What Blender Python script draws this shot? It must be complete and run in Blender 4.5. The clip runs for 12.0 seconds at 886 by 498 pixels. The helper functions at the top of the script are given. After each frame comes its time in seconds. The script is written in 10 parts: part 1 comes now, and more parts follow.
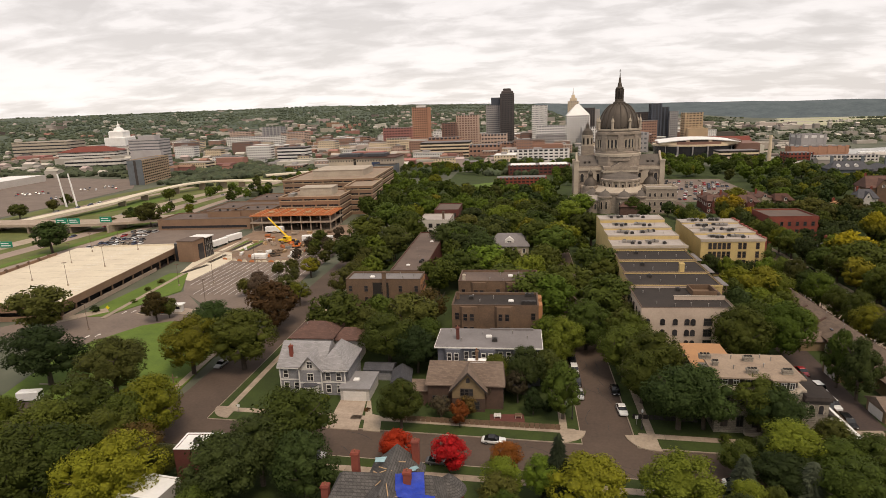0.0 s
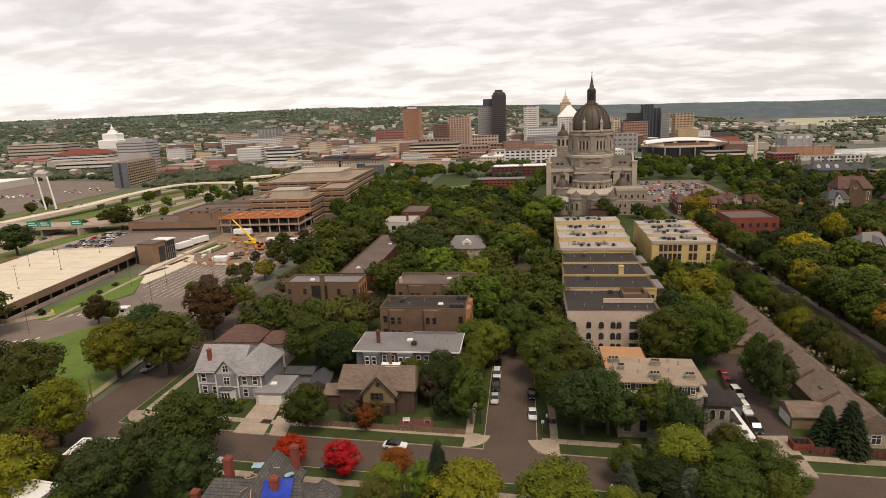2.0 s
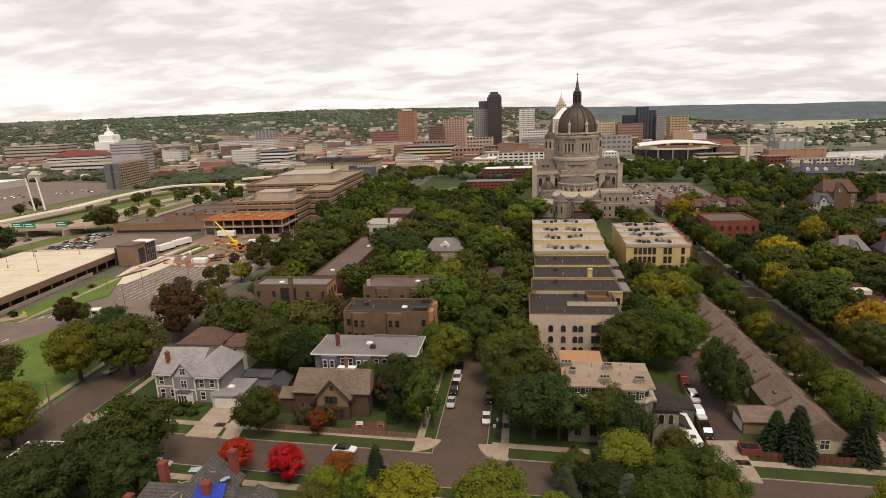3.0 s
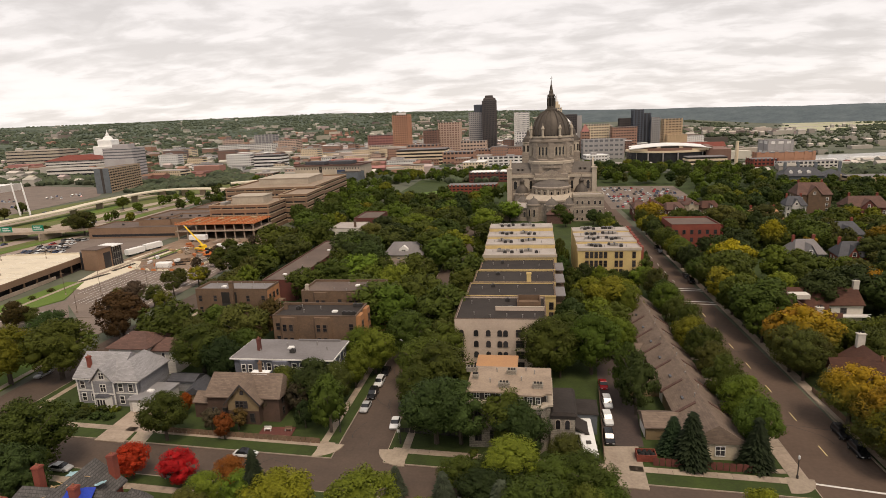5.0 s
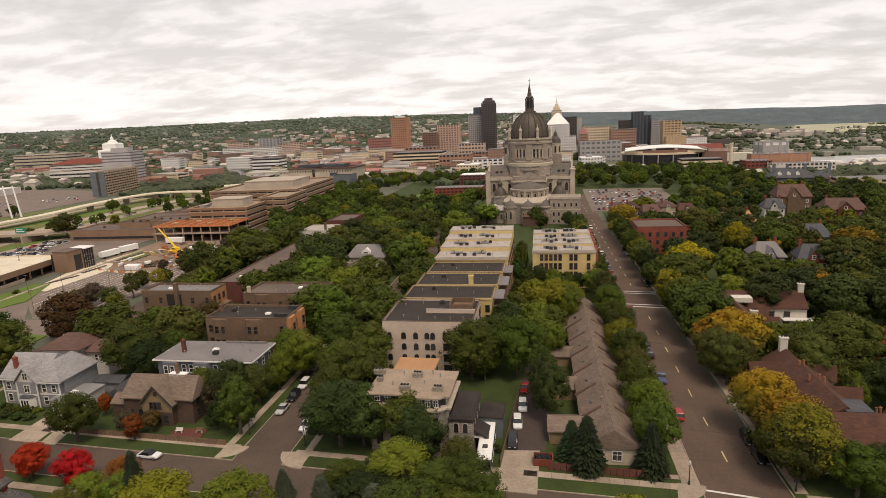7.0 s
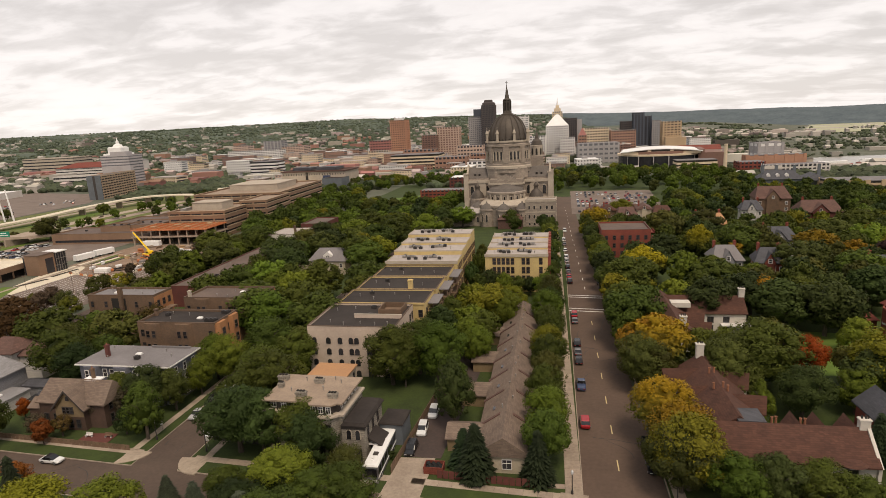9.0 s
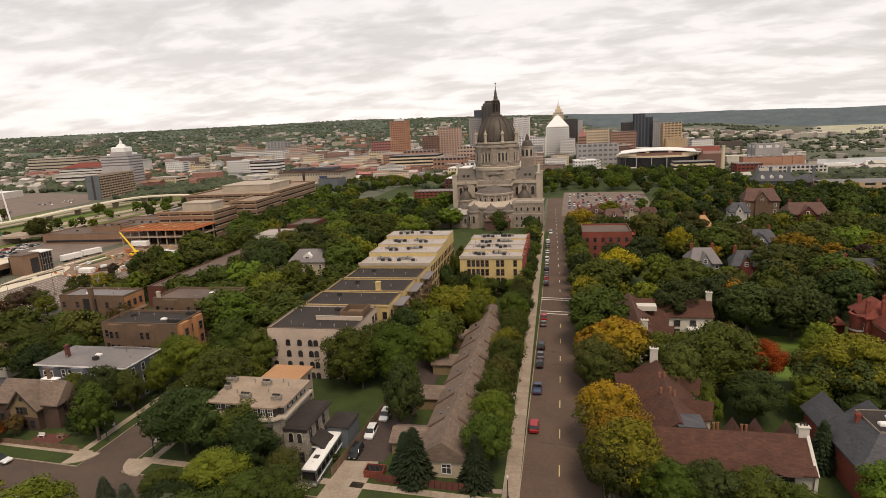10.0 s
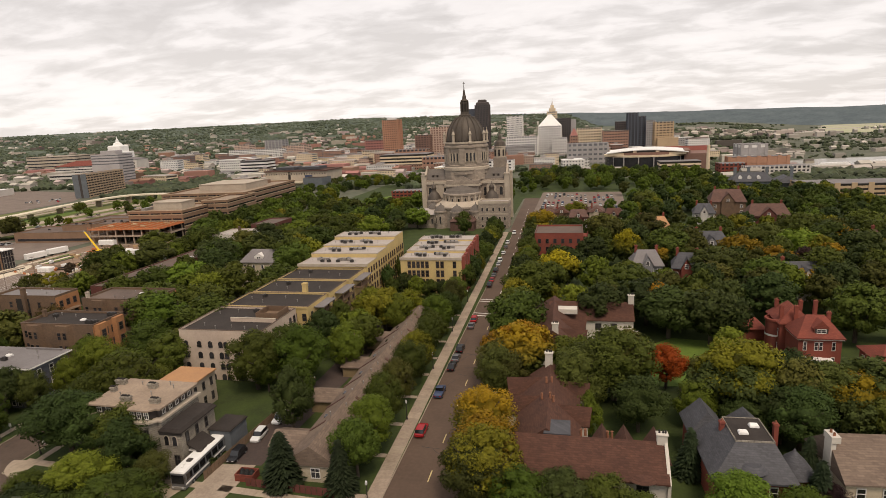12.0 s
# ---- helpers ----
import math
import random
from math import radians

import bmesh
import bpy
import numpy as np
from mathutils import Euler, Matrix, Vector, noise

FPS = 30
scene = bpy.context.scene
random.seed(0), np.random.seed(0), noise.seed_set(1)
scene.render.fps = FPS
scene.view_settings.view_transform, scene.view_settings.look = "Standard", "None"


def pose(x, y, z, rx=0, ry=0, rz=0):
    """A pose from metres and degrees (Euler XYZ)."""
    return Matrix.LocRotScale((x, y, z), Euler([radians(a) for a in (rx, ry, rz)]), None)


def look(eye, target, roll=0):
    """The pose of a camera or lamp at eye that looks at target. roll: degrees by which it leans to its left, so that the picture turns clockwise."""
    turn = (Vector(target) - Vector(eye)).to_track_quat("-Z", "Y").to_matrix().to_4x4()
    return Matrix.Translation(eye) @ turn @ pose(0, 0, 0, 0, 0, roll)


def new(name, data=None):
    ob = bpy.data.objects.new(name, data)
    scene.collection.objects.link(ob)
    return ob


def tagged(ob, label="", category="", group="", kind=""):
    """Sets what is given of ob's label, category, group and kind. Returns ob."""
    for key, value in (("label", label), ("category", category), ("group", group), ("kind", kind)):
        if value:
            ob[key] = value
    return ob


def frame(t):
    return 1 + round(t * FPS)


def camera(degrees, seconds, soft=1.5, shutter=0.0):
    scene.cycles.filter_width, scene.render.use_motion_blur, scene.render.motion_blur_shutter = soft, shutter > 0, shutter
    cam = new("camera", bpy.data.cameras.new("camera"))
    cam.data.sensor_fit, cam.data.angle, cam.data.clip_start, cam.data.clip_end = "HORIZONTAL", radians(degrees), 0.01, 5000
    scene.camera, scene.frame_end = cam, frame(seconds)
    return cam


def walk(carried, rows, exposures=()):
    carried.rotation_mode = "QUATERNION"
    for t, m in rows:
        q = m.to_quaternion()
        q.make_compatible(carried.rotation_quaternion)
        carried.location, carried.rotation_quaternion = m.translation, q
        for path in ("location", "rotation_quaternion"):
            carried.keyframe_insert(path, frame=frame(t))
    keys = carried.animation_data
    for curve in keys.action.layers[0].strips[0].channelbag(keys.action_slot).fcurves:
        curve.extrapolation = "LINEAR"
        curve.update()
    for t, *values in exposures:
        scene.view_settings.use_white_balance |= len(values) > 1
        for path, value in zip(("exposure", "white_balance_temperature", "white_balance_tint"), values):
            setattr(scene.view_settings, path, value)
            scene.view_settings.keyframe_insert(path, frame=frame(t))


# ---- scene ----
cam = camera(75.1, 12.0, soft=0.5)
PATH = [
    (0, (-1.854, -2.115, 61.611), (-2.117, -0.187, 61.150), -2.07),
    (0.5, (2.951, -1.420, 61.506), (2.685, 0.508, 61.046), -2.07),
    (1, (7.695, -0.567, 61.302), (7.426, 1.361, 60.842), -2.16),
    (1.5, (12.495, 0.393, 61.169), (12.223, 2.321, 60.710), -2.16),
    (2, (17.308, 1.209, 61.104), (17.033, 3.137, 60.648), -2.26),
    (2.5, (21.924, 2.028, 61.123), (21.651, 3.957, 60.670), -2.16),
    (3, (26.752, 2.856, 60.962), (26.474, 4.785, 60.512), -2.16),
    (5, (46.660, 5.632, 60.515), (46.358, 7.560, 60.077), -2.37),
    (5.5, (51.619, 6.514, 60.305), (51.309, 8.442, 59.870), -2.38),
    (6, (56.627, 7.498, 59.895), (56.306, 9.424, 59.464), -2.38),
    (6.5, (61.567, 8.432, 59.614), (61.238, 10.357, 59.185), -2.48),
    (7, (66.783, 9.163, 59.430), (66.442, 11.087, 59.003), -2.59),
    (9, (87.749, 13.632, 59.047), (87.365, 15.549, 58.628), -2.92),
    (9.5, (93.240, 14.827, 58.918), (92.844, 16.742, 58.500), -2.92),
    (10, (98.766, 16.288, 58.806), (98.359, 18.202, 58.390), -2.83),
    (10.5, (104.334, 17.804, 58.720), (103.921, 19.716, 58.303), -2.74),
    (11, (110.082, 19.116, 58.479), (109.662, 21.026, 58.061), -2.75),
    (11.5, (115.678, 20.408, 58.446), (115.253, 22.317, 58.027), -2.76),
    (12, (121.383, 21.602, 58.567), (120.954, 23.510, 58.147), -2.77),
]
EXPOSURES = [(0.0, 0.12, 7650, 15), (12.0, 0.12, 7650, 15)]
walk(cam, [(t, look(eye, target, roll)) for t, eye, target, roll in PATH], EXPOSURES)

# ---- sky, sun, exposure ----
SUN_ELEVATION, SUN_TURN = radians(60), radians(150)

world = bpy.data.worlds.new("overcast_sky")
scene.world = world
world.use_nodes = True
wn, wl = world.node_tree.nodes, world.node_tree.links
wn.clear()


def wnode(kind, **values):
    n = wn.new(kind)
    for k, v in values.items():
        n.inputs[k].default_value = v
    return n


w_coord = wn.new("ShaderNodeTexCoord")
w_sky = wn.new("ShaderNodeTexSky")
w_sky.sky_type = "NISHITA"
w_sky.sun_disc = False
w_sky.sun_elevation, w_sky.sun_rotation = SUN_ELEVATION, SUN_TURN
w_sky.air_density, w_sky.dust_density = 1.0, 0.3
w_sep = wn.new("ShaderNodeSeparateXYZ")
wl.new(w_coord.outputs["Generated"], w_sep.inputs[0])
# the cloud deck is a flat layer: direction divided by its height, so that it crowds towards the horizon
w_up = wn.new("ShaderNodeMath"); w_up.operation = "MAXIMUM"; w_up.inputs[1].default_value = 0.0
wl.new(w_sep.outputs["Z"], w_up.inputs[0])
w_lift = wn.new("ShaderNodeMath"); w_lift.operation = "ADD"; w_lift.inputs[1].default_value = 0.2
wl.new(w_up.outputs[0], w_lift.inputs[0])
w_dx = wn.new("ShaderNodeMath"); w_dx.operation = "DIVIDE"
w_dy = wn.new("ShaderNodeMath"); w_dy.operation = "DIVIDE"
wl.new(w_sep.outputs["X"], w_dx.inputs[0]); wl.new(w_lift.outputs[0], w_dx.inputs[1])
wl.new(w_sep.outputs["Y"], w_dy.inputs[0]); wl.new(w_lift.outputs[0], w_dy.inputs[1])
w_flat = wn.new("ShaderNodeCombineXYZ")
wl.new(w_dx.outputs[0], w_flat.inputs["X"]); wl.new(w_dy.outputs[0], w_flat.inputs["Y"])
w_map = wn.new("ShaderNodeMapping")
w_map.inputs["Scale"].default_value = (0.8, 1.15, 1.0)
w_map.inputs["Location"].default_value = (3.1, 1.7, 0.0)
wl.new(w_flat.outputs[0], w_map.inputs["Vector"])
w_big = wnode("ShaderNodeTexNoise", Scale=1.5, Detail=4.0, Roughness=0.5, Distortion=0.2)
w_fine = wnode("ShaderNodeTexNoise", Scale=4.6, Detail=7.0, Roughness=0.56, Distortion=0.3)
wl.new(w_map.outputs[0], w_big.inputs["Vector"])
wl.new(w_map.outputs[0], w_fine.inputs["Vector"])
w_mix = wn.new("ShaderNodeMath"); w_mix.operation = "MULTIPLY_ADD"; w_mix.inputs[1].default_value = 0.72
wl.new(w_fine.outputs["Fac"], w_mix.inputs[0]); wl.new(w_big.outputs["Fac"], w_mix.inputs[2])
w_ramp = wn.new("ShaderNodeValToRGB")
els = w_ramp.color_ramp.elements
els[0].position, els[0].color = 0.70, (0.84, 0.91, 1.03, 1)
els[1].position, els[1].color = 1.03, (0.49, 0.535, 0.615, 1)
e = els.new(0.81); e.color = (0.77, 0.835, 0.95, 1)
e = els.new(0.89); e.color = (0.615, 0.67, 0.765, 1)
wl.new(w_mix.outputs[0], w_ramp.inputs["Fac"])
w_sky_bg = wn.new("ShaderNodeBackground"); w_sky_bg.inputs["Strength"].default_value = 0.05
w_cloud_bg = wn.new("ShaderNodeBackground"); w_cloud_bg.inputs["Strength"].default_value = 0.645
w_pale = wnode("ShaderNodeHueSaturation", Saturation=0.12)
wl.new(w_sky.outputs["Color"], w_pale.inputs["Color"])
wl.new(w_pale.outputs["Color"], w_sky_bg.inputs["Color"])
wl.new(w_ramp.outputs["Color"], w_cloud_bg.inputs["Color"])
w_add = wn.new("ShaderNodeAddShader")
wl.new(w_sky_bg.outputs[0], w_add.inputs[0]); wl.new(w_cloud_bg.outputs[0], w_add.inputs[1])
w_out = wn.new("ShaderNodeOutputWorld")
wl.new(w_add.outputs[0], w_out.inputs["Surface"])

sun = new("sun", bpy.data.lights.new("sun", "SUN"))
sun.data.energy, sun.data.angle, sun.data.color = 2.15, radians(20), (1.0, 0.92, 0.81)
sun_way = Vector((math.sin(SUN_TURN) * math.cos(SUN_ELEVATION), math.cos(SUN_TURN) * math.cos(SUN_ELEVATION), math.sin(SUN_ELEVATION)))
sun.matrix_world = look(sun_way * 500, (0, 0, 0))

# ---- materials ----
def surf(name, c1, c2=None, rough=0.85, big=7.0, fine=0.5, bump=0.0, metal=0.0, rnd=0.0, island=0.0, spec=0.3, rows=None, stain=0.35, local=False, light_through=0.0, sharp=(0.55, 1.0), below=None):
    """A matt or glossy surface, mottled at two scales; rows: (length, height, joint colour) of courses laid in it."""
    c2 = c2 or tuple(v * 0.72 for v in c1)
    m = bpy.data.materials.new(name)
    m.use_nodes = True
    n, l = m.node_tree.nodes, m.node_tree.links
    b = n["Principled BSDF"]
    geo = n.new("ShaderNodeNewGeometry")
    if local:
        tc = n.new("ShaderNodeTexCoord")
        where = tc.outputs["Object"]
    else:
        where = geo.outputs["Position"]
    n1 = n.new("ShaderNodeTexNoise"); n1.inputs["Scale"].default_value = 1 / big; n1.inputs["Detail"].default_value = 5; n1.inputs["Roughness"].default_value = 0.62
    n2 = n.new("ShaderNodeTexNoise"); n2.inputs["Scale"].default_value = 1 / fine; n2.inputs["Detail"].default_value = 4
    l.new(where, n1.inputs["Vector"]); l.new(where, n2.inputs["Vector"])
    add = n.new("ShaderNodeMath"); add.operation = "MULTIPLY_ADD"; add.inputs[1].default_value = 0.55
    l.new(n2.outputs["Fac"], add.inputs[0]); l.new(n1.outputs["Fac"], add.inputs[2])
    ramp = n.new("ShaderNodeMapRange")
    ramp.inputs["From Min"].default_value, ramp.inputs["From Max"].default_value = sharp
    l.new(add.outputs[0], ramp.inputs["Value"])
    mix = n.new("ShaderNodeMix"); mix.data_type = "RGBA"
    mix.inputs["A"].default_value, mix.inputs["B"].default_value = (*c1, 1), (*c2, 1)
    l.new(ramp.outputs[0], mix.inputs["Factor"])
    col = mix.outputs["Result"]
    if below:
        tz = n.new("ShaderNodeTexCoord"); sz = n.new("ShaderNodeSeparateXYZ"); l.new(tz.outputs["Object"], sz.inputs[0])
        wob = n.new("ShaderNodeMath"); wob.operation = "MULTIPLY_ADD"; wob.inputs[1].default_value = 6.0
        l.new(n1.outputs["Fac"], wob.inputs[0]); l.new(sz.outputs["Z"], wob.inputs[2])
        up = n.new("ShaderNodeMapRange"); up.inputs["From Min"].default_value, up.inputs["From Max"].default_value = 8.0, 11.6
        l.new(wob.outputs[0], up.inputs["Value"])
        turn = n.new("ShaderNodeMix"); turn.data_type = "RGBA"; turn.inputs["A"].default_value = (*below, 1)
        l.new(up.outputs[0], turn.inputs["Factor"]); l.new(col, turn.inputs["B"])
        col = turn.outputs["Result"]
    if rows:
        br = n.new("ShaderNodeTexBrick")
        br.inputs["Brick Width"].default_value, br.inputs["Row Height"].default_value = rows[0], rows[1]
        br.inputs["Scale"].default_value, br.inputs["Mortar Size"].default_value = 1.0, rows[3] if len(rows) > 3 else rows[1] * 0.1
        br.inputs["Color1"].default_value, br.inputs["Color2"].default_value, br.inputs["Mortar"].default_value = (1, 1, 1, 1), (0.74, 0.74, 0.74, 1), (*rows[2], 1)
        tc2 = n.new("ShaderNodeTexCoord")
        sep = n.new("ShaderNodeSeparateXYZ"); com = n.new("ShaderNodeCombineXYZ"); sm = n.new("ShaderNodeMath"); sm.operation = "ADD"
        l.new(tc2.outputs["Object"], sep.inputs[0]); l.new(sep.outputs["X"], sm.inputs[0]); l.new(sep.outputs["Y"], sm.inputs[1])
        l.new(sm.outputs[0], com.inputs["X"]); l.new(sep.outputs["Z"], com.inputs["Y"])
        l.new(com.outputs[0], br.inputs["Vector"])
        mul = n.new("ShaderNodeMix"); mul.data_type = "RGBA"; mul.blend_type = "MULTIPLY"; mul.inputs["Factor"].default_value = 1.0
        l.new(col, mul.inputs["A"]); l.new(br.outputs["Color"], mul.inputs["B"])
        col = mul.outputs["Result"]
    if rnd or island:
        hsv = n.new("ShaderNodeHueSaturation")
        src = n.new("ShaderNodeObjectInfo").outputs["Random"] if rnd else geo.outputs["Random Per Island"]
        amp = rnd or island
        mr = n.new("ShaderNodeMapRange"); mr.inputs["To Min"].default_value, mr.inputs["To Max"].default_value = 1 - amp, 1 + amp
        l.new(src, mr.inputs["Value"]); l.new(mr.outputs[0], hsv.inputs["Value"])
        mh = n.new("ShaderNodeMapRange"); mh.inputs["To Min"].default_value, mh.inputs["To Max"].default_value = 0.5 + 0.06 * amp, 0.5 - 0.06 * amp
        sq = n.new("ShaderNodeMath"); sq.operation = "FRACT"
        m7 = n.new("ShaderNodeMath"); m7.operation = "MULTIPLY"; m7.inputs[1].default_value = 7.31
        l.new(src, m7.inputs[0]); l.new(m7.outputs[0], sq.inputs[0]); l.new(sq.outputs[0], mh.inputs["Value"]); l.new(mh.outputs[0], hsv.inputs["Hue"])
        l.new(col, hsv.inputs["Color"])
        col = hsv.outputs["Color"]
        if rnd and island:
            hs2 = n.new("ShaderNodeHueSaturation")
            m2 = n.new("ShaderNodeMapRange"); m2.inputs["To Min"].default_value, m2.inputs["To Max"].default_value = 1 - island, 1 + island
            l.new(geo.outputs["Random Per Island"], m2.inputs["Value"]); l.new(m2.outputs[0], hs2.inputs["Value"]); l.new(col, hs2.inputs["Color"])
            col = hs2.outputs["Color"]
    l.new(col, b.inputs["Base Color"])
    b.inputs["Roughness"].default_value, b.inputs["Metallic"].default_value = rough, metal
    b.inputs["Specular IOR Level"].default_value = spec
    if light_through:
        b.inputs["Subsurface Weight"].default_value = 0.0
        tr = n.new("ShaderNodeBsdfTranslucent"); ms = n.new("ShaderNodeMixShader"); ms.inputs["Fac"].default_value = light_through
        l.new(col, tr.inputs["Color"]); l.new(b.outputs[0], ms.inputs[1]); l.new(tr.outputs[0], ms.inputs[2])
        l.new(ms.outputs[0], n["Material Output"].inputs["Surface"])
    if bump:
        bp = n.new("ShaderNodeBump"); bp.inputs["Strength"].default_value = bump; bp.inputs["Distance"].default_value = 0.05
        l.new(n2.outputs["Fac"], bp.inputs["Height"]); l.new(bp.outputs[0], b.inputs["Normal"])
    return m


M = {}
# ground
M["asphalt"] = surf("asphalt", (0.105, 0.074, 0.057), (0.070, 0.050, 0.040), 0.9, 9, 0.6, 0.2)
M["asphalt_old"] = surf("asphalt_old", (0.33, 0.255, 0.21), (0.245, 0.19, 0.158), 0.92, 14, 0.9, 0.2)
M["asphalt_lot"] = surf("asphalt_lot", (0.205, 0.158, 0.130), (0.135, 0.105, 0.088), 0.92, 12, 0.8, 0.2)
M["asphalt_avenue"] = surf("asphalt_avenue", (0.120, 0.080, 0.059), (0.082, 0.055, 0.041), 0.9, 11, 0.7, 0.2)
M["asphalt_dark"] = surf("asphalt_dark", (0.075, 0.052, 0.045), (0.05, 0.038, 0.034), 0.9, 8, 0.5, 0.2)
M["seal"] = surf("crack_seal", (0.045, 0.04, 0.038), None, 0.7, 3, 0.3)
M["concrete"] = surf("concrete", (0.36, 0.29, 0.225), (0.25, 0.195, 0.15), 0.9, 4, 0.5, 0.15, rnd=0.12)
M["concrete_new"] = surf("pale_concrete", (0.64, 0.565, 0.44), (0.53, 0.46, 0.36), 0.9, 9, 1.2, 0.1)
M["kerb"] = surf("kerb_stone", (0.37, 0.30, 0.235), (0.25, 0.2, 0.16), 0.9, 3, 0.3)
M["grass"] = surf("grass", (0.046, 0.068, 0.015), (0.026, 0.038, 0.011), 0.95, 6, 0.4, 0.5)
M["grass_bright"] = surf("mown_grass", (0.115, 0.175, 0.028), (0.07, 0.115, 0.02), 0.95, 9, 0.6, 0.5)
M["verge"] = surf("dry_verge_grass", (0.14, 0.15, 0.045), (0.085, 0.10, 0.03), 0.95, 9, 0.8, 0.4)
M["soil"] = surf("soil", (0.06, 0.045, 0.032), (0.03, 0.027, 0.02), 0.95, 5, 0.5, 0.4)
M["dirt"] = surf("building_site_dirt", (0.27, 0.19, 0.13), (0.17, 0.11, 0.08), 0.95, 10, 0.9, 0.4)
M["water"] = surf("river_water", (0.32, 0.30, 0.27), (0.26, 0.25, 0.22), 0.25, 60, 6, 0.1, spec=0.5)
M["paint_white"] = surf("road_paint_white", (0.72, 0.7, 0.66), (0.5, 0.47, 0.43), 0.8, 2, 0.2)
M["paint_yellow"] = surf("road_paint_yellow", (0.62, 0.50, 0.24), (0.48, 0.38, 0.2), 0.8, 2, 0.2)
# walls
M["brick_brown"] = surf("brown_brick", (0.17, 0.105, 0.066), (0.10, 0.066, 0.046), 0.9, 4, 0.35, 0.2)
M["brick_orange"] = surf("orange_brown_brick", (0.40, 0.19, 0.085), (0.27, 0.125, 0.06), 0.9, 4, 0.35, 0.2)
M["brick_red"] = surf("red_brick", (0.235, 0.06, 0.04), (0.16, 0.045, 0.034), 0.9, 4, 0.35, 0.2)
M["brick_dark"] = surf("dark_red_brick", (0.14, 0.045, 0.036), (0.095, 0.036, 0.03), 0.9, 4, 0.35, 0.2)
M["brick_yellow"] = surf("yellow_painted_brick", (0.57, 0.425, 0.19), (0.44, 0.325, 0.15), 0.88, 5, 0.4, 0.15)
M["stucco_pink"] = surf("cream_painted_brick", (0.52, 0.415, 0.34), (0.41, 0.325, 0.265), 0.9, 5, 0.4, 0.15)
M["stucco_cream"] = surf("cream_stucco", (0.50, 0.42, 0.31), (0.38, 0.32, 0.24), 0.9, 5, 0.4, 0.1)
M["stone_grey"] = surf("rough_limestone", (0.36, 0.32, 0.265), (0.22, 0.195, 0.165), 0.92, 1.6, 0.3, 0.5, rows=(0.9, 0.36, (0.45, 0.43, 0.4), 0.03))
M["stone_church"] = surf("church_granite", (0.36, 0.30, 0.245), (0.26, 0.215, 0.178), 0.9, 6, 0.8, 0.2, rows=(2.2, 0.8, (0.72, 0.7, 0.68), 0.05))
M["stone_pale"] = surf("pale_granite", (0.44, 0.375, 0.30), (0.34, 0.285, 0.23), 0.9, 6, 0.8, 0.2)
M["copper_dark"] = surf("weathered_copper", (0.100, 0.082, 0.066), (0.066, 0.054, 0.045), 0.6, 5, 0.8, 0.2, metal=0.3)
M["slate_church"] = surf("grey_roof_metal", (0.135, 0.115, 0.10), (0.095, 0.082, 0.072), 0.8, 4, 0.6, 0.2)
M["siding_grey"] = surf("grey_clapboard", (0.30, 0.295, 0.31), (0.24, 0.235, 0.245), 0.85, 5, 0.5, rows=(30.0, 0.16, (0.6, 0.6, 0.6), 0.02))
M["siding_blue"] = surf("blue_grey_clapboard", (0.165, 0.17, 0.205), (0.125, 0.13, 0.15), 0.85, 5, 0.5, rows=(30.0, 0.16, (0.6, 0.6, 0.6), 0.02))
M["siding_white"] = surf("white_clapboard", (0.62, 0.585, 0.55), (0.5, 0.47, 0.44), 0.85, 5, 0.5, rows=(30.0, 0.18, (0.7, 0.7, 0.7), 0.02))
M["siding_tan"] = surf("tan_shingle_wall", (0.235, 0.17, 0.095), (0.17, 0.12, 0.07), 0.9, 4, 0.4, 0.2)
M["siding_brown"] = surf("brown_shingle_wall", (0.10, 0.06, 0.045), (0.066, 0.043, 0.033), 0.9, 4, 0.4, 0.2)
M["siding_slate"] = surf("slate_grey_panels", (0.13, 0.145, 0.16), (0.10, 0.11, 0.12), 0.8, 4, 0.4)
M["trim"] = surf("white_trim", (0.7, 0.675, 0.64), (0.58, 0.55, 0.52), 0.7, 3, 0.3)
M["trim_dark"] = surf("dark_trim", (0.06, 0.05, 0.045), None, 0.7, 3, 0.3)
M["trim_brown"] = surf("brown_trim", (0.13, 0.085, 0.06), None, 0.8, 3, 0.3)
M["plaster"] = surf("white_plaster", (0.56, 0.52, 0.46), (0.46, 0.42, 0.37), 0.9, 5, 0.5)
# roofs
M["roof_tar"] = surf("black_tar_roof", (0.042, 0.034, 0.030), (0.024, 0.019, 0.017), 0.92, 5, 0.5, 0.2)
M["roof_brownflat"] = surf("brown_flat_roof", (0.145, 0.105, 0.086), (0.095, 0.07, 0.06), 0.9, 8, 0.6, 0.2)
M["roof_gravel"] = surf("pale_gravel_roof", (0.40, 0.355, 0.325), (0.30, 0.265, 0.24), 0.92, 5, 0.4, 0.3)
M["roof_tan"] = surf("tan_gravel_roof", (0.33, 0.25, 0.185), (0.22, 0.165, 0.125), 0.92, 3.5, 0.4, 0.2)
M["roof_rust"] = surf("rust_tan_roof", (0.43, 0.23, 0.11), (0.33, 0.18, 0.1), 0.9, 5, 0.4, 0.2)
M["roof_grey"] = surf("grey_flat_roof", (0.20, 0.185, 0.185), (0.145, 0.132, 0.13), 0.88, 6, 0.5, 0.2)
M["roof_lgrey"] = surf("pale_grey_shingles", (0.34, 0.325, 0.33), (0.26, 0.25, 0.25), 0.9, 3, 0.3, 0.2, rows=(0.9, 0.2, (0.75, 0.75, 0.75), 0.02))
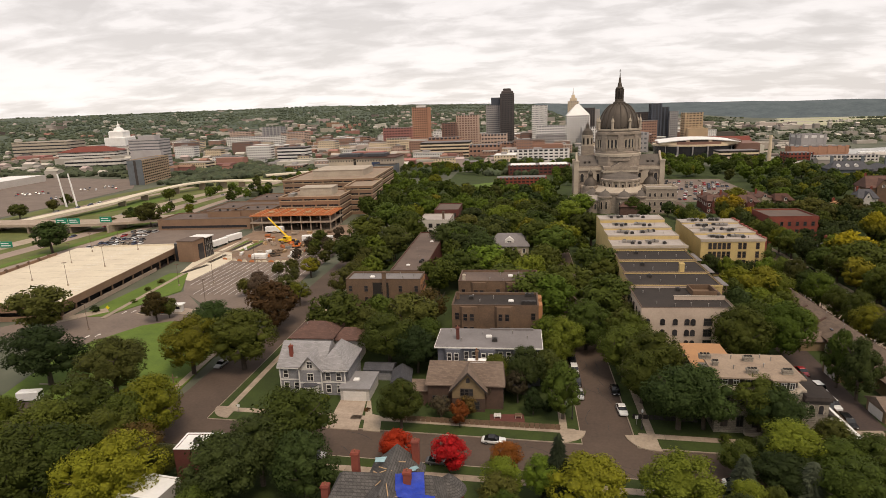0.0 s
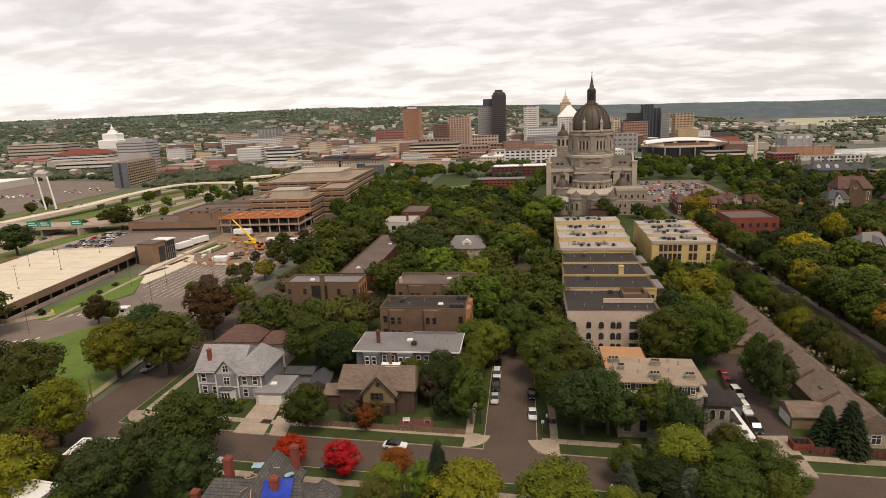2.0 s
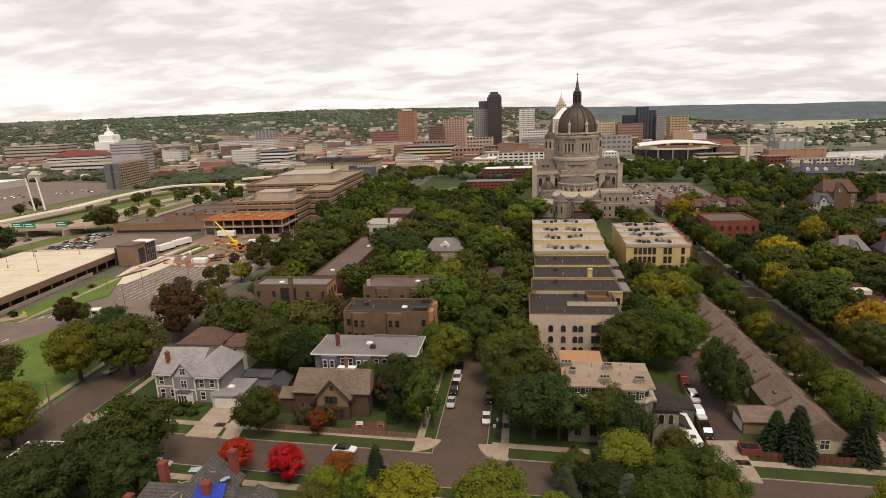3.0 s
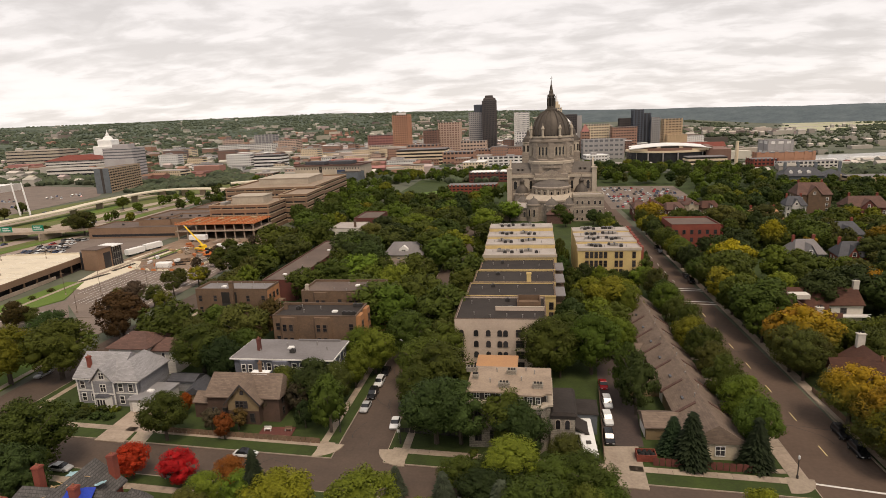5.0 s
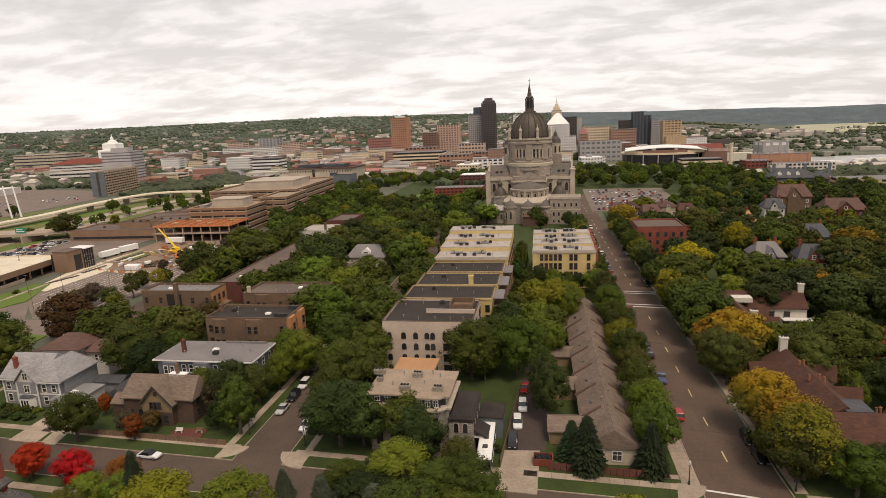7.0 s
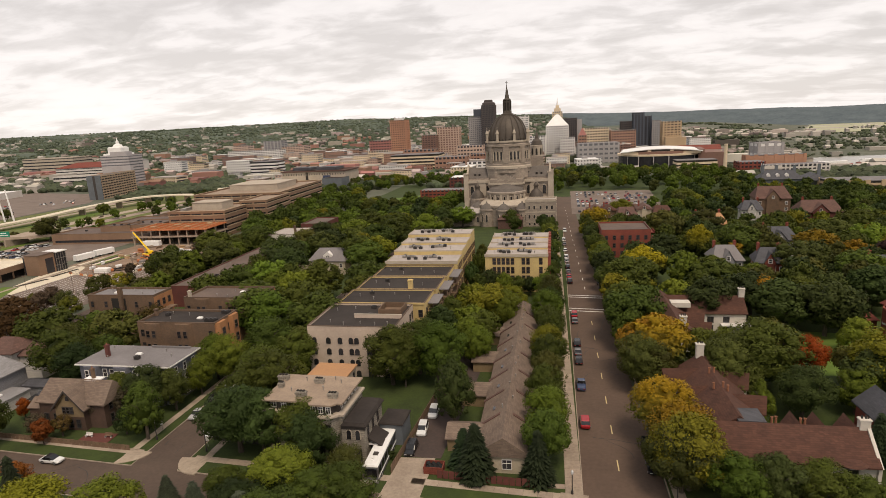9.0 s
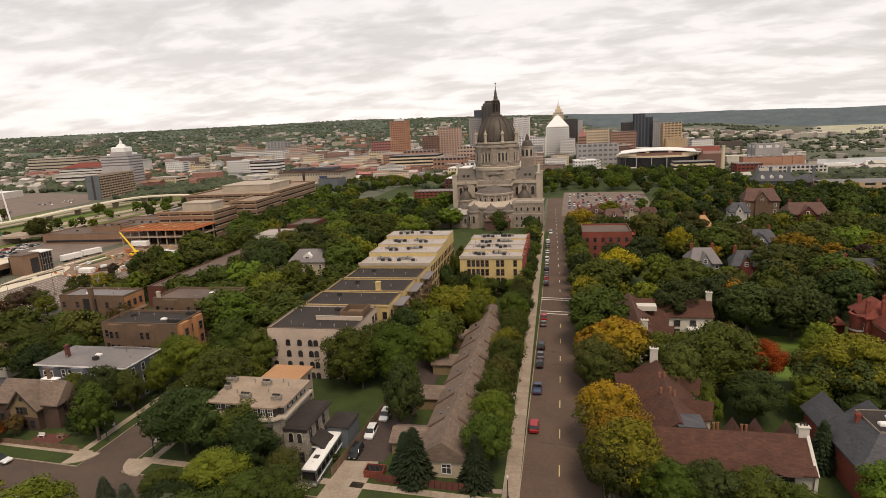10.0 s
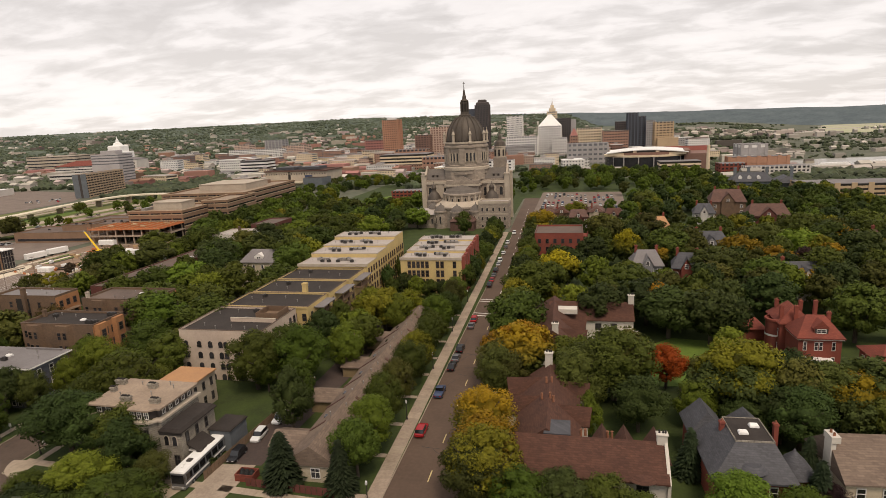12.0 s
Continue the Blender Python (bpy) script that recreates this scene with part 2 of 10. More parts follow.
M["roof_brown"] = surf("red_brown_shingles", (0.15, 0.082, 0.064), (0.105, 0.06, 0.05), 0.92, 3, 0.3, 0.2, rows=(0.9, 0.2, (0.7, 0.7, 0.7), 0.02))
M["roof_rustshingle"] = surf("rust_brown_wood_shingles", (0.112, 0.050, 0.034), (0.072, 0.034, 0.025), 0.92, 2.5, 0.3, 0.25, rows=(0.7, 0.22, (0.7, 0.7, 0.7), 0.02))
M["roof_taupe"] = surf("taupe_shingles", (0.215, 0.158, 0.122), (0.15, 0.108, 0.085), 0.92, 3, 0.3, 0.2, rows=(0.9, 0.22, (0.72, 0.72, 0.72), 0.02))
M["roof_slate"] = surf("dark_slate", (0.088, 0.088, 0.098), (0.058, 0.058, 0.065), 0.7, 3, 0.3, 0.2, rows=(0.7, 0.24, (0.7, 0.7, 0.7), 0.02))
M["roof_red"] = surf("red_clay_tiles", (0.25, 0.062, 0.04), (0.17, 0.046, 0.034), 0.85, 3, 0.3, 0.2, rows=(0.6, 0.25, (0.7, 0.7, 0.7), 0.03))
M["roof_white"] = surf("white_membrane", (0.78, 0.77, 0.75), (0.66, 0.65, 0.63), 0.7, 6, 0.6)
M["roof_patch"] = surf("torn_slate", (0.135, 0.125, 0.118), (0.07, 0.065, 0.063), 0.85, 2.0, 0.35, 0.3, rows=(0.6, 0.3, (0.5, 0.5, 0.5), 0.04))
# odds
M["glass"] = surf("window_glass", (0.022, 0.022, 0.025), (0.04, 0.038, 0.04), 0.12, 3, 1.0, spec=0.6, rnd=0.5)
M["glass_dark"] = surf("tower_glass", (0.022, 0.022, 0.026), (0.034, 0.034, 0.038), 0.2, 12, 3.0, spec=0.5)
M["glass_grey"] = surf("grey_tower_glass", (0.16, 0.16, 0.17), (0.11, 0.11, 0.12), 0.25, 14, 4.0, spec=0.5)
# near-black that paints shade inside openings, niches and flues; also the scoreboard's black
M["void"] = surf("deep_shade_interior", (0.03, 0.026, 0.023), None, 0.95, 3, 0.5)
M["metal"] = surf("galvanised_metal", (0.36, 0.34, 0.32), (0.26, 0.24, 0.22), 0.5, 2, 0.2, metal=0.5)
M["metal_dark"] = surf("dark_metal", (0.055, 0.05, 0.048), None, 0.5, 2, 0.2, metal=0.3)
M["wood"] = surf("weathered_timber", (0.20, 0.13, 0.085), (0.13, 0.085, 0.058), 0.9, 2, 0.15)
M["wood_pale"] = surf("new_timber", (0.47, 0.32, 0.18), (0.36, 0.24, 0.14), 0.85, 2, 0.15)
M["rebar"] = surf("orange_formwork", (0.50, 0.165, 0.055), (0.36, 0.13, 0.06), 0.8, 2, 0.3)
M["yellow"] = surf("yellow_machine_paint", (0.78, 0.50, 0.02), (0.62, 0.40, 0.03), 0.5, 2, 0.3)
M["orange"] = surf("orange_machine_paint", (0.68, 0.17, 0.03), (0.5, 0.13, 0.03), 0.5, 2, 0.3)
M["tarp_blue"] = surf("blue_tarpaulin", (0.015, 0.05, 0.40), (0.01, 0.03, 0.24), 0.45, 0.8, 0.15, 0.4)
M["tarp_teal"] = surf("pale_blue_underlay", (0.30, 0.46, 0.50), (0.22, 0.36, 0.40), 0.6, 0.8, 0.15)
M["sign_green"] = surf("green_road_sign", (0.0, 0.23, 0.14), None, 0.5, 2, 0.3)
M["sign_yellow"] = surf("yellow_road_sign", (0.85, 0.72, 0.03), None, 0.5, 2, 0.3)
M["terracotta"] = surf("clay_pot", (0.30, 0.13, 0.075), None, 0.85, 1, 0.2)
M["bark"] = surf("bark", (0.105, 0.082, 0.064), (0.06, 0.048, 0.04), 0.95, 1.2, 0.15, 0.5)
M["tyre"] = surf("tyre_rubber", (0.02, 0.02, 0.02), None, 0.85, 1, 0.1)
M["rim"] = surf("alloy_rim", (0.42, 0.42, 0.43), None, 0.35, 1, 0.1, metal=0.8)
M["lens_red"] = surf("red_lamp_lens", (0.35, 0.02, 0.02), None, 0.2, 1, 0.1)
M["lens_clear"] = surf("clear_lamp_lens", (0.6, 0.6, 0.6), None, 0.15, 1, 0.1)
M["car_glass"] = surf("car_glass", (0.012, 0.013, 0.015), None, 0.06, 1, 0.2, spec=0.7)
for key, c in (("white", (0.72, 0.72, 0.71)), ("black", (0.015, 0.015, 0.017)), ("grey", (0.14, 0.14, 0.145)), ("silver", (0.45, 0.45, 0.45)), ("red", (0.36, 0.02, 0.025)), ("blue", (0.05, 0.07, 0.13)), ("tan", (0.33, 0.27, 0.2))):
    M["car_" + key] = surf("car_paint_" + key, c, tuple(v * 0.85 for v in c), 0.25, 2, 0.4, spec=0.5, metal=0.1)
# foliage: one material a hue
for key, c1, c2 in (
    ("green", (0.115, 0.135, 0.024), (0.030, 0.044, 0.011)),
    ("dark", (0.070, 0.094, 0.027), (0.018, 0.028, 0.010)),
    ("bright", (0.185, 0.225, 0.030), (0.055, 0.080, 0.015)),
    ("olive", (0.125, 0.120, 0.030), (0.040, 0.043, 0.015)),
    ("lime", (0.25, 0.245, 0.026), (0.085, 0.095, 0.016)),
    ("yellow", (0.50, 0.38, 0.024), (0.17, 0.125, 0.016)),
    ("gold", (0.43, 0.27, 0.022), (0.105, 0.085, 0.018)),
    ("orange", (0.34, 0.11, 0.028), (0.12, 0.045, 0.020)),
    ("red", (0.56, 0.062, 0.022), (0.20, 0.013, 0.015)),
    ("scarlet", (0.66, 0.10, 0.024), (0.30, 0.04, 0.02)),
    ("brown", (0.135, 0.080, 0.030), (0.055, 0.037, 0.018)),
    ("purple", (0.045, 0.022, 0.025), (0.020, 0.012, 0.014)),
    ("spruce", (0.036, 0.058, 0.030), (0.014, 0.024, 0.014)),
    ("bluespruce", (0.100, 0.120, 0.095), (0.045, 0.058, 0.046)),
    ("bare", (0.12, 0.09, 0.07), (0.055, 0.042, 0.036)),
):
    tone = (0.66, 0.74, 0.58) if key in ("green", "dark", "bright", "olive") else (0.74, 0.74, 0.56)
    # mottle: random leaf tone whose darker patches also paint shade between the billows
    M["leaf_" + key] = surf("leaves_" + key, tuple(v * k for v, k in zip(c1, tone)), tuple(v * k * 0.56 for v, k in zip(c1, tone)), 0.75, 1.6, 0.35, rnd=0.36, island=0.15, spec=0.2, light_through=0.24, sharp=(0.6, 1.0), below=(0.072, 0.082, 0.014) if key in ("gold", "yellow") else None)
M["far_green"] = surf("far_canopy", (0.066, 0.080, 0.041), (0.036, 0.046, 0.027), 0.95, 40, 3, island=0.35)
M["far_ground"] = surf("distant_town_ground", (0.135, 0.135, 0.100), (0.062, 0.074, 0.048), 0.95, 60, 9)
M["far_roofs"] = surf("distant_roofs", (0.34, 0.285, 0.25), (0.22, 0.18, 0.16), 0.9, 200, 30, island=0.7)
M["far_pale"] = surf("distant_pale_walls", (0.46, 0.42, 0.37), (0.32, 0.29, 0.25), 0.9, 200, 30, island=0.35)
M["far_brick"] = surf("distant_brick_walls", (0.30, 0.16, 0.12), (0.22, 0.12, 0.09), 0.9, 200, 30, island=0.4)
M["hill"] = surf("distant_wooded_hills", (0.100, 0.122, 0.084), (0.040, 0.056, 0.040), 1.0, 150, 34, sharp=(0.62, 0.92))
# haze is painted into these two: canopy greyed, bluff turned blue-grey
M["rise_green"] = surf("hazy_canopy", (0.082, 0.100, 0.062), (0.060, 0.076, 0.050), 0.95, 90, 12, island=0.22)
M["hill_haze"] = surf("hazed_bluff", (0.105, 0.130, 0.138), (0.060, 0.080, 0.090), 1.0, 90, 14)
M["airfield"] = surf("airfield_grass", (0.30, 0.31, 0.17), (0.40, 0.38, 0.28), 0.95, 120, 40)

# ---- mesh tools ----
class Shape:
    """Collects faces of one part; every method adds a closed solid or a sheet and returns the shape."""

    def __init__(self):
        self.v, self.f = [], []

    def add(self, verts, faces):
        k = len(self.v)
        self.v += [tuple(p) for p in verts]
        self.f += [tuple(i + k for i in q) for q in faces]
        return self

    def box(self, x0, x1, y0, y1, z0, z1):
        p = [(x0, y0, z0), (x1, y0, z0), (x1, y1, z0), (x0, y1, z0), (x0, y0, z1), (x1, y0, z1), (x1, y1, z1), (x0, y1, z1)]
        return self.add(p, [(3, 2, 1, 0), (4, 5, 6, 7), (0, 1, 5, 4), (1, 2, 6, 5), (2, 3, 7, 6), (3, 0, 4, 7)])

    def cut_box(self, x0, x1, y0, y1, z0, z1, c):
        """A box whose upper edges are bevelled by c."""
        p = [(x0, y0, z0), (x1, y0, z0), (x1, y1, z0), (x0, y1, z0), (x0, y0, z1 - c), (x1, y0, z1 - c), (x1, y1, z1 - c), (x0, y1, z1 - c),
             (x0 + c, y0 + c, z1), (x1 - c, y0 + c, z1), (x1 - c, y1 - c, z1), (x0 + c, y1 - c, z1)]
        return self.add(p, [(3, 2, 1, 0), (8, 9, 10, 11), (0, 1, 5, 4), (1, 2, 6, 5), (2, 3, 7, 6), (3, 0, 4, 7), (4, 5, 9, 8), (5, 6, 10, 9), (6, 7, 11, 10), (7, 4, 8, 11)])

    def prism(self, poly, z0, z1, top=1.0):
        """An upright prism over a plan; top below 1 tapers it."""
        n = len(poly)
        cx, cy = sum(p[0] for p in poly) / n, sum(p[1] for p in poly) / n
        lo = [(x, y, z0) for x, y in poly]
        hi = [(cx + (x - cx) * top, cy + (y - cy) * top, z1) for x, y in poly]
        return self.add(lo + hi, [tuple(range(n))[::-1], tuple(range(n, 2 * n))] + [(i, (i + 1) % n, n + (i + 1) % n, n + i) for i in range(n)])

    def lathe(self, profile, n=24, cx=0.0, cy=0.0, a0=0.0, a1=360.0):
        """Turns (radius, z) pairs round an upright axis."""
        full = abs(a1 - a0) >= 359.9
        m = n if full else n + 1
        angs = [radians(a0 + (a1 - a0) * i / n) for i in range(m)]
        verts = [(cx + r * math.cos(a), cy + r * math.sin(a), z) for r, z in profile for a in angs]
        faces = []
        for j in range(len(profile) - 1):
            for i in range(n):
                k = (i + 1) % m
                faces.append((j * m + i, j * m + k, (j + 1) * m + k, (j + 1) * m + i))
        return self.add(verts, faces)

    def tube(self, a, b, r0, r1=None, n=6):
        r1 = r0 if r1 is None else r1
        a, b = Vector(a), Vector(b)
        q = (b - a).to_track_quat("Z", "Y")
        ring = [Vector((math.cos(2 * math.pi * i / n), math.sin(2 * math.pi * i / n), 0)) for i in range(n)]
        verts = [a + q @ (v * r0) for v in ring] + [b + q @ (v * r1) for v in ring]
        return self.add(verts, [(i, (i + 1) % n, n + (i + 1) % n, n + i) for i in range(n)] + [tuple(range(n))[::-1], tuple(range(n, 2 * n))])

    def gable(self, x0, x1, y0, y1, z0, h, along="x", over=0.4, thick=0.25, hip=0.0):
        """A pitched roof with eaves; along: the ridge's way; hip: how far its ends lean in."""
        x0, x1, y0, y1 = x0 - over, x1 + over, y0 - over, y1 + over
        zt = z0 + thick
        if along == "x":
            ym = (y0 + y1) / 2
            ridge = [(x0 + hip, ym, zt + h), (x1 - hip, ym, zt + h)]
        else:
            xm = (x0 + x1) / 2
            ridge = [(xm, y0 + hip, zt + h), (xm, y1 - hip, zt + h)]
        p = [(x0, y0, z0), (x1, y0, z0), (x1, y1, z0), (x0, y1, z0), (x0, y0, zt), (x1, y0, zt), (x1, y1, zt), (x0, y1, zt)] + ridge
        f = [(3, 2, 1, 0), (0, 1, 5, 4), (1, 2, 6, 5), (2, 3, 7, 6), (3, 0, 4, 7)]
        f += [(4, 5, 9, 8), (6, 7, 8, 9), (5, 6, 9), (7, 4, 8)] if along == "x" else [(4, 5, 8), (6, 7, 9), (5, 6, 9, 8), (7, 4, 8, 9)]
        return self.add(p, f)

    def rim(self, x0, x1, y0, y1, z0, z1, w):
        """A parapet or band: one closed ring."""
        o = [(x0, y0), (x1, y0), (x1, y1), (x0, y1)]
        i = [(x0 + w, y0 + w), (x1 - w, y0 + w), (x1 - w, y1 - w), (x0 + w, y1 - w)]
        v = [(x, y, z) for z in (z0, z1) for x, y in o + i]
        f = []
        for k in range(4):
            n = (k + 1) % 4
            f += [(k, n, 8 + n, 8 + k), (4 + n, 4 + k, 12 + k, 12 + n), (8 + k, 8 + n, 12 + n, 12 + k), (k, 4 + k, 4 + n, n)]
        return self.add(v, f)

    def lattice(self, xs, zs, holes, y0, y1):
        """One slab that faces -y, with cells (i, j) of its grid left open."""
        nx, nz, seen = len(xs) - 1, len(zs) - 1, {}

        def at(i, j, k):
            if (i, j, k) not in seen:
                seen[i, j, k] = len(self.v)
                self.v.append((xs[i], (y0, y1)[k], zs[j]))
            return seen[i, j, k]

        for i in range(nx):
            for j in range(nz):
                if (i, j) in holes:
                    continue
                self.f.append((at(i, j, 0), at(i + 1, j, 0), at(i + 1, j + 1, 0), at(i, j + 1, 0)))
                for (di, dj), (p, q) in (((-1, 0), ((i, j + 1), (i, j))), ((1, 0), ((i + 1, j), (i + 1, j + 1))), ((0, -1), ((i, j), (i + 1, j))), ((0, 1), ((i + 1, j + 1), (i, j + 1)))):
                    a, b = i + di, j + dj
                    if not (0 <= a < nx and 0 <= b < nz) or (a, b) in holes:
                        self.f.append((at(*q, 0), at(*p, 0), at(*p, 1), at(*q, 1)))
        return self

    def arch(self, w, h, y0, y1, x=0.0, z=0.0, n=8):
        """A round-headed slab w wide and h high that faces -y."""
        r = w / 2
        pts = [(x - r, z), (x + r, z)] + [(x + r * math.cos(math.pi * i / n), z + h - r + r * math.sin(math.pi * i / n)) for i in range(n + 1)]
        k = len(pts)
        return self.add([(a, y0, b) for a, b in pts] + [(a, y1, b) for a, b in pts],
                        [tuple(range(k)), tuple(range(k, 2 * k))[::-1]] + [(i + k, (i + 1) % k + k, (i + 1) % k, i) for i in range(k)])

    def mesh(self, name):
        me = bpy.data.meshes.new(name)
        me.from_pydata(self.v, [], self.f)
        me.update()
        return me


def part(name, shape, material, parent=None, label="", at=None, smooth=False):
    """Links a shape, or a mesh made before, as one object under its thing."""
    me = shape if isinstance(shape, bpy.types.Mesh) else shape.mesh(name)
    if not me.materials:
        me.materials.append(material)
    if smooth:
        me.shade_smooth()
    ob = new(name, me)
    if parent:
        ob.parent = parent
    if at is not None:
        ob.matrix_basis = at
    if label:
        ob["label"] = label
    return ob


def thing(name, label, category, x=0.0, y=0.0, z=0.0, rz=0.0, group="", kind=""):
    ob = new(name)
    ob.empty_display_size = 0.5
    ob.matrix_basis = pose(x, y, z, 0, 0, rz)
    return tagged(ob, label, category, group, kind)


def setting(name, shape, material, label="", kind="structure"):
    ob = part(name, shape, material)
    return tagged(ob, label, name.split("_")[0], "", kind)


# windows: one mesh for each size and style, shared by all that look alike
window_store = {}


def window_meshes(w, h, style, casing):
    key = (round(w, 2), round(h, 2), style, casing)
    if key not in window_store:
        s, g, t = Shape(), Shape(), 0.11 if style != "far" else 0.2
        if style == "arch":
            s.arch(w + 2 * t, h + t, -0.12, -0.0)
            g.arch(w, h, -0.16, -0.10)
        else:
            if style in ("sash", "far"):
                s.lattice((-w / 2 - t, -w / 2, w / 2, w / 2 + t), (-0.14, 0, h * 0.5 - 0.035, h * 0.5 + 0.035, h, h + t * 1.3), {(1, 1), (1, 3)}, -0.12, 0.02)
            elif style == "cross":
                s.lattice((-w / 2 - t, -w / 2, -0.035, 0.035, w / 2, w / 2 + t), (-0.14, 0, h * 0.62, h * 0.62 + 0.06, h, h + t * 1.3), {(1, 1), (1, 3), (3, 1), (3, 3)}, -0.12, 0.02)
            else:
                s.lattice((-w / 2 - t, -w / 2, w / 2, w / 2 + t), (-0.14, 0, h, h + t * 1.3), {(1, 1)}, -0.12, 0.02)
            g.box(-w / 2, w / 2, -0.05, 0.0, 0, h)
        a, b = s.mesh("window"), g.mesh("pane")
        a.materials.append(M[casing]); b.materials.append(M["glass"])
        window_store[key] = (a, b)
    return window_store[key]


FACE_TURN = {"s": 0, "e": 90, "n": 180, "w": -90}


def far_window_mesh(w, h, style, casing):
    """A window a long way off: casing and sunk panes in one skin."""
    key = ("joined", round(w, 2), round(h, 2), style, casing)
    if key not in window_store:
        t = 0.16
        if style == "arch":
            s = Shape().arch(w + 2 * t, h + t, -0.12, 0.0)
            n = len(s.v) // 2
            inner = [(x * w / (w + 2 * t), -0.12, max(z * h / (h + t), 0.05)) for x, _, z in s.v[:n]]
            s.v += inner + [(x, -0.04, z) for x, _, z in inner]
            s.f = s.f[1:] + [(i, (i + 1) % n, 2 * n + (i + 1) % n, 2 * n + i) for i in range(n)] + [(2 * n + i, 2 * n + (i + 1) % n, 3 * n + (i + 1) % n, 3 * n + i) for i in range(n)] + [tuple(range(3 * n, 4 * n))]
            me = s.mesh("window")
            dark = {len(s.f) - 1}
        else:
            xs = (-w / 2 - t, -w / 2, w / 2, w / 2 + t) if style != "cross" else (-w / 2 - t, -w / 2, -0.04, 0.04, w / 2, w / 2 + t)
            zs = (-0.14, 0, h * 0.5 - 0.04, h * 0.5 + 0.04, h, h + t)
            holes = {(i, j) for i in range(1, len(xs) - 2, 2) for j in (1, 3)}
            s = Shape().lattice(xs, zs, holes, -0.12, -0.02)
            where = {p: i for i, p in enumerate(s.v)}
            dark = set()
            for i, j in holes:
                dark.add(len(s.f))
                s.f.append(tuple(where[xs[a], -0.02, zs[b]] for a, b in ((i, j), (i + 1, j), (i + 1, j + 1), (i, j + 1))))
            me = s.mesh("window")
        me.materials.append(M[casing]); me.materials.append(M["glass"])
        for k in dark:
            me.polygons[k].material_index = 1
        window_store[key] = me
    return window_store[key]


def window(parent, face, u, z, at, w=1.0, h=1.7, style="sash", casing="trim"):
    """One window on a face; u: along the face in the thing's own x or y, at: the face's plane."""
    p = (u, at, z) if face in "sn" else (at, u, z)
    top = parent
    while top.parent:
        top = top.parent
    if top.location.y > 188:
        return part("window", far_window_mesh(w, h, style, casing), None, parent, at=pose(*p, 0, 0, FACE_TURN[face]))
    a, b = window_meshes(w, h, style, casing)
    ob = part("window", a, None, parent, at=pose(*p, 0, 0, FACE_TURN[face]))
    part("pane", b, None, ob)
    return ob


def window_rows(parent, face, u0, u1, count, levels, at, w=1.0, h=1.7, style="sash", casing="trim", skip=()):
    for j, z in enumerate(levels):
        for i in range(count):
            if (j, i) not in skip:
                window(parent, face, u0 + (u1 - u0) * (i / (count - 1) if count > 1 else 0.5), z, at, w, h, style, casing)


chimney_store = {}


def chimney(parent, x, y, z0, z1, w=0.9, d=0.7, material="brick_red", pots=2, label=""):
    s = Shape().box(-w / 2, w / 2, -d / 2, d / 2, 0, z1 - z0)
    s.box(-w / 2 - 0.1, w / 2 + 0.1, -d / 2 - 0.1, d / 2 + 0.1, z1 - z0 - 0.35, z1 - z0 - 0.12)
    ob = part("chimney", s, M[material], parent, label, at=pose(x, y, z0))
    for i in range(pots):
        u = (i - (pots - 1) / 2) * w / max(pots, 1) * 0.9
        part("chimney_pot", Shape().lathe([(0.14, 0), (0.11, 0.45), (0.14, 0.5), (0.08, 0.5), (0.08, 0.3)], 8), M["terracotta"], ob, at=pose(u, 0, z1 - z0 - 0.12))
    return ob


def vent(parent, x, y, z, kind="pipe"):
    if kind == "pipe":
        s = Shape().tube((0, 0, 0), (0, 0, 0.7), 0.09, n=6).lathe([(0.16, 0.62), (0.18, 0.75), (0.02, 0.85)], 8)
        return part("vent_pipe", s, M["metal"], parent, at=pose(x, y, z))
    if kind == "hatch":
        s = Shape().box(-0.7, 0.7, -0.5, 0.5, 0, 0.25).cut_box(-0.65, 0.65, -0.45, 0.45, 0.25, 0.5, 0.15)
        return part("roof_light", s, M["roof_white"], parent, at=pose(x, y, z))
    s = Shape().box(-0.6, 0.6, -0.45, 0.45, 0.1, 0.85).lathe([(0.36, 0.85), (0.36, 1.0), (0.0, 1.02)], 10)
    return part("condenser", s, M["metal_dark"], parent, at=pose(x, y, z))


def flat_block(name, label, x0, x1, y0, y1, h, wall, roof, parapet=0.6, rz=0.0, cornice="", category="apartment building", group=""):
    """A flat-roofed block: walls, roof sheet, parapet, cornice. Its own origin is its front-left foot."""
    b = thing(name, label, category, x0, y0, 0, rz, group)
    w, d = x1 - x0, y1 - y0
    part("wall", Shape().box(0, w, 0, d, -0.3, h - 0.05), M[wall], b)
    part("roof", Shape().box(0.3, w - 0.3, 0.3, d - 0.3, h - 0.05, h + 0.05), M[roof], b)
    if parapet:
        part("parapet", Shape().rim(0, w, 0, d, h - 0.05, h + parapet, 0.3), M[wall], b)
        part("coping", Shape().rim(-0.06, w + 0.06, -0.06, d + 0.06, h + parapet, h + parapet + 0.08, 0.36), M[cornice or ("stone_pale" if h > 14.5 else "trim_brown" if roof != "roof_white" else "roof_white")], b)
    return b, w, d

# ---- ground, roads, pavements ----
SLOPE = -0.055          # the cross street runs a little aslant


def cross_y(x, y):
    return y + SLOPE * x


def quad(s, x0, x1, ya, yb, z0, z1):
    """A slab between two lines that run along the cross street."""
    p = [(x0, cross_y(x0, ya)), (x1, cross_y(x1, ya)), (x1, cross_y(x1, yb)), (x0, cross_y(x0, yb))]
    return s.prism(p, z0, z1)


def ease(a, b, v):
    t = min(max((v - a) / (b - a), 0.0), 1.0)
    return t * t * (3 - 2 * t)


def gz(x, y):
    """The land falls to the river flats, ahead and to the right."""
    return -42.0 * ease(560, 980, y) * ease(0.22, 0.42, x / max(y, 1.0))


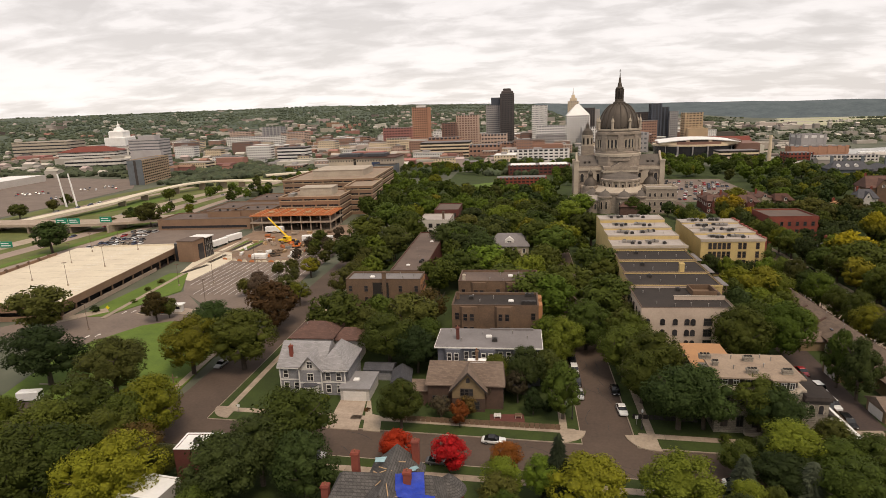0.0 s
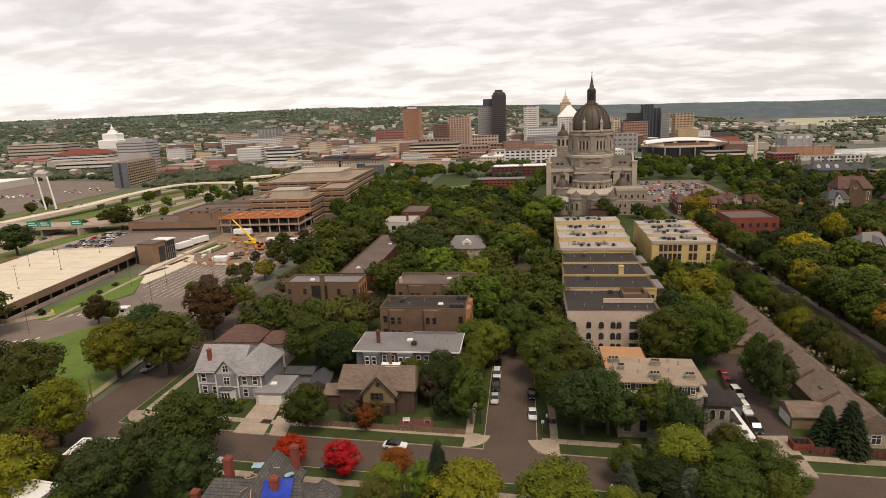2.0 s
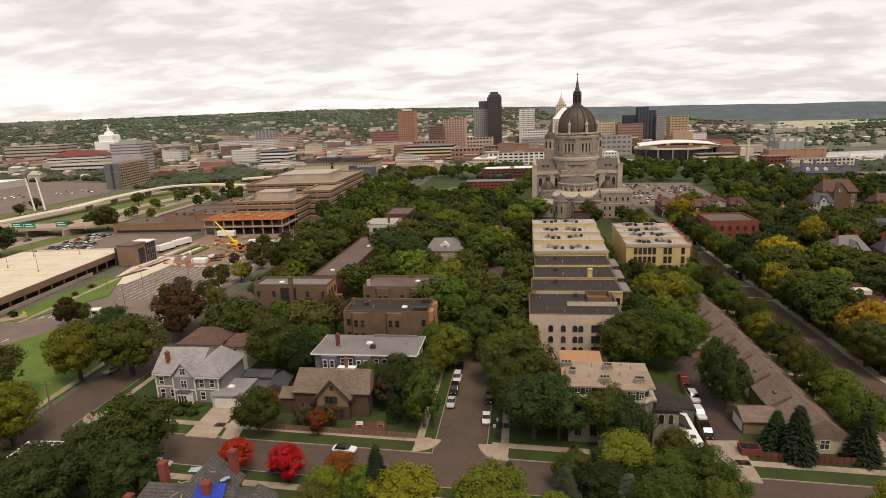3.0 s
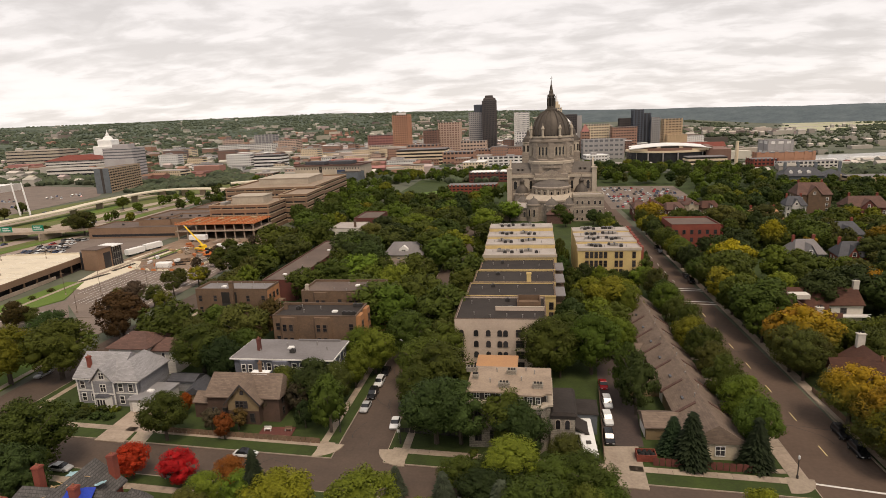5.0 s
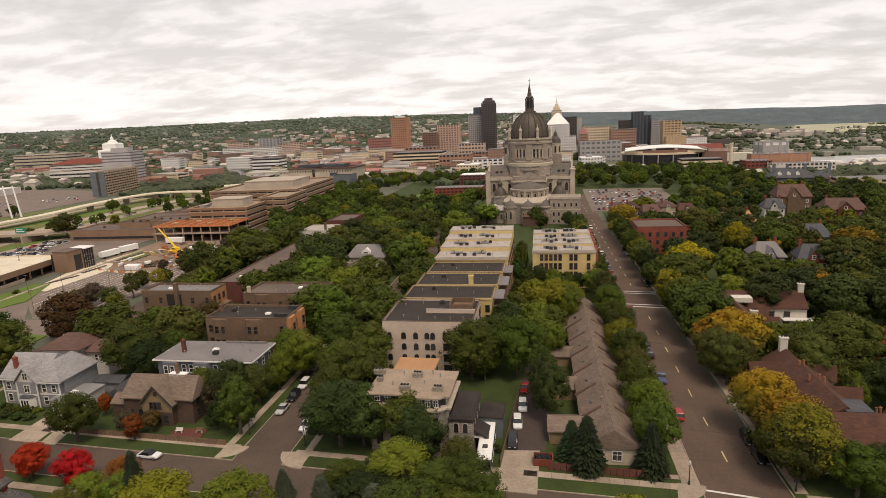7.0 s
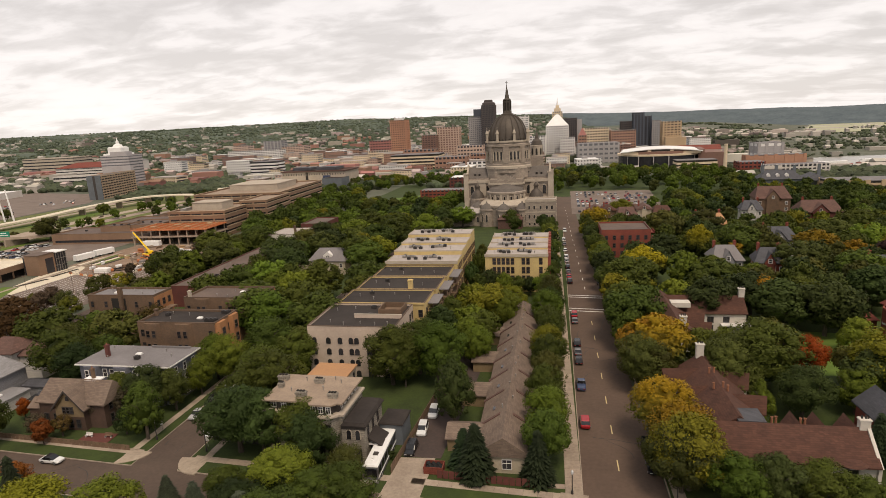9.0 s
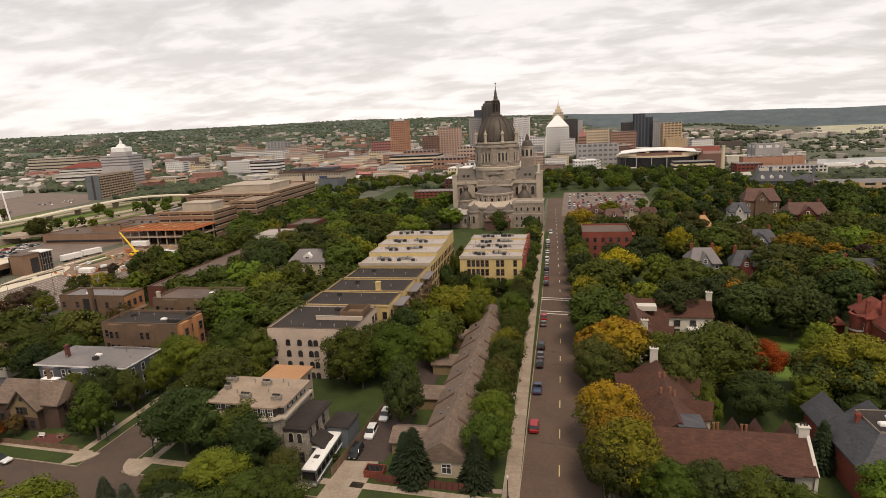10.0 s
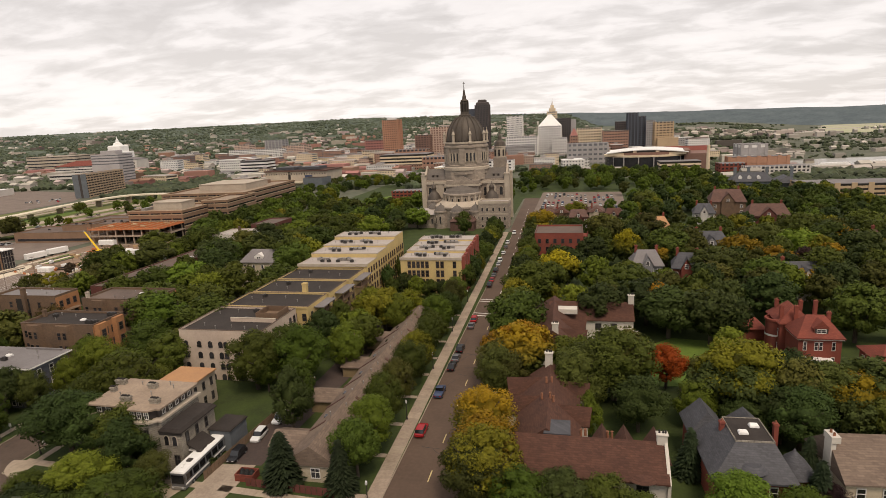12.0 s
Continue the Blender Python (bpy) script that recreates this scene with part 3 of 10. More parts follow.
def HORIZON(a):
    """The height of the far rise by its bearing."""
    knots = ((-75, 105), (-49, 116), (-36, 126), (-27, 134), (-20, 140), (-12, 129), (-6, 118), (0, 103), (5, 88), (10, 76), (14, 70), (18, 65), (24, 54), (29, 46), (75, 30))
    for (p, h), (q, k) in zip(knots, knots[1:]):
        if a <= q:
            return h + (k - h) * (a - p) / (q - p)
    return 30


ground = Shape()
NG = 90
for gi in range(NG):
    for gj in range(NG):
        xa, xb = -4500 + 9000 * gi / NG, -4500 + 9000 * (gi + 1) / NG
        ya, yb = -700 + 5300 * gj / NG, -700 + 5300 * (gj + 1) / NG
        ground.add([(xa, ya, gz(xa, ya) - 0.12), (xb, ya, gz(xb, ya) - 0.12), (xb, yb, gz(xb, yb) - 0.12), (xa, yb, gz(xa, yb) - 0.12)], [(0, 1, 2, 3)])
gm = bmesh.new()
for p in ground.v:
    gm.verts.new(p)
gm.verts.ensure_lookup_table()
for q in ground.f:
    gm.faces.new([gm.verts[i] for i in q])
bmesh.ops.remove_doubles(gm, verts=gm.verts, dist=0.01)
gme = bpy.data.meshes.new("ground")
gm.to_mesh(gme); gm.free()
setting("ground", gme, M["far_ground"], "dark green and brown town ground reaching the horizon")

# roads lie on the ground, blocks with kerbs rise beside them
NK, SK = 97.5, 88.0      # kerbs of the cross street at x = 0
ST_W = (-79.5, -68.0)    # first side street
ST_M = (9.8, 19.6)       # middle side street
ST_R = (91.8, 105.0)     # avenue
road = Shape()
quad(road, -140, 330, SK, NK, -0.2, 0.0)
setting("road_cross", road, M["asphalt"], "worn brown-grey asphalt cross street")
for rname, (a, b), ye in (("road_side", ST_W, 262), ("road_middle", ST_M, 330), ("road_avenue", ST_R, 470)):
    s = Shape()
    k = 0 if rname != "road_avenue" else 1
    s.prism([(a, cross_y(a, NK)), (b, cross_y(b, NK)), (b - 6 * k, ye), (a - 4 * k, ye)], -0.2, 0.0)
    setting(rname, s, M["asphalt"] if k == 0 else M["asphalt_avenue"], "worn asphalt street between kerbs")


def block(name, x0, x1, ya, yb, material="grass", label="lawn and planting behind a stone kerb", edges="swen"):
    """A raised block of ground: turf inside a kerb. ya: along the cross street's slope."""
    z = 0.13
    p = [(x0, cross_y(x0, ya)), (x1, cross_y(x1, ya)), (x1, yb), (x0, yb)]
    s = Shape().prism(p, -0.2, z)
    setting(name, s, M[material], label)
    k, c = Shape(), 0.16
    if "s" in edges:
        k.prism([(x0, p[0][1] - c), (x1, p[1][1] - c), (x1, p[1][1]), (x0, p[0][1])], -0.2, z + 0.02)
    if "w" in edges:
        k.prism([(x0 - c, p[0][1]), (x0, p[0][1]), (x0, yb), (x0 - c, yb)], -0.2, z + 0.02)
    if "e" in edges:
        k.prism([(x1, p[1][1]), (x1 + c, p[1][1]), (x1 + c, yb), (x1, yb)], -0.2, z + 0.02)
    if edges:
        setting("kerb_" + name, k, M["kerb"], "pale concrete kerb stones along the street")


block("lawn_west", ST_W[1] + 0.2, ST_M[0] - 0.2, NK + 0.2, 262, "grass")
block("lawn_mid", ST_M[1] + 0.2, ST_R[0] - 0.2, NK + 0.2, 330, "grass")
block("lawn_east", ST_R[1] + 0.2, 330, NK + 0.2, 300, "grass", edges="sw")

setting("lawn_gardens", Shape().prism([(-66, 262.3), (9.5, 262.3), (9.5, 330.3), (86.6, 330.3), (86.6, 470), (102, 470), (105.5, 300.3), (330, 300.3), (330, 560), (60, 640), (-66, 600)], -0.4, -0.05), M["grass"], "shaded garden ground under the trees")
slab_store = {}


def slabs(name, x0, y0, x1, y1, w, step=2.4, material="concrete", z=0.13, lift=0.05, label="pale concrete pavement of square flags"):
    """A pavement of single flags between two points."""
    a, b = Vector((x0, y0, 0)), Vector((x1, y1, 0))
    n = max(1, round((b - a).length / step))
    if n > 90:
        n = 90
    ln = (b - a).length / n
    rz = math.degrees(math.atan2(b.y - a.y, b.x - a.x))
    key = (round(ln, 2), w, material)
    if key not in slab_store:
        me = Shape().cut_box(-ln / 2 + 0.015, ln / 2 - 0.015, -w / 2, w / 2, 0, 0.11, 0.015).mesh("flag")
        me.materials.append(M[material])
        slab_store[key] = me
    root = thing(name, label, "pavement", 0, 0, 0, kind="structure")
    base = Shape().box(-(b - a).length / 2, (b - a).length / 2, -w / 2 + 0.01, w / 2 - 0.01, 0, 0.06)
    c = (a + b) / 2
    part("bed", base, M["soil"], root, at=pose(c.x, c.y, z - 0.06 + lift - 0.03, 0, 0, rz))
    for i in range(n):
        c = a + (b - a) * ((i + 0.5) / n)
        part("flag", slab_store[key], None, root, at=pose(c.x, c.y, z - 0.1 + lift + 0.004 * ((i * 7) % 3), 0, 0, rz))
    return root


def cross_walkway(name, x0, x1, y, w=1.6):
    slabs(name, x0, cross_y(x0, y), x1, cross_y(x1, y), w)


cross_walkway("pavement_cross_west", ST_W[1] + 2, ST_M[0] - 1, NK + 4.3)
cross_walkway("pavement_cross_mid", ST_M[1] + 1, ST_R[0] - 2.5, NK + 4.3)
cross_walkway("pavement_cross_east", ST_R[1] + 2, 175, NK + 4.3)
slabs("pavement_avenue_west", ST_R[0] - 1.5, 97, ST_R[0] - 4.05, 330, 2.7, 2.6)
for py in (99.6, 111.6, 122.9, 134.8, 146.5, 156.4, 168.0, 179.5, 190.5):
    slabs("pavement_doorway", 83.6, py, 88.9 - (py - 97) * 0.012, py, 1.2, 1.8)
slabs("pavement_avenue_east", ST_R[1] + 1.6, 97, ST_R[1] - 1.0, 300, 1.9, 2.4)
slabs("pavement_middle_east", ST_M[1] + 3.4, 98, ST_M[1] + 3.4, 200, 1.5)
slabs("pavement_middle_west", ST_M[0] - 3.2, 100, ST_M[0] - 3.2, 200, 1.5)
slabs("pavement_side_east", ST_W[1] + 3.0, 106, ST_W[1] + 3.0, 200, 1.5)


def ramp(name, cx, cy, r, a0, a1, label="pale concrete corner ramp at the kerb"):
    pts = [(cx, cy)] + [(cx + r * math.cos(radians(a0 + (a1 - a0) * i / 8)), cy + r * math.sin(radians(a0 + (a1 - a0) * i / 8))) for i in range(9)]
    setting(name, Shape().prism(pts, -0.1, 0.195), M["concrete"], label)


ramp("pavement_corner_a", 23.4, 101.0, 5.4, 185, 275)
ramp("pavement_corner_b", 6.2, 102.0, 4.6, 265, 355)
ramp("pavement_corner_c", -63.5, 106.5, 4.8, 180, 270)
ramp("pavement_corner_d", 88.2, 98.0, 4.4, 260, 355)


def driveway(name, poly, material="concrete", z=0.19, label="pale concrete driveway running down to the street"):
    setting(name, Shape().prism(poly, -0.1, z), M[material], label)


driveway("driveway_garage", [(-41.0, 99.2), (-34.2, 98.8), (-35.6, 111.0), (-41.5, 111.0)], "concrete")
driveway("driveway_second", [(-33.2, 98.8), (-29.6, 98.6), (-30.6, 104.5), (-32.8, 105.2), (-34.6, 111.0), (-35.4, 111.0)], "concrete", 0.185)
driveway("driveway_coach", [(58.8, 93.0), (65.6, 92.6), (66.0, 105.4), (59.6, 105.0)], "concrete")
driveway("alley", [(59.8, 105.4), (67.0, 105.4), (69.5, 142.0), (70.5, 210.0), (64.0, 210.0), (62.4, 142.0)], "asphalt_dark", 0.17, "dark patched asphalt back lane")
driveway("path_coach", [(50.8, 93.4), (55.8, 93.2), (57.6, 99.0), (54.0, 99.0)], "concrete", 0.186, "pale concrete path to the street")
# south side of the cross street
slab_s = Shape()
quad(slab_s, -66, 88, SK - 40, SK - 0.2, -0.2, 0.13)
setting("lawn_south", slab_s, M["grass"], "dark lawn along the street")
slab_k = Shape()
quad(slab_k, -66, 88, SK - 0.2, SK, -0.2, 0.15)
setting("kerb_south", slab_k, M["kerb"], "pale concrete kerb stones along the street")
slabs("pavement_south", -64, cross_y(-64, SK - 3.6), 86, cross_y(86, SK - 3.6), 1.6)

# avenue markings
for i in range(-1, 26):
    y = 105.2 + 12.19 * i
    if 186 < y < 212 or y < 99:
        continue
    x = 98.0 - 5.0 * max(0, y - 200) / 270
    setting("road_dash", Shape().box(x - 0.1, x + 0.1, y, y + 3.3, -0.05, 0.012), M["paint_yellow"] if y < 190 else M["paint_white"], "short painted centre line on asphalt")
for y in (191.0, 193.4, 205.6, 207.8):
    setting("crosswalk_line", Shape().prism([(91.2, y), (104.6, y - 1.4), (104.6, y - 0.9), (91.2, y + 0.5)], -0.05, 0.012), M["paint_white"], "white painted crossing line on asphalt")
for y in (96.7, 92.6):
    setting("crosswalk_line", Shape().prism([(91.0, y), (104.8, y - 2.4), (104.8, y - 1.95), (91.0, y + 0.45)], -0.05, 0.014), M["paint_white"], "white painted crossing line on asphalt")
# tar-sealed cracks
random.seed(5)
for i in range(46):
    if i % 3 == 0:
        x, y, ln, a = random.uniform(-60, 85), 0, random.uniform(3, 9), random.uniform(-25, 25)
        y = cross_y(x, random.uniform(SK + 0.8, NK - 0.8))
    elif i % 3 == 1:
        x, y, ln, a = random.uniform(11, 18.5), random.uniform(92, 150), random.uniform(3, 9), random.uniform(60, 120)
    else:
        x, y, ln, a = random.uniform(92, 103), random.uniform(98, 180), random.uniform(3, 10), random.choice((0, 90)) + random.uniform(-14, 14)
    s, p = Shape(), Vector((x, y, 0))
    for k in range(5):
        q = p + Vector((math.cos(radians(a)), math.sin(radians(a)), 0)) * ln / 5
        nrm = Vector((-(q - p).y, (q - p).x, 0)).normalized() * random.uniform(0.03, 0.07)
        s.prism([(p - nrm)[:2], (q - nrm)[:2], (q + nrm)[:2], (p + nrm)[:2]], -0.02, 0.007)
        p, a = q, a + random.uniform(-25, 25)
    setting("crack_seal", s, M["seal"], "dark tar seal along a crack in the asphalt")
random.seed(8)

# the low ground west of the side street
setting("lawn_corner", Shape().prism([(-123, 106), (-81, 105), (-83, 130), (-86, 156), (-104, 158), (-112, 158), (-119, 154), (-129, 134)], -0.2, 0.13), M["grass_bright"], "bright mown lawn at the street corner")
slabs("pavement_side_west", -82.6, 106, -85.0, 150, 1.7)
setting("car_park_dark", Shape().prism([(-140, 88), (-84, 86), (-98, 113), (-118.5, 114), (-125, 104)], -0.2, 0.03), M["asphalt_dark"], "dark brown resurfaced car park")
setting("car_park_kerb", Shape().prism([(-119, 114), (-98, 113.3), (-98, 113.7), (-119, 114.5)], -0.2, 0.22), M["kerb"], "pale kerb round the car park")
setting("road_entry", Shape().prism([(-170, 146), (-140, 140), (-129, 134), (-119, 154), (-109, 158), (-86, 156), (-86, 172), (-108, 170), (-126, 190), (-137, 163), (-160, 158)], -0.2, 0.02), M["asphalt_lot"], "brown asphalt entry road")
setting("car_park", Shape().prism([(-140, 214), (-126, 189), (-106, 171), (-86, 171), (-86, 300), (-144, 300), (-145, 250)], -0.2, 0.01), M["asphalt_lot"], "old brown-grey asphalt car park")
setting("verge_garage", Shape().prism([(-147, 161), (-137.5, 162), (-127.5, 190), (-139, 214), (-147, 214)], -0.2, 0.12), M["grass_bright"], "strip of lawn beside the parking deck")
slabs("pavement_deck", -137.0, 160, -140.5, 214, 1.8, 2.5)
slabs("pavement_deck_far", -140.5, 214, -145, 282, 2.2, 2.5)
setting("plaza", Shape().prism([(-140.8, 206), (-131.5, 203), (-130.6, 236), (-138, 250), (-147, 252), (-147.5, 232)], -0.2, 0.1), M["concrete_new"], "pale concrete forecourt before the stair house")
for pts in (((-142.6, 214), (-140.2, 214), (-136.6, 227), (-138.6, 227.6)), ((-140.4, 231.5), (-138.2, 231), (-137.4, 245), (-139.4, 246))):
    setting("planting_bed", Shape().prism(list(pts), -0.1, 0.2), M["soil"], "dark mulched bed in the forecourt")
for k, key in enumerate(("concrete_new", "grass_bright", "soil", "concrete_new", "grass_bright", "soil")):
    xa = -147.0 + 2.7 * k
    setting("site_strip", Shape().prism([(xa, 254), (xa + 2.2, 254), (xa + 3.4, 276), (xa + 1.2, 276)], -0.1, 0.09), M[key], "strip of new path and planting on the site")
slabs("pavement_deck_near", -152, 156, -141, 168, 5.0, 2.5)
setting("kerb_island", Shape().prism([(-129, 165), (-124, 163), (-110, 165), (-108, 169), (-116, 171), (-126, 171)], -0.2, 0.16), M["kerb"], "kerbed island at the car park gate")
setting("island_soil", Shape().prism([(-128.4, 165.4), (-124, 163.6), (-117, 164.8), (-117, 170.4), (-125.6, 170.4)], -0.2, 0.2), M["soil"], "mulched bed on the island")
bay = Shape().box(-0.09, 0.09, 0, 5.2, -0.02, 0.022).mesh("bay_line")
for r in range(7):
    for i in range(19):
        x, y = -137 + 2.75 * i + r * 0.4, 186 + 11.4 * r
        if x > -127 - (y - 189) * 0.62 + 2 and x < -89 and y + 10.4 < 262 and (y + 10.4 < 233 or x > -101):
            for dy in (0.0, 5.3):
                ob = part("bay_line", bay, M["paint_white"], at=pose(x, y + dy, 0.0))
                tagged(ob, "white painted parking bay line", "road marking", "bay lines", "structure")
setting("building_site", Shape().prism([(-136, 237), (-121, 231.8), (-102.2, 231.8), (-102, 262), (-93, 276), (-92, 300), (-100, 318), (-150, 300), (-150, 252)], -0.2, 0.05), M["dirt"], "bare trampled building site")
setting("car_park_west", Shape().prism([(-224, 210), (-206, 180), (-206, 262), (-160, 262), (-160, 310), (-215, 316), (-222, 300)], -0.2, 0.02), M["asphalt_lot"], "brown asphalt car park behind the deck")
setting("car_park_far", Shape().prism([(-470, 230), (-372, 300), (-368, 355), (-367, 417), (-377, 518), (-430, 600), (-560, 640), (-820, 540), (-660, 340)], -0.2, 0.02), M["asphalt_lot"], "wide brown asphalt car park")

# the motorway: two carriageways, a ramp on piers, grass between
def ribbon(name, pts, w, material, label, z=0.03, thick=0.25):
    """A road strip along a smooth line of points (x, y, height)."""
    s, line = Shape(), []
    for i in range(len(pts) - 1):
        p0, p1, p2, p3 = (Vector(pts[max(i - 1, 0)]), Vector(pts[i]), Vector(pts[i + 1]), Vector(pts[min(i + 2, len(pts) - 1)]))
        for k in range(6):
            t = k / 6
            line.append(0.5 * ((2 * p1) + (p2 - p0) * t + (2 * p0 - 5 * p1 + 4 * p2 - p3) * t * t + (3 * p1 - p0 - 3 * p2 + p3) * t ** 3))
    line.append(Vector(pts[-1]))
    rows = []
    for i, p in enumerate(line):
        d = (line[min(i + 1, len(line) - 1)] - line[max(i - 1, 0)]); d.z = 0
        nrm = Vector((-d.y, d.x, 0)).normalized() * w / 2
        rows.append((p + nrm, p - nrm))
    for (a, b), (c, d) in zip(rows, rows[1:]):
        up, dn = Vector((0, 0, z)), Vector((0, 0, z - thick))
        s.add([a + up, b + up, d + up, c + up, a + dn, b + dn, d + dn, c + dn], [(0, 3, 2, 1), (4, 5, 6, 7), (0, 1, 5, 4), (2, 3, 7, 6), (0, 4, 7, 3), (1, 2, 6, 5)])
    return setting(name, s, M[material], label), line


ribbon("motorway_verge", [(-292, 120, 0), (-290, 230, 0), (-292, 330, 0), (-300, 430, 0), (-285, 540, 0), (-245, 680, 0)], 130, "verge", "dry mown grass between motorway lanes", 0.0, 0.2)
ribbon("motorway_near", [(-262, 120, 0), (-256, 230, 0), (-252, 300, 0), (-252, 380, 0), (-252, 440, 0), (-244, 500, 0), (-225, 640, 0)], 11, "asphalt_old", "worn motorway carriageway", 0.1)
ribbon("motorway_mid", [(-280, 120, 0), (-277, 230, 0), (-272, 300, 0), (-274, 380, 0), (-274, 440, 0), (-264, 500, 0), (-245, 640, 0)], 12, "concrete", "pale concrete motorway carriageway", 0.12)
ribbon("motorway_far", [(-352, 150, 0), (-346, 260, 0), (-338, 330, 0), (-336, 400, 0), (-338, 460, 0), (-328, 540, 0), (-290, 680, 0)], 13, "asphalt_old", "worn motorway carriageway", 0.14)
ribbon("motorway_slip", [(-334, 200, 0), (-326, 300, 0), (-320, 370, 0), (-322, 440, 0), (-314, 520, 0)], 8, "concrete", "pale concrete slip road", 0.13)
ribbon("frontage_road", [(-232, 180, 0), (-228, 260, 0), (-226, 330, 0), (-232, 420, 0), (-226, 500, 0)], 7, "asphalt_old", "asphalt frontage road", 0.1)
ribbon("lawn_motorway", [(-239, 200, 0), (-236, 260, 0), (-235, 330, 0), (-240, 400, 0)], 5, "grass_bright", "strip of mown grass beside the motorway", 0.08)
setting("lawn_gore", Shape().prism([(-311, 352), (-297, 372), (-288, 420), (-298, 455), (-309, 440)], -0.1, 0.1), M["grass_bright"], "mown grass between ramp and carriageway")
ramp_ob, ramp_line = ribbon("motorway_ramp", [(-318, 300, 3.5), (-312, 340, 4.2), (-305, 388, 5), (-306, 432, 6), (-299, 488, 7), (-277, 508, 6.8), (-252, 512, 6), (-222, 508, 5)], 9, "concrete_new", "curved pale concrete ramp carried on piers", 0.2, 1.1)
for p in ramp_line[14:38:4]:
    setting("ramp_pier", Shape().box(p.x - 3, p.x + 3, p.y - 0.6, p.y + 0.6, -0.2, p.z - 0.8), M["concrete"], "concrete bridge pier")
ribbon("footbridge_deck", [(-360, 316, 4.0), (-310, 309, 5.0), (-262, 307, 5.2), (-236, 314, 5.0), (-214, 330, 4.2)], 17, "concrete", "pale concrete road bridge over the motorway", 0.2, 1.4)
for bx in (-346, -322, -292, -264, -240):
    setting("bridge_pier", Shape().box(bx - 0.6, bx + 0.6, 300, 316, -0.2, 4.2), M["concrete"], "concrete bridge pier")
ribbon("bridge_far", [(-258, 560, 6), (-200, 590, 6.5), (-160, 600, 6)], 12, "concrete_new", "pale road bridge over the motorway", 0.2, 1.4)

# the river and its banks, the airfield, the hills
RIVER_Z = -41.3
setting("river_water", Shape().prism([(455, 1110), (620, 1100), (900, 1150), (1700, 1350), (1650, 1500), (900, 1360), (720, 1310), (480, 1290)], -50, RIVER_Z), M["water"], "pale grey river under an overcast sky", "structure")
setting("airfield", Shape().prism([(420, 2700), (1500, 2450), (3000, 2500), (3200, 3500), (1800, 3850), (640, 3750)], -44, -41.4), M["airfield"], "pale grass airfield on the river flats")
setting("airfield_strip", Shape().prism([(560, 3060), (2700, 2850), (2740, 2930), (590, 3150)], -44, -41.0), M["roof_gravel"], "pale runway")
setting("airfield_strip", Shape().prism([(640, 3420), (2500, 3350), (2500, 3400), (640, 3480)], -44, -41.0), M["roof_gravel"], "pale runway")


def land_z(x, y):
    """The town plain, rising evenly towards the horizon on the left and ahead, flat on the right."""
    r, a = math.hypot(x - 60, y), math.degrees(math.atan2(x - 60, y))
    t = (r - 1500) / 3100
    if t <= 0:
        return gz(x, y)
    h = HORIZON(a) - (HORIZON(a) + 60) * ease(0.0, 6.0, a)
    return max(gz(x, y), -3 + (h + 3) * min(t, 1.0) ** 0.95)


def hills(name, a0, a1, r0, r1, height, material, label, seed):
    """Land far off between two bearings (degrees from straight ahead, right positive)."""
    noise.seed_set(seed)
    s, na, nr = Shape(), 120, 14
    for i in range(na + 1):
        a = a0 + (a1 - a0) * i / na
        for j in range(nr + 1):
            r = r0 + (r1 - r0) * j / nr
            x, y = 60 + r * math.sin(radians(a)), r * math.cos(radians(a))
            wob = noise.noise((radians(a) * 14, r / 900, seed)) * 6 + noise.noise((radians(a) * 60, r / 300, seed)) * 3
            s.v.append((x, y, height(x, y, a, j / nr) + wob * min(j / 5, 1)))
    for i in range(na):
        for j in range(nr):
            k = i * (nr + 1) + j
            s.f.append((k, k + 1, k + nr + 2, k + nr + 1))
    ob = part(name, s, M[material], smooth=True)
    return tagged(ob, label, "hills", "", "structure")


hills("backdrop_plateau", -70, 7, 1500, 4600, lambda x, y, a, t: land_z(x, y) - (1.5 if t == 0 else 0.0), "hill", "distant wooded plain rising to the horizon", 3)
# the bluff's blue comes from haze put into its base colour
hills("backdrop_bluff", -6, 70, 3950, 4650, lambda x, y, a, t: -45 + (HORIZON(a) + 45) * math.sin(min(t * 1.25, 1.0) * math.pi / 2) ** 1.3, "hill_haze", "distant wooded bluff beyond the river, painted blue-grey with haze", 4)

# ---- the near houses ----
def pediment(s, x0, x1, y0, y1, z, h):
    """A triangular gable wall across x."""
    xm = (x0 + x1) / 2
    return s.add([(x0, y0, z), (x1, y0, z), (xm, y0, z + h), (x0, y1, z), (x1, y1, z), (xm, y1, z + h)], [(0, 1, 2), (5, 4, 3), (0, 3, 4, 1), (1, 4, 5, 2), (2, 5, 3, 0)])


def pediment_y(s, x0, x1, y0, y1, z, h):
    """A triangular gable wall across y."""
    ym = (y0 + y1) / 2
    return s.add([(x0, y0, z), (x0, y1, z), (x0, ym, z + h), (x1, y0, z), (x1, y1, z), (x1, ym, z + h)], [(2, 1, 0), (3, 4, 5), (0, 1, 4, 3), (1, 2, 5, 4), (2, 0, 3, 5)])


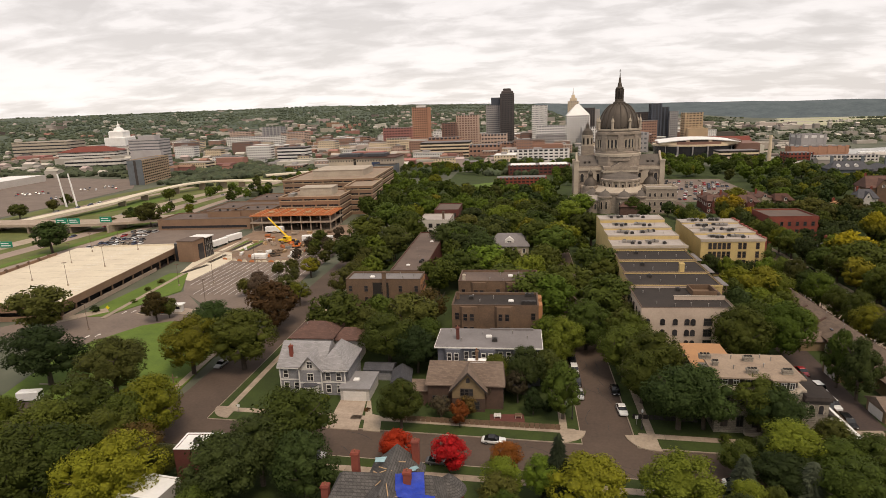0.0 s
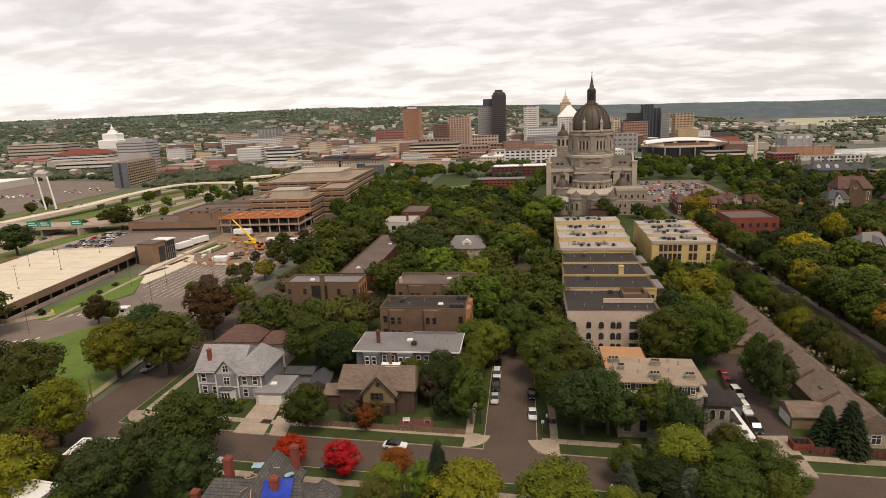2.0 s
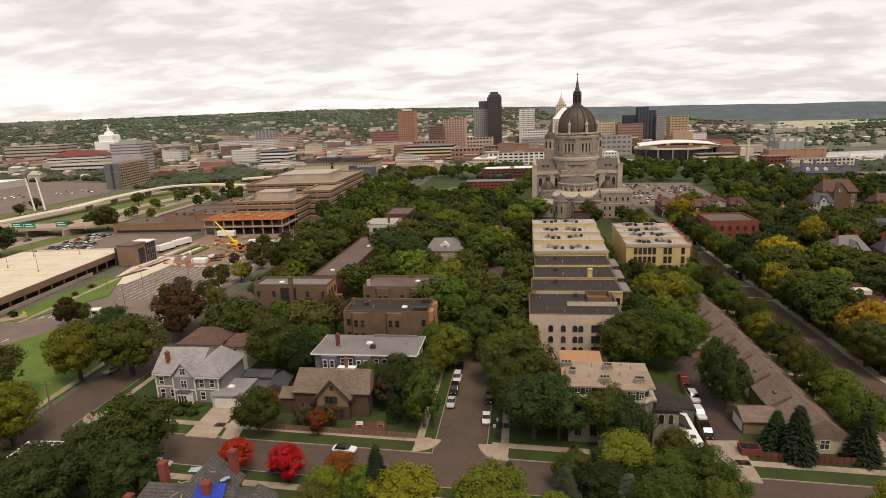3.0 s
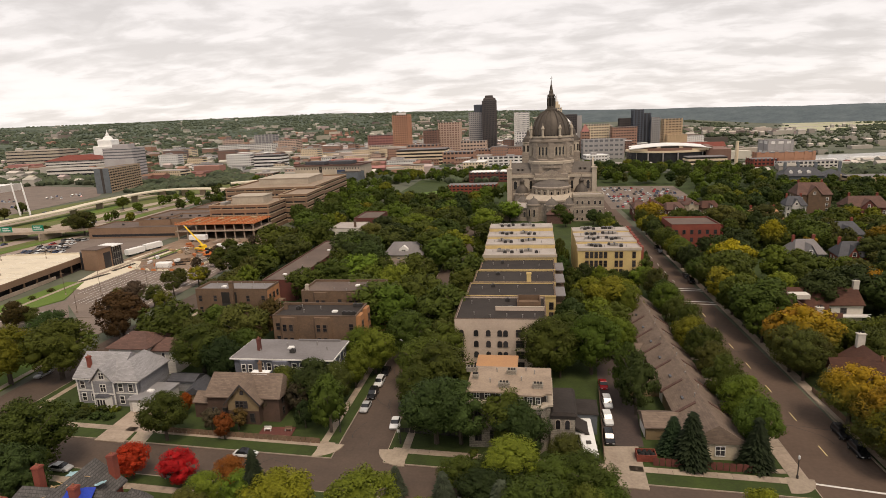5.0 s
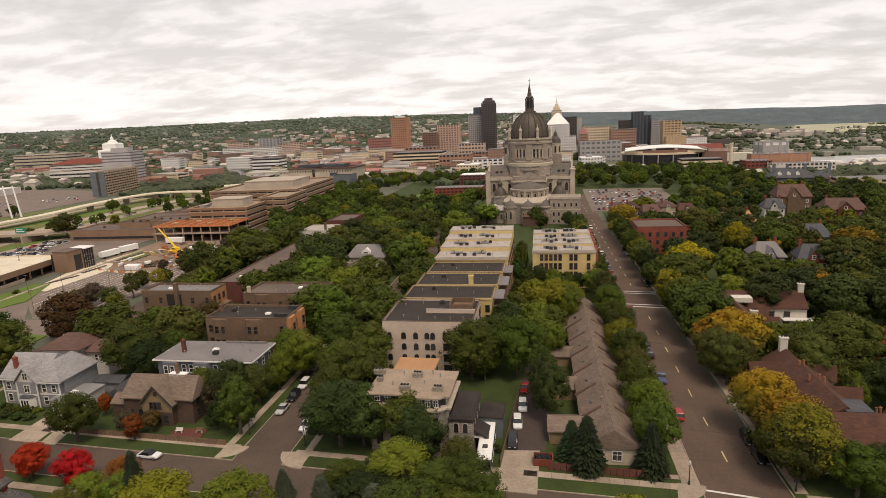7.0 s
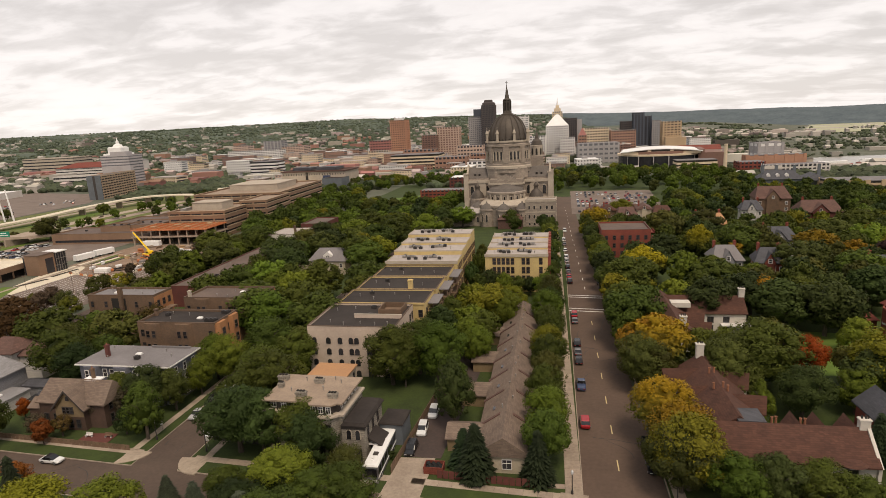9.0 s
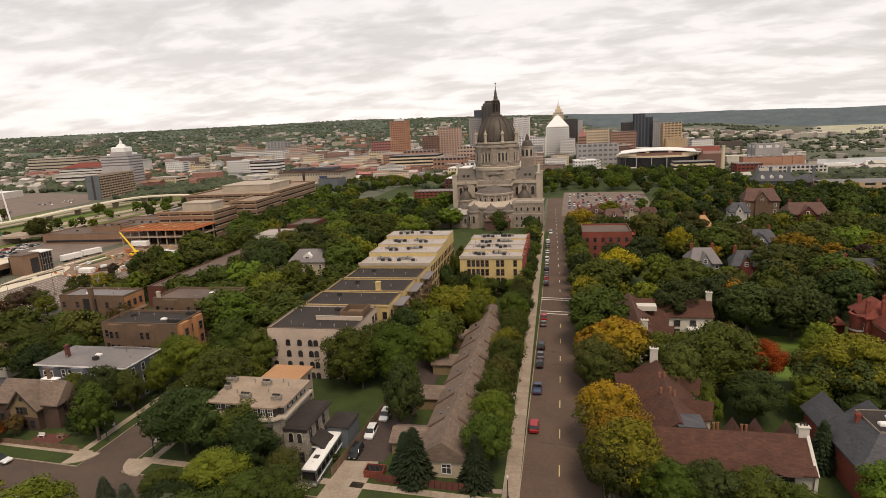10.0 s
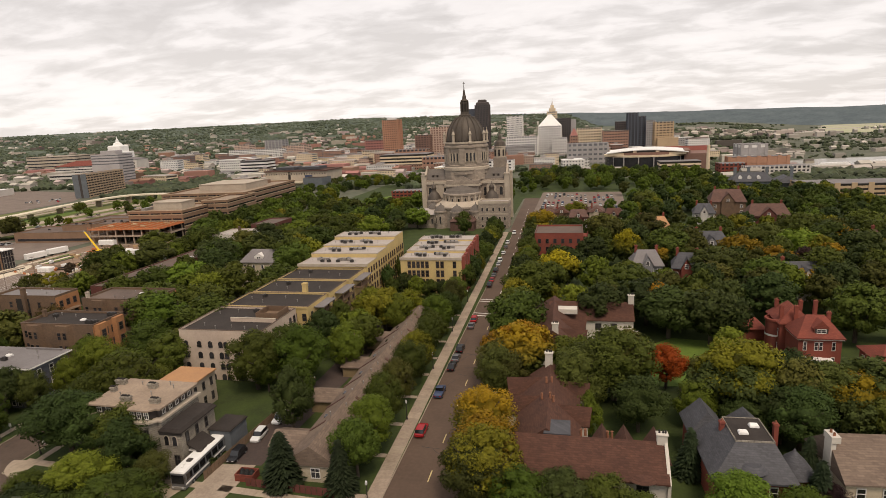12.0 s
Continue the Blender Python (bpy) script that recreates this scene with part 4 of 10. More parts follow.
# grey clapboard house with a garage
h = thing("house", "two-storey grey clapboard house with pale shingle roofs and white trim", "house", -56.4, 112.4, 0)
part("wall", Shape().box(0, 16.2, 1.5, 11.5, 0, 6.4).box(5.2, 10.4, 0, 1.5, 0, 6.4).box(10.4, 15.6, 0.6, 1.5, 0, 6.4), M["siding_grey"], h)
part("roof", Shape().gable(0, 10.5, 1.5, 11.5, 6.4, 4.2, "x", 0.5, 0.22).gable(9.5, 16.2, 0.6, 11.5, 6.4, 4.0, "y", 0.5, 0.22, hip=3.5), M["roof_lgrey"], h)
g = part("front_gable", pediment(Shape(), 5.2, 10.4, 0, 3.5, 6.4, 3.2), M["siding_white"], h, "white gable over the bay")
part("gable_roof", Shape().add([(4.6, -0.5, 6.2), (7.8, -0.5, 9.9), (7.8, 6, 9.9), (4.6, 4, 6.2), (11.0, -0.5, 6.2), (11.0, 4, 6.2), (4.6, -0.5, 5.95), (7.8, -0.5, 9.65), (7.8, 6, 9.65), (4.6, 4, 5.95), (11.0, -0.5, 5.95), (11.0, 4, 5.95)],
     [(0, 1, 2, 3), (1, 4, 5, 2), (9, 8, 7, 6), (8, 11, 10, 7), (0, 6, 7, 1), (1, 7, 10, 4), (3, 2, 8, 9), (0, 3, 9, 6), (4, 10, 11, 5)]), M["roof_lgrey"], g)
part("side_gable", pediment_y(Shape(), 0, 0.3, 1.5, 11.5, 6.4, 4.2), M["siding_white"], h, "white gable end")
part("band", Shape().box(-0.08, 5.2, 1.42, 1.5, 3.2, 3.5).box(5.12, 10.48, -0.08, 0, 3.2, 3.5).box(10.4, 15.68, 0.52, 0.6, 3.2, 3.5), M["trim"], h, "white trim board")
for cx, cy in ((0, 1.5), (5.2, 0), (10.4, 0), (15.6, 0.6), (0, 11.5)):
    part("corner_board", Shape().box(cx - 0.14, cx + 0.14, cy - 0.1, cy + 0.06, 0, 6.4), M["trim"], h)
part("eave_board", Shape().box(-0.5, 5.2, 0.96, 1.4, 6.15, 6.4), M["trim"], h); part("eave_board", Shape().box(10.4, 16.4, 0.05, 0.5, 6.15, 6.4), M["trim"], h)
window_rows(h, "s", 1.4, 3.8, 2, (3.9, 0.9), 1.5, 1.0, 1.7, skip=((0, 1),))
window(h, "s", 7.8, 7.0, 0, 1.2, 1.4, "cross"); window(h, "s", 7.8, 3.9, 0, 1.3, 1.7, "cross")
window_rows(h, "s", 11.7, 14.2, 2, (3.9, 0.9), 0.6, 1.0, 1.7)
window_rows(h, "w", 4.0, 9.0, 3, (3.9, 0.9), 0, 1.0, 1.7)
pb = part("bay_window", Shape().prism([(6.0, 0), (6.6, -1.2), (9.0, -1.2), (9.6, 0)], 0, 3.0), M["trim"], h, "white bay window")
part("bay_roof", Shape().prism([(5.8, 0), (6.5, -1.4), (9.1, -1.4), (9.8, 0)], 3.0, 3.5, 0.6), M["roof_slate"], pb)
for u in (7.1, 7.8, 8.5):
    window(pb, "s", u, 0.7, -1.2, 0.55, 1.8, "plain")
chimney(h, 2.4, 3.4, 7.6, 10.9, 0.75, 0.75, "brick_red", 1, "tall red brick chimney")
gar = thing("garage", "white flat-roofed garage with a wide panel door", "garage", -41.4, 110.6, 0)
part("wall", Shape().box(0, 6.6, 0.2, 8.4, 0, 2.9), M["siding_white"], gar)
part("roof", Shape().box(-0.3, 6.9, -0.1, 8.7, 2.9, 3.2), M["roof_lgrey"], gar)
gd = part("garage_door", Shape().box(0.7, 5.9, 0.12, 0.2, 0.1, 2.35), M["trim"], gar)
for j in range(4):
    part("panel", Shape().box(0.75, 5.85, 0.06, 0.12, 0.15 + j * 0.55, 0.15 + j * 0.55 + 0.48), M["trim"], gd)
vent(gar, 2.8, 4.0, 3.2, "hatch")
shed = thing("shed", "small grey shed with a low roof behind the garage", "shed", -38.5, 121, 0)
part("wall", Shape().box(0, 6.5, 0, 4, 0, 2.6), M["siding_grey"], shed)
part("roof", Shape().gable(0, 6.5, 0, 4, 2.6, 0.9, "x"), M["roof_slate"], shed)
shed = thing("shed", "dark-roofed garden shed beside the brown house", "shed", -30.5, 115, 0, 8)
part("wall", Shape().box(0, 4, 0, 6.5, 0, 2.5), M["siding_tan"], shed)
part("roof", Shape().gable(0, 4, 0, 6.5, 2.5, 1.4, "y"), M["roof_slate"], shed)

# white house behind, brown hip roof
h = thing("house", "white two-storey house under a red-brown hip roof", "house", -59, 128, 0)
part("wall", Shape().box(0, 10.5, 0, 10, 0, 7.6).box(10.5, 16.5, 2.0, 9, 0, 6.4), M["siding_white"], h)
part("roof", Shape().gable(0, 10.5, 0, 10, 7.6, 2.6, "x", 0.6, 0.25, hip=4.0), M["roof_brown"], h)
part("side_roof", Shape().gable(10.5, 16.5, 2.0, 9, 6.4, 2.0, "x", 0.6, 0.25, hip=2.6), M["roof_brown"], h)
window_rows(h, "s", 2, 8.5, 3, (4.4,), 0, 0.9, 1.5); window(h, "s", 13.5, 4.2, 2.0, 0.8, 1.6)
window_rows(h, "e", 4, 7.5, 2, (4.2,), 16.5, 0.9, 1.5)
for u, v in ((3, 4), (7, 5.5)):
    vent(h, u, v, 9.4)

# brown shingled house
h = thing("house", "brown shingled house with a tan front gable and dark trim", "house", -21.4, 107.6, 0)
h.scale = (1, 0.92, 1.1)
part("wall", Shape().box(0, 16, 1.5, 9.5, 0, 4.9).box(5.4, 12.2, 0, 1.5, 0, 4.9), M["siding_brown"], h)
part("roof", Shape().gable(0, 16, 1.5, 9.5, 4.9, 3.4, "x", 0.5, 0.22, hip=0.6), M["roof_taupe"], h)
g = part("front_gable", pediment(Shape().box(5.4, 12.2, -0.05, 0, 2.9, 4.9), 5.4, 12.2, -0.05, 3.2, 4.9, 3.3), M["siding_tan"], h, "tan shingled gable")
part("gable_roof", Shape().add([(4.8, -0.7, 4.5), (8.8, -0.7, 8.55), (8.8, 5.5, 8.55), (4.8, 4, 4.5), (12.8, -0.7, 4.5), (12.8, 4, 4.5), (4.8, -0.7, 4.2), (8.8, -0.7, 8.25), (8.8, 5.5, 8.25), (4.8, 4, 4.2), (12.8, -0.7, 4.2), (12.8, 4, 4.2)],
     [(0, 1, 2, 3), (1, 4, 5, 2), (9, 8, 7, 6), (8, 11, 10, 7), (0, 6, 7, 1), (1, 7, 10, 4), (3, 2, 8, 9), (0, 3, 9, 6), (4, 10, 11, 5)]), M["roof_taupe"], g)
for sx in (-1, 1):
    part("barge_board", Shape().add([(8.8, -0.72, 8.5), (8.8 + sx * 4.05, -0.72, 4.42), (8.8 + sx * 4.05, -0.72, 4.0), (8.8, -0.72, 8.05), (8.8, -0.64, 8.5), (8.8 + sx * 4.05, -0.64, 4.42), (8.8 + sx * 4.05, -0.64, 4.0), (8.8, -0.64, 8.05)],
         [(0, 1, 2, 3), (7, 6, 5, 4), (0, 4, 5, 1), (1, 5, 6, 2), (2, 6, 7, 3), (3, 7, 4, 0)]), M["trim_dark"], g, "dark barge board")
part("dormer_east", pediment_y(Shape(), 15.9, 16.05, 2.2, 8.8, 4.9, 3.0), M["siding_tan"], h)
part("side_wing", Shape().box(-3.5, 0, 2.2, 7, 0, 3.2), M["siding_brown"], h)
part("wing_roof", Shape().gable(-3.5, 0, 2.2, 7, 3.2, 1.4, "x", 0.3, 0.2), M["roof_taupe"], h)
part("roof_deck", Shape().box(8.3, 12.3, 5.2, 7.6, 8.1, 8.32), M["roof_white"], h, "white roof patch round the chimney")
chimney(h, 10.3, 6.6, 8.0, 10.4, 0.6, 0.6, "brick_brown", 1)
for u in (7.6, 8.5, 9.4):
    window(h, "s", u, 3.6, -0.05, 0.7, 1.2, "sash", "trim_dark")
window(h, "s", 8.8, 6.2, -0.05, 0.6, 0.8, "arch", "trim_dark")
window_rows(h, "s", 1.5, 3.8, 2, (1.0,), 1.5, 0.9, 1.6, "sash", "trim_dark")
window_rows(h, "s", 7.0, 10.6, 3, (0.7,), 0, 0.9, 1.6, "sash", "trim_dark")
window_rows(h, "e", 3.5, 7.5, 2, (1.0, 3.4), 16, 0.9, 1.4, "sash", "trim_dark")
patio = thing("patio", "small brick patio with two white benches", "patio", -7.5, 104.8, 0.15, 4)
part("paving", Shape().cut_box(-0.5, 6.5, -1.6, 1.8, 0, 0.12, 0.03), M["brick_dark"], patio)
for bx in (0.3, 4.6):
    pb = part("bench", Shape().box(0, 1.5, 0.1, 0.5, 0.42, 0.48).box(0, 1.5, 0.55, 0.6, 0.5, 0.95), M["trim"] if bx < 1 else M["wood"], patio, at=pose(bx, 0, 0.12))
    for lx in (0.1, 1.3):
        part("leg", Shape().box(lx, lx + 0.08, 0.1, 0.55, 0, 0.42), M["trim"], pb)

# long grey apartment house with a flat roof
b, w, d = flat_block("apartment_house", "long two-storey blue-grey clapboard apartment house with a grey roof", -20.6, 2.6, 120.0, 130.4, 9.6, "siding_blue", "roof_grey", 0, category="apartment house")
part("eave_board", Shape().rim(-0.7, w + 0.7, -0.7, d + 0.7, 9.3, 9.6, 1.2), M["trim"], b, "broad white eaves")
part("roof_sheet", Shape().box(-0.55, w + 0.55, -0.55, d + 0.55, 9.6, 9.66), M["roof_grey"], b)
for u in (3.6, 11.4, 19.2):
    pb = part("bay", Shape().prism([(u - 2.2, 0), (u - 1.6, -1.1), (u + 1.6, -1.1), (u + 2.2, 0)], 0, 9.2), M["siding_blue"], b)
    for k in (-0.8, 0.8):
        for z in (6.6, 3.6, 0.8):
            window(pb, "s", u + k, z, -1.1, 0.85, 1.7)
window_rows(b, "s", 6.6, 8.4, 2, (6.6, 3.6, 0.8), 0, 0.9, 1.7); window_rows(b, "s", 14.4, 16.2, 2, (6.6, 3.6, 0.8), 0, 0.9, 1.7)
window(b, "s", 22.2, 6.6, 0, 0.9, 1.7)
window_rows(b, "e", 2.2, 8.6, 3, (6.6, 3.6, 0.8), w, 0.9, 1.7)
chimney(b, 4.3, 4.2, 9.6, 12.6, 0.7, 0.9, "brick_dark", 1)
for u, v, k in ((2.2, 8.8, "pipe"), (5.2, 3.0, "pipe"), (10, 7, "pipe"), (13, 3, "ac"), (17, 8, "pipe"), (20.5, 5, "pipe"), (11.5, 5.6, "hatch")):
    vent(b, u, v, 9.66, k)
part("roof_kerb", Shape().box(11.5, 22, d - 0.4, d, 9.66, 10.1), M["roof_grey"], b)

# brown brick apartment blocks
def brown_flat(x0, x1, y0, y1, hgt, wall, label, levels, bays, east=True, roof="roof_tar"):
    b, w, d = flat_block("apartment_building", label, x0, x1, y0, y1, hgt, wall, roof, 0.55)
    for u in bays:
        part("bay", Shape().prism([(u - 2.4, 0), (u - 1.7, -1.0), (u + 1.7, -1.0), (u + 2.4, 0)], 0, hgt + 0.3), M[wall], b)
        for z in levels:
            for k in (-0.85, 0.85):
                window(b, "s", u + k, z, -1.0, 0.95, 1.75, "sash", "trim_brown")
    gaps = [u for u in (w * 0.06, w * 0.27, w * 0.5, w * 0.73, w * 0.94) if all(abs(u - v) > 3 for v in bays)]
    for u in gaps:
        for z in levels:
            window(b, "s", u, z, 0, 1.0, 1.75, "sash", "trim_brown")
    if east:
        window_rows(b, "e", 1.8, d - 1.8, max(3, round(d / 2.6)), levels, w, 1.1, 1.75, "sash", "trim_brown")
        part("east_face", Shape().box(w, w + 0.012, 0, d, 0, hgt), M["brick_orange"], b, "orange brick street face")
    return b, w, d


LV3 = (9.3, 5.8, 2.2)
b, w, d = brown_flat(-19.3, 2.9, 138.4, 149.0, 12.6, "brick_brown", "three-storey brown brick apartment building with a black tar roof", LV3, (4.4, 13.4))
for u, v, k in ((15.2, 4.6, "hatch"), (5, 8, "pipe"), (7, 4, "pipe"), (18.5, 2.6, "ac"), (19.7, 2.6, "ac"), (20.9, 2.6, "ac"), (4.6, 6.4, "ac"), (19.5, 9, "ac"), (20.7, 9, "ac"), (10.5, 7, "pipe")):
    vent(b, u, v, 12.65, k)
chimney(b, 1.0, 6.5, 12.4, 14.6, 0.8, 0.8, "brick_brown", 0)
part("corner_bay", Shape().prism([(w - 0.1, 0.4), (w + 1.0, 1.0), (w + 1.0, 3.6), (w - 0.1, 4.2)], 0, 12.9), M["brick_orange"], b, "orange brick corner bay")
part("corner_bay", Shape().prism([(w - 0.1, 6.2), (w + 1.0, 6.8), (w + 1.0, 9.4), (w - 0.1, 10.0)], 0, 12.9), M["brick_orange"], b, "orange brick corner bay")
for v in (2.3, 8.1):
    for z in LV3:
        window(b, "e", v, z, w + 1.0, 1.2, 1.9, "sash", "trim_brown")
b, w, d = brown_flat(-19.6, 3.4, 158.6, 170.5, 13.0, "brick_brown", "three-storey brown brick apartment building with a grey tar roof", LV3, (6.0, 16.0), roof="roof_brownflat")
for u, v, k in ((15, 7, "hatch"), (9, 3, "pipe"), (12, 8, "pipe"), (20, 4, "ac"), (21.2, 4, "ac"), (13, 2, "pipe"), (17.5, 9, "pipe")):
    vent(b, u, v, 13.05, k)
chimney(b, 1.6, 0.8, 12.9, 15.4, 0.8, 0.8, "stone_pale", 0)
b, w, d = brown_flat(-54.2, -31.2, 160.6, 169.2, 12.9, "brick_brown", "three-storey brown brick apartment building round a light well", (9.6, 6.0, 2.2), (), True, "roof_grey")
# a dark sheet on the wall face paints the well's shade; nothing is recessed
part("light_well", Shape().box(8.3, 13.2, -0.04, 0.02, 0.3, 12.4), M["void"], b, "flat dark panel painted as the light well's shade")
part("fire_stair", Shape().box(8.5, 13.0, -0.5, -0.05, 4.4, 4.5).box(8.5, 13.0, -0.5, -0.05, 8.0, 8.1).box(8.5, 13.0, -0.5, -0.45, 4.5, 5.4).box(8.5, 13.0, -0.5, -0.45, 8.1, 9.0), M["metal_dark"], b, "dark iron fire stair")
chimney(b, 12.0, -0.3, 3.0, 16.0, 1.1, 1.1, "brick_brown", 0, "tall brick stack up the light well")
for u, v, k in ((7.4, 3.8, "hatch"), (4, 6, "pipe"), (12, 6, "pipe"), (17, 3, "pipe"), (20, 5, "pipe"), (15.5, 7, "pipe")):
    vent(b, u, v, 12.95, k)
part("rear_porch", Shape().box(w, w + 2.2, 1.5, 7.5, 8.2, 8.4).box(w, w + 2.2, 1.5, 7.5, 4.8, 5.0).box(w + 2.0, w + 2.2, 1.5, 1.7, 0, 8.2).box(w + 2.0, w + 2.2, 7.3, 7.5, 0, 8.2), M["wood"], b, "open timber back porch")
# long low brown-roofed range behind it
b, w, d = flat_block("apartment_building", "long low brick range with a brown flat roof", -47.2, -35.5, 190, 256, 7.6, "brick_dark", "roof_brownflat", 0.35)
window_rows(b, "w", 4, 60, 16, (4.4, 1.2), 0, 1.0, 1.6, "sash", "trim_brown")
for u, v, k in ((5, 8, "hatch"), (7, 20, "pipe"), (4, 33, "pipe"), (8, 47, "hatch"), (5, 57, "pipe"), (9, 12, "ac"), (9.4, 14, "ac")):
    vent(b, u, v, 7.65, k)
b, w, d = flat_block("apartment_building", "pale grey three-storey apartment house with a flat roof", -50.5, -35, 270, 288, 10.5, "plaster", "roof_gravel", 0.5)
window_rows(b, "s", 2, 13.5, 4, (7.4, 4.2, 1.0), 0, 1.6, 1.7, "cross", "trim_dark")
chimney(b, 11.5, 6, 10.5, 14.2, 1.0, 1.0, "trim_brown", 0)
b, w, d = flat_block("apartment_building", "dark brick house with a black flat roof", -47, -34, 300, 322, 10.5, "brick_dark", "roof_brownflat", 0.5)
window_rows(b, "s", 2, 11, 4, (7.4, 4.2), 0, 1.0, 1.7, "sash", "trim_brown")
b, w, d = flat_block("apartment_building", "cream stucco flat-roofed house among trees", -19.5, -1.5, 205.5, 222, 7.0, "stucco_cream", "roof_brownflat", 0.4)
window_rows(b, "s", 1.5, 16.5, 7, (4.2, 1.2), 0, 1.1, 1.8, "sash", "trim_brown")
vent(b, 9, 7, 7.05, "hatch")
h = thing("house", "grey-roofed house with a dormer among trees", "house", -14, 234, 0)
part("wall", Shape().box(0, 16, 0, 11, 0, 6), M["stucco_cream"], h)
part("roof", Shape().gable(0, 16, 0, 11, 6, 4.5, "x", 0.5, 0.25, hip=3.5), M["roof_grey"], h)
dm = part("dormer", pediment(Shape().box(6, 10, 1.2, 4, 7, 8.4), 6, 10, 1.2, 4, 8.4, 1.4), M["trim"], h)
window(dm, "s", 8, 7.1, 1.2, 1.6, 1.1, "cross")
window_rows(h, "s", 2, 14, 4, (3.4,), 0, 1.0, 1.6)

# cream painted four-storey block
b, w, d = flat_block("apartment_building", "four-storey cream painted brick apartment building with a black roof", 28.0, 50.2, 138.2, 156.2, 12.5, "stucco_pink", "roof_tar", 0.45)
LV4 = (9.5, 6.7, 3.9, 1.1)
for z in LV4:
    for u in (1.6, 5.2, 8.2, 11.0, 12.4, 19.6, 21.2):
        window(b, "s", u, z - 1.0, 0, 0.95, 1.5, "arch", "trim_dark")
    window(b, "s", 15.9, z - 1.0, 0, 1.8, 1.6, "cross", "trim_dark")
    for v in (1.8, 3.6, 7.4, 14.4, 16.6):
        window(b, "e", v, z, w, 0.95, 1.75, "sash", "trim_dark")
    if z > 5:
        window_rows(b, "w", 2, 16, 5, (z,), 0, 0.95, 1.75, "sash", "trim_dark")
for z in (3.2, 6.1, 8.9):
    pb = part("balcony", Shape().box(w, w + 1.5, 9.0, 13.2, z, z + 0.15), M["wood"], b, "brown timber balcony")
    part("railing", Shape().box(w + 1.42, w + 1.5, 9.0, 13.2, z + 1.0, z + 1.1).box(w + 1.44, w + 1.48, 9.0, 13.2, z + 0.5, z + 0.56), M["wood"], pb)
    for k in range(12):
        part("baluster", Shape().box(w + 1.43, w + 1.47, 9.05 + k * 0.37, 9.09 + k * 0.37, z + 0.15, z + 1.0), M["wood"], pb)
part("roof_wall", Shape().box(9.6, w - 0.3, 7.4, 7.8, 12.55, 13.5), M["stucco_pink"], b)
part("roof_edge", Shape().box(9.5, w - 0.2, 7.35, 7.85, 13.5, 13.6), M["stone_pale"], b)
pb = part("penthouse", Shape().rim(15.0, w - 1.2, 10.2, 16.4, 12.55, 14.0, 0.25), M["brick_brown"], b, "roofless brick stair house")
part("deck", Shape().box(15.4, w - 1.6, 10.6, 16.0, 12.56, 12.7), M["wood"], pb)
for u, v, k in ((3, 13, "pipe"), (7.5, 14.5, "pipe"), (4.5, 4.0, "pipe"), (8.6, 2.2, "pipe"), (13.4, 8.6, "ac"), (12.4, 15, "ac"), (16.5, 2.4, "pipe"), (12.6, 3.0, "pipe"), (19.5, 3, "pipe")):
    vent(b, u, v, 12.55, k)

# three yellow ranges in a row, black roofs, timber porches at the back
for i, (ya, yb, hh) in enumerate(((157.2, 169.8, 12.6), (170.5, 184.0, 12.6), (184.7, 198.2, 12.7))):
    b, w, d = flat_block("apartment_building", "yellow painted brick apartment range with a black tar roof", 28.8 + i * 0.7, 53.2 + i * 0.5, ya, yb, hh, "brick_yellow", "roof_tar", 0.35, group="yellow apartment ranges")
    for z in LV4:
        window_rows(b, "s", 15.0, 23.2, 4, (z - 0.4,), 0, 1.0, 1.8, "sash", "trim_dark")
        window_rows(b, "e", 1.5, 3.0, 1, (z - 0.4,), w, 1.0, 1.8, "sash", "trim_dark")
    for z in (3.0, 6.1, 9.2):
        pb = part("porch", Shape().box(w, w + 2.6, 4.0, d - 0.5, z, z + 0.2), M["wood"], b, "weathered timber back porch")
        part("railing", Shape().box(w + 2.5, w + 2.6, 4.0, d - 0.5, z + 0.95, z + 1.05).box(w + 2.52, w + 2.58, 4.0, d - 0.5, z + 0.5, z + 0.6), M["wood"], pb)
    part("porch_roof", Shape().box(w, w + 2.9, 3.7, d - 0.2, 11.6, 11.8), M["roof_grey"], b)
    for v in (4.1, (d + 3.5) / 2, d - 0.7):
        part("porch_post", Shape().box(w + 2.4, w + 2.6, v - 0.1, v + 0.1, 0, 11.6), M["wood"], b)
    part("end_wall", Shape().box(0, w, -0.25, 0, hh - 0.05, hh + 0.4), M["brick_yellow"], b)
    for u, v, k in ((4, 7, "pipe"), (9, 4, "pipe"), (14, 8, "pipe"), (19, 5, "pipe"), (7, 9, "ac")):
        if v < d - 1:
            vent(b, u, v, hh + 0.05, k)
    if i == 1:
        chimney(b, 16.5, 0.6, hh, hh + 3.0, 1.3, 1.3, "brick_yellow", 0)

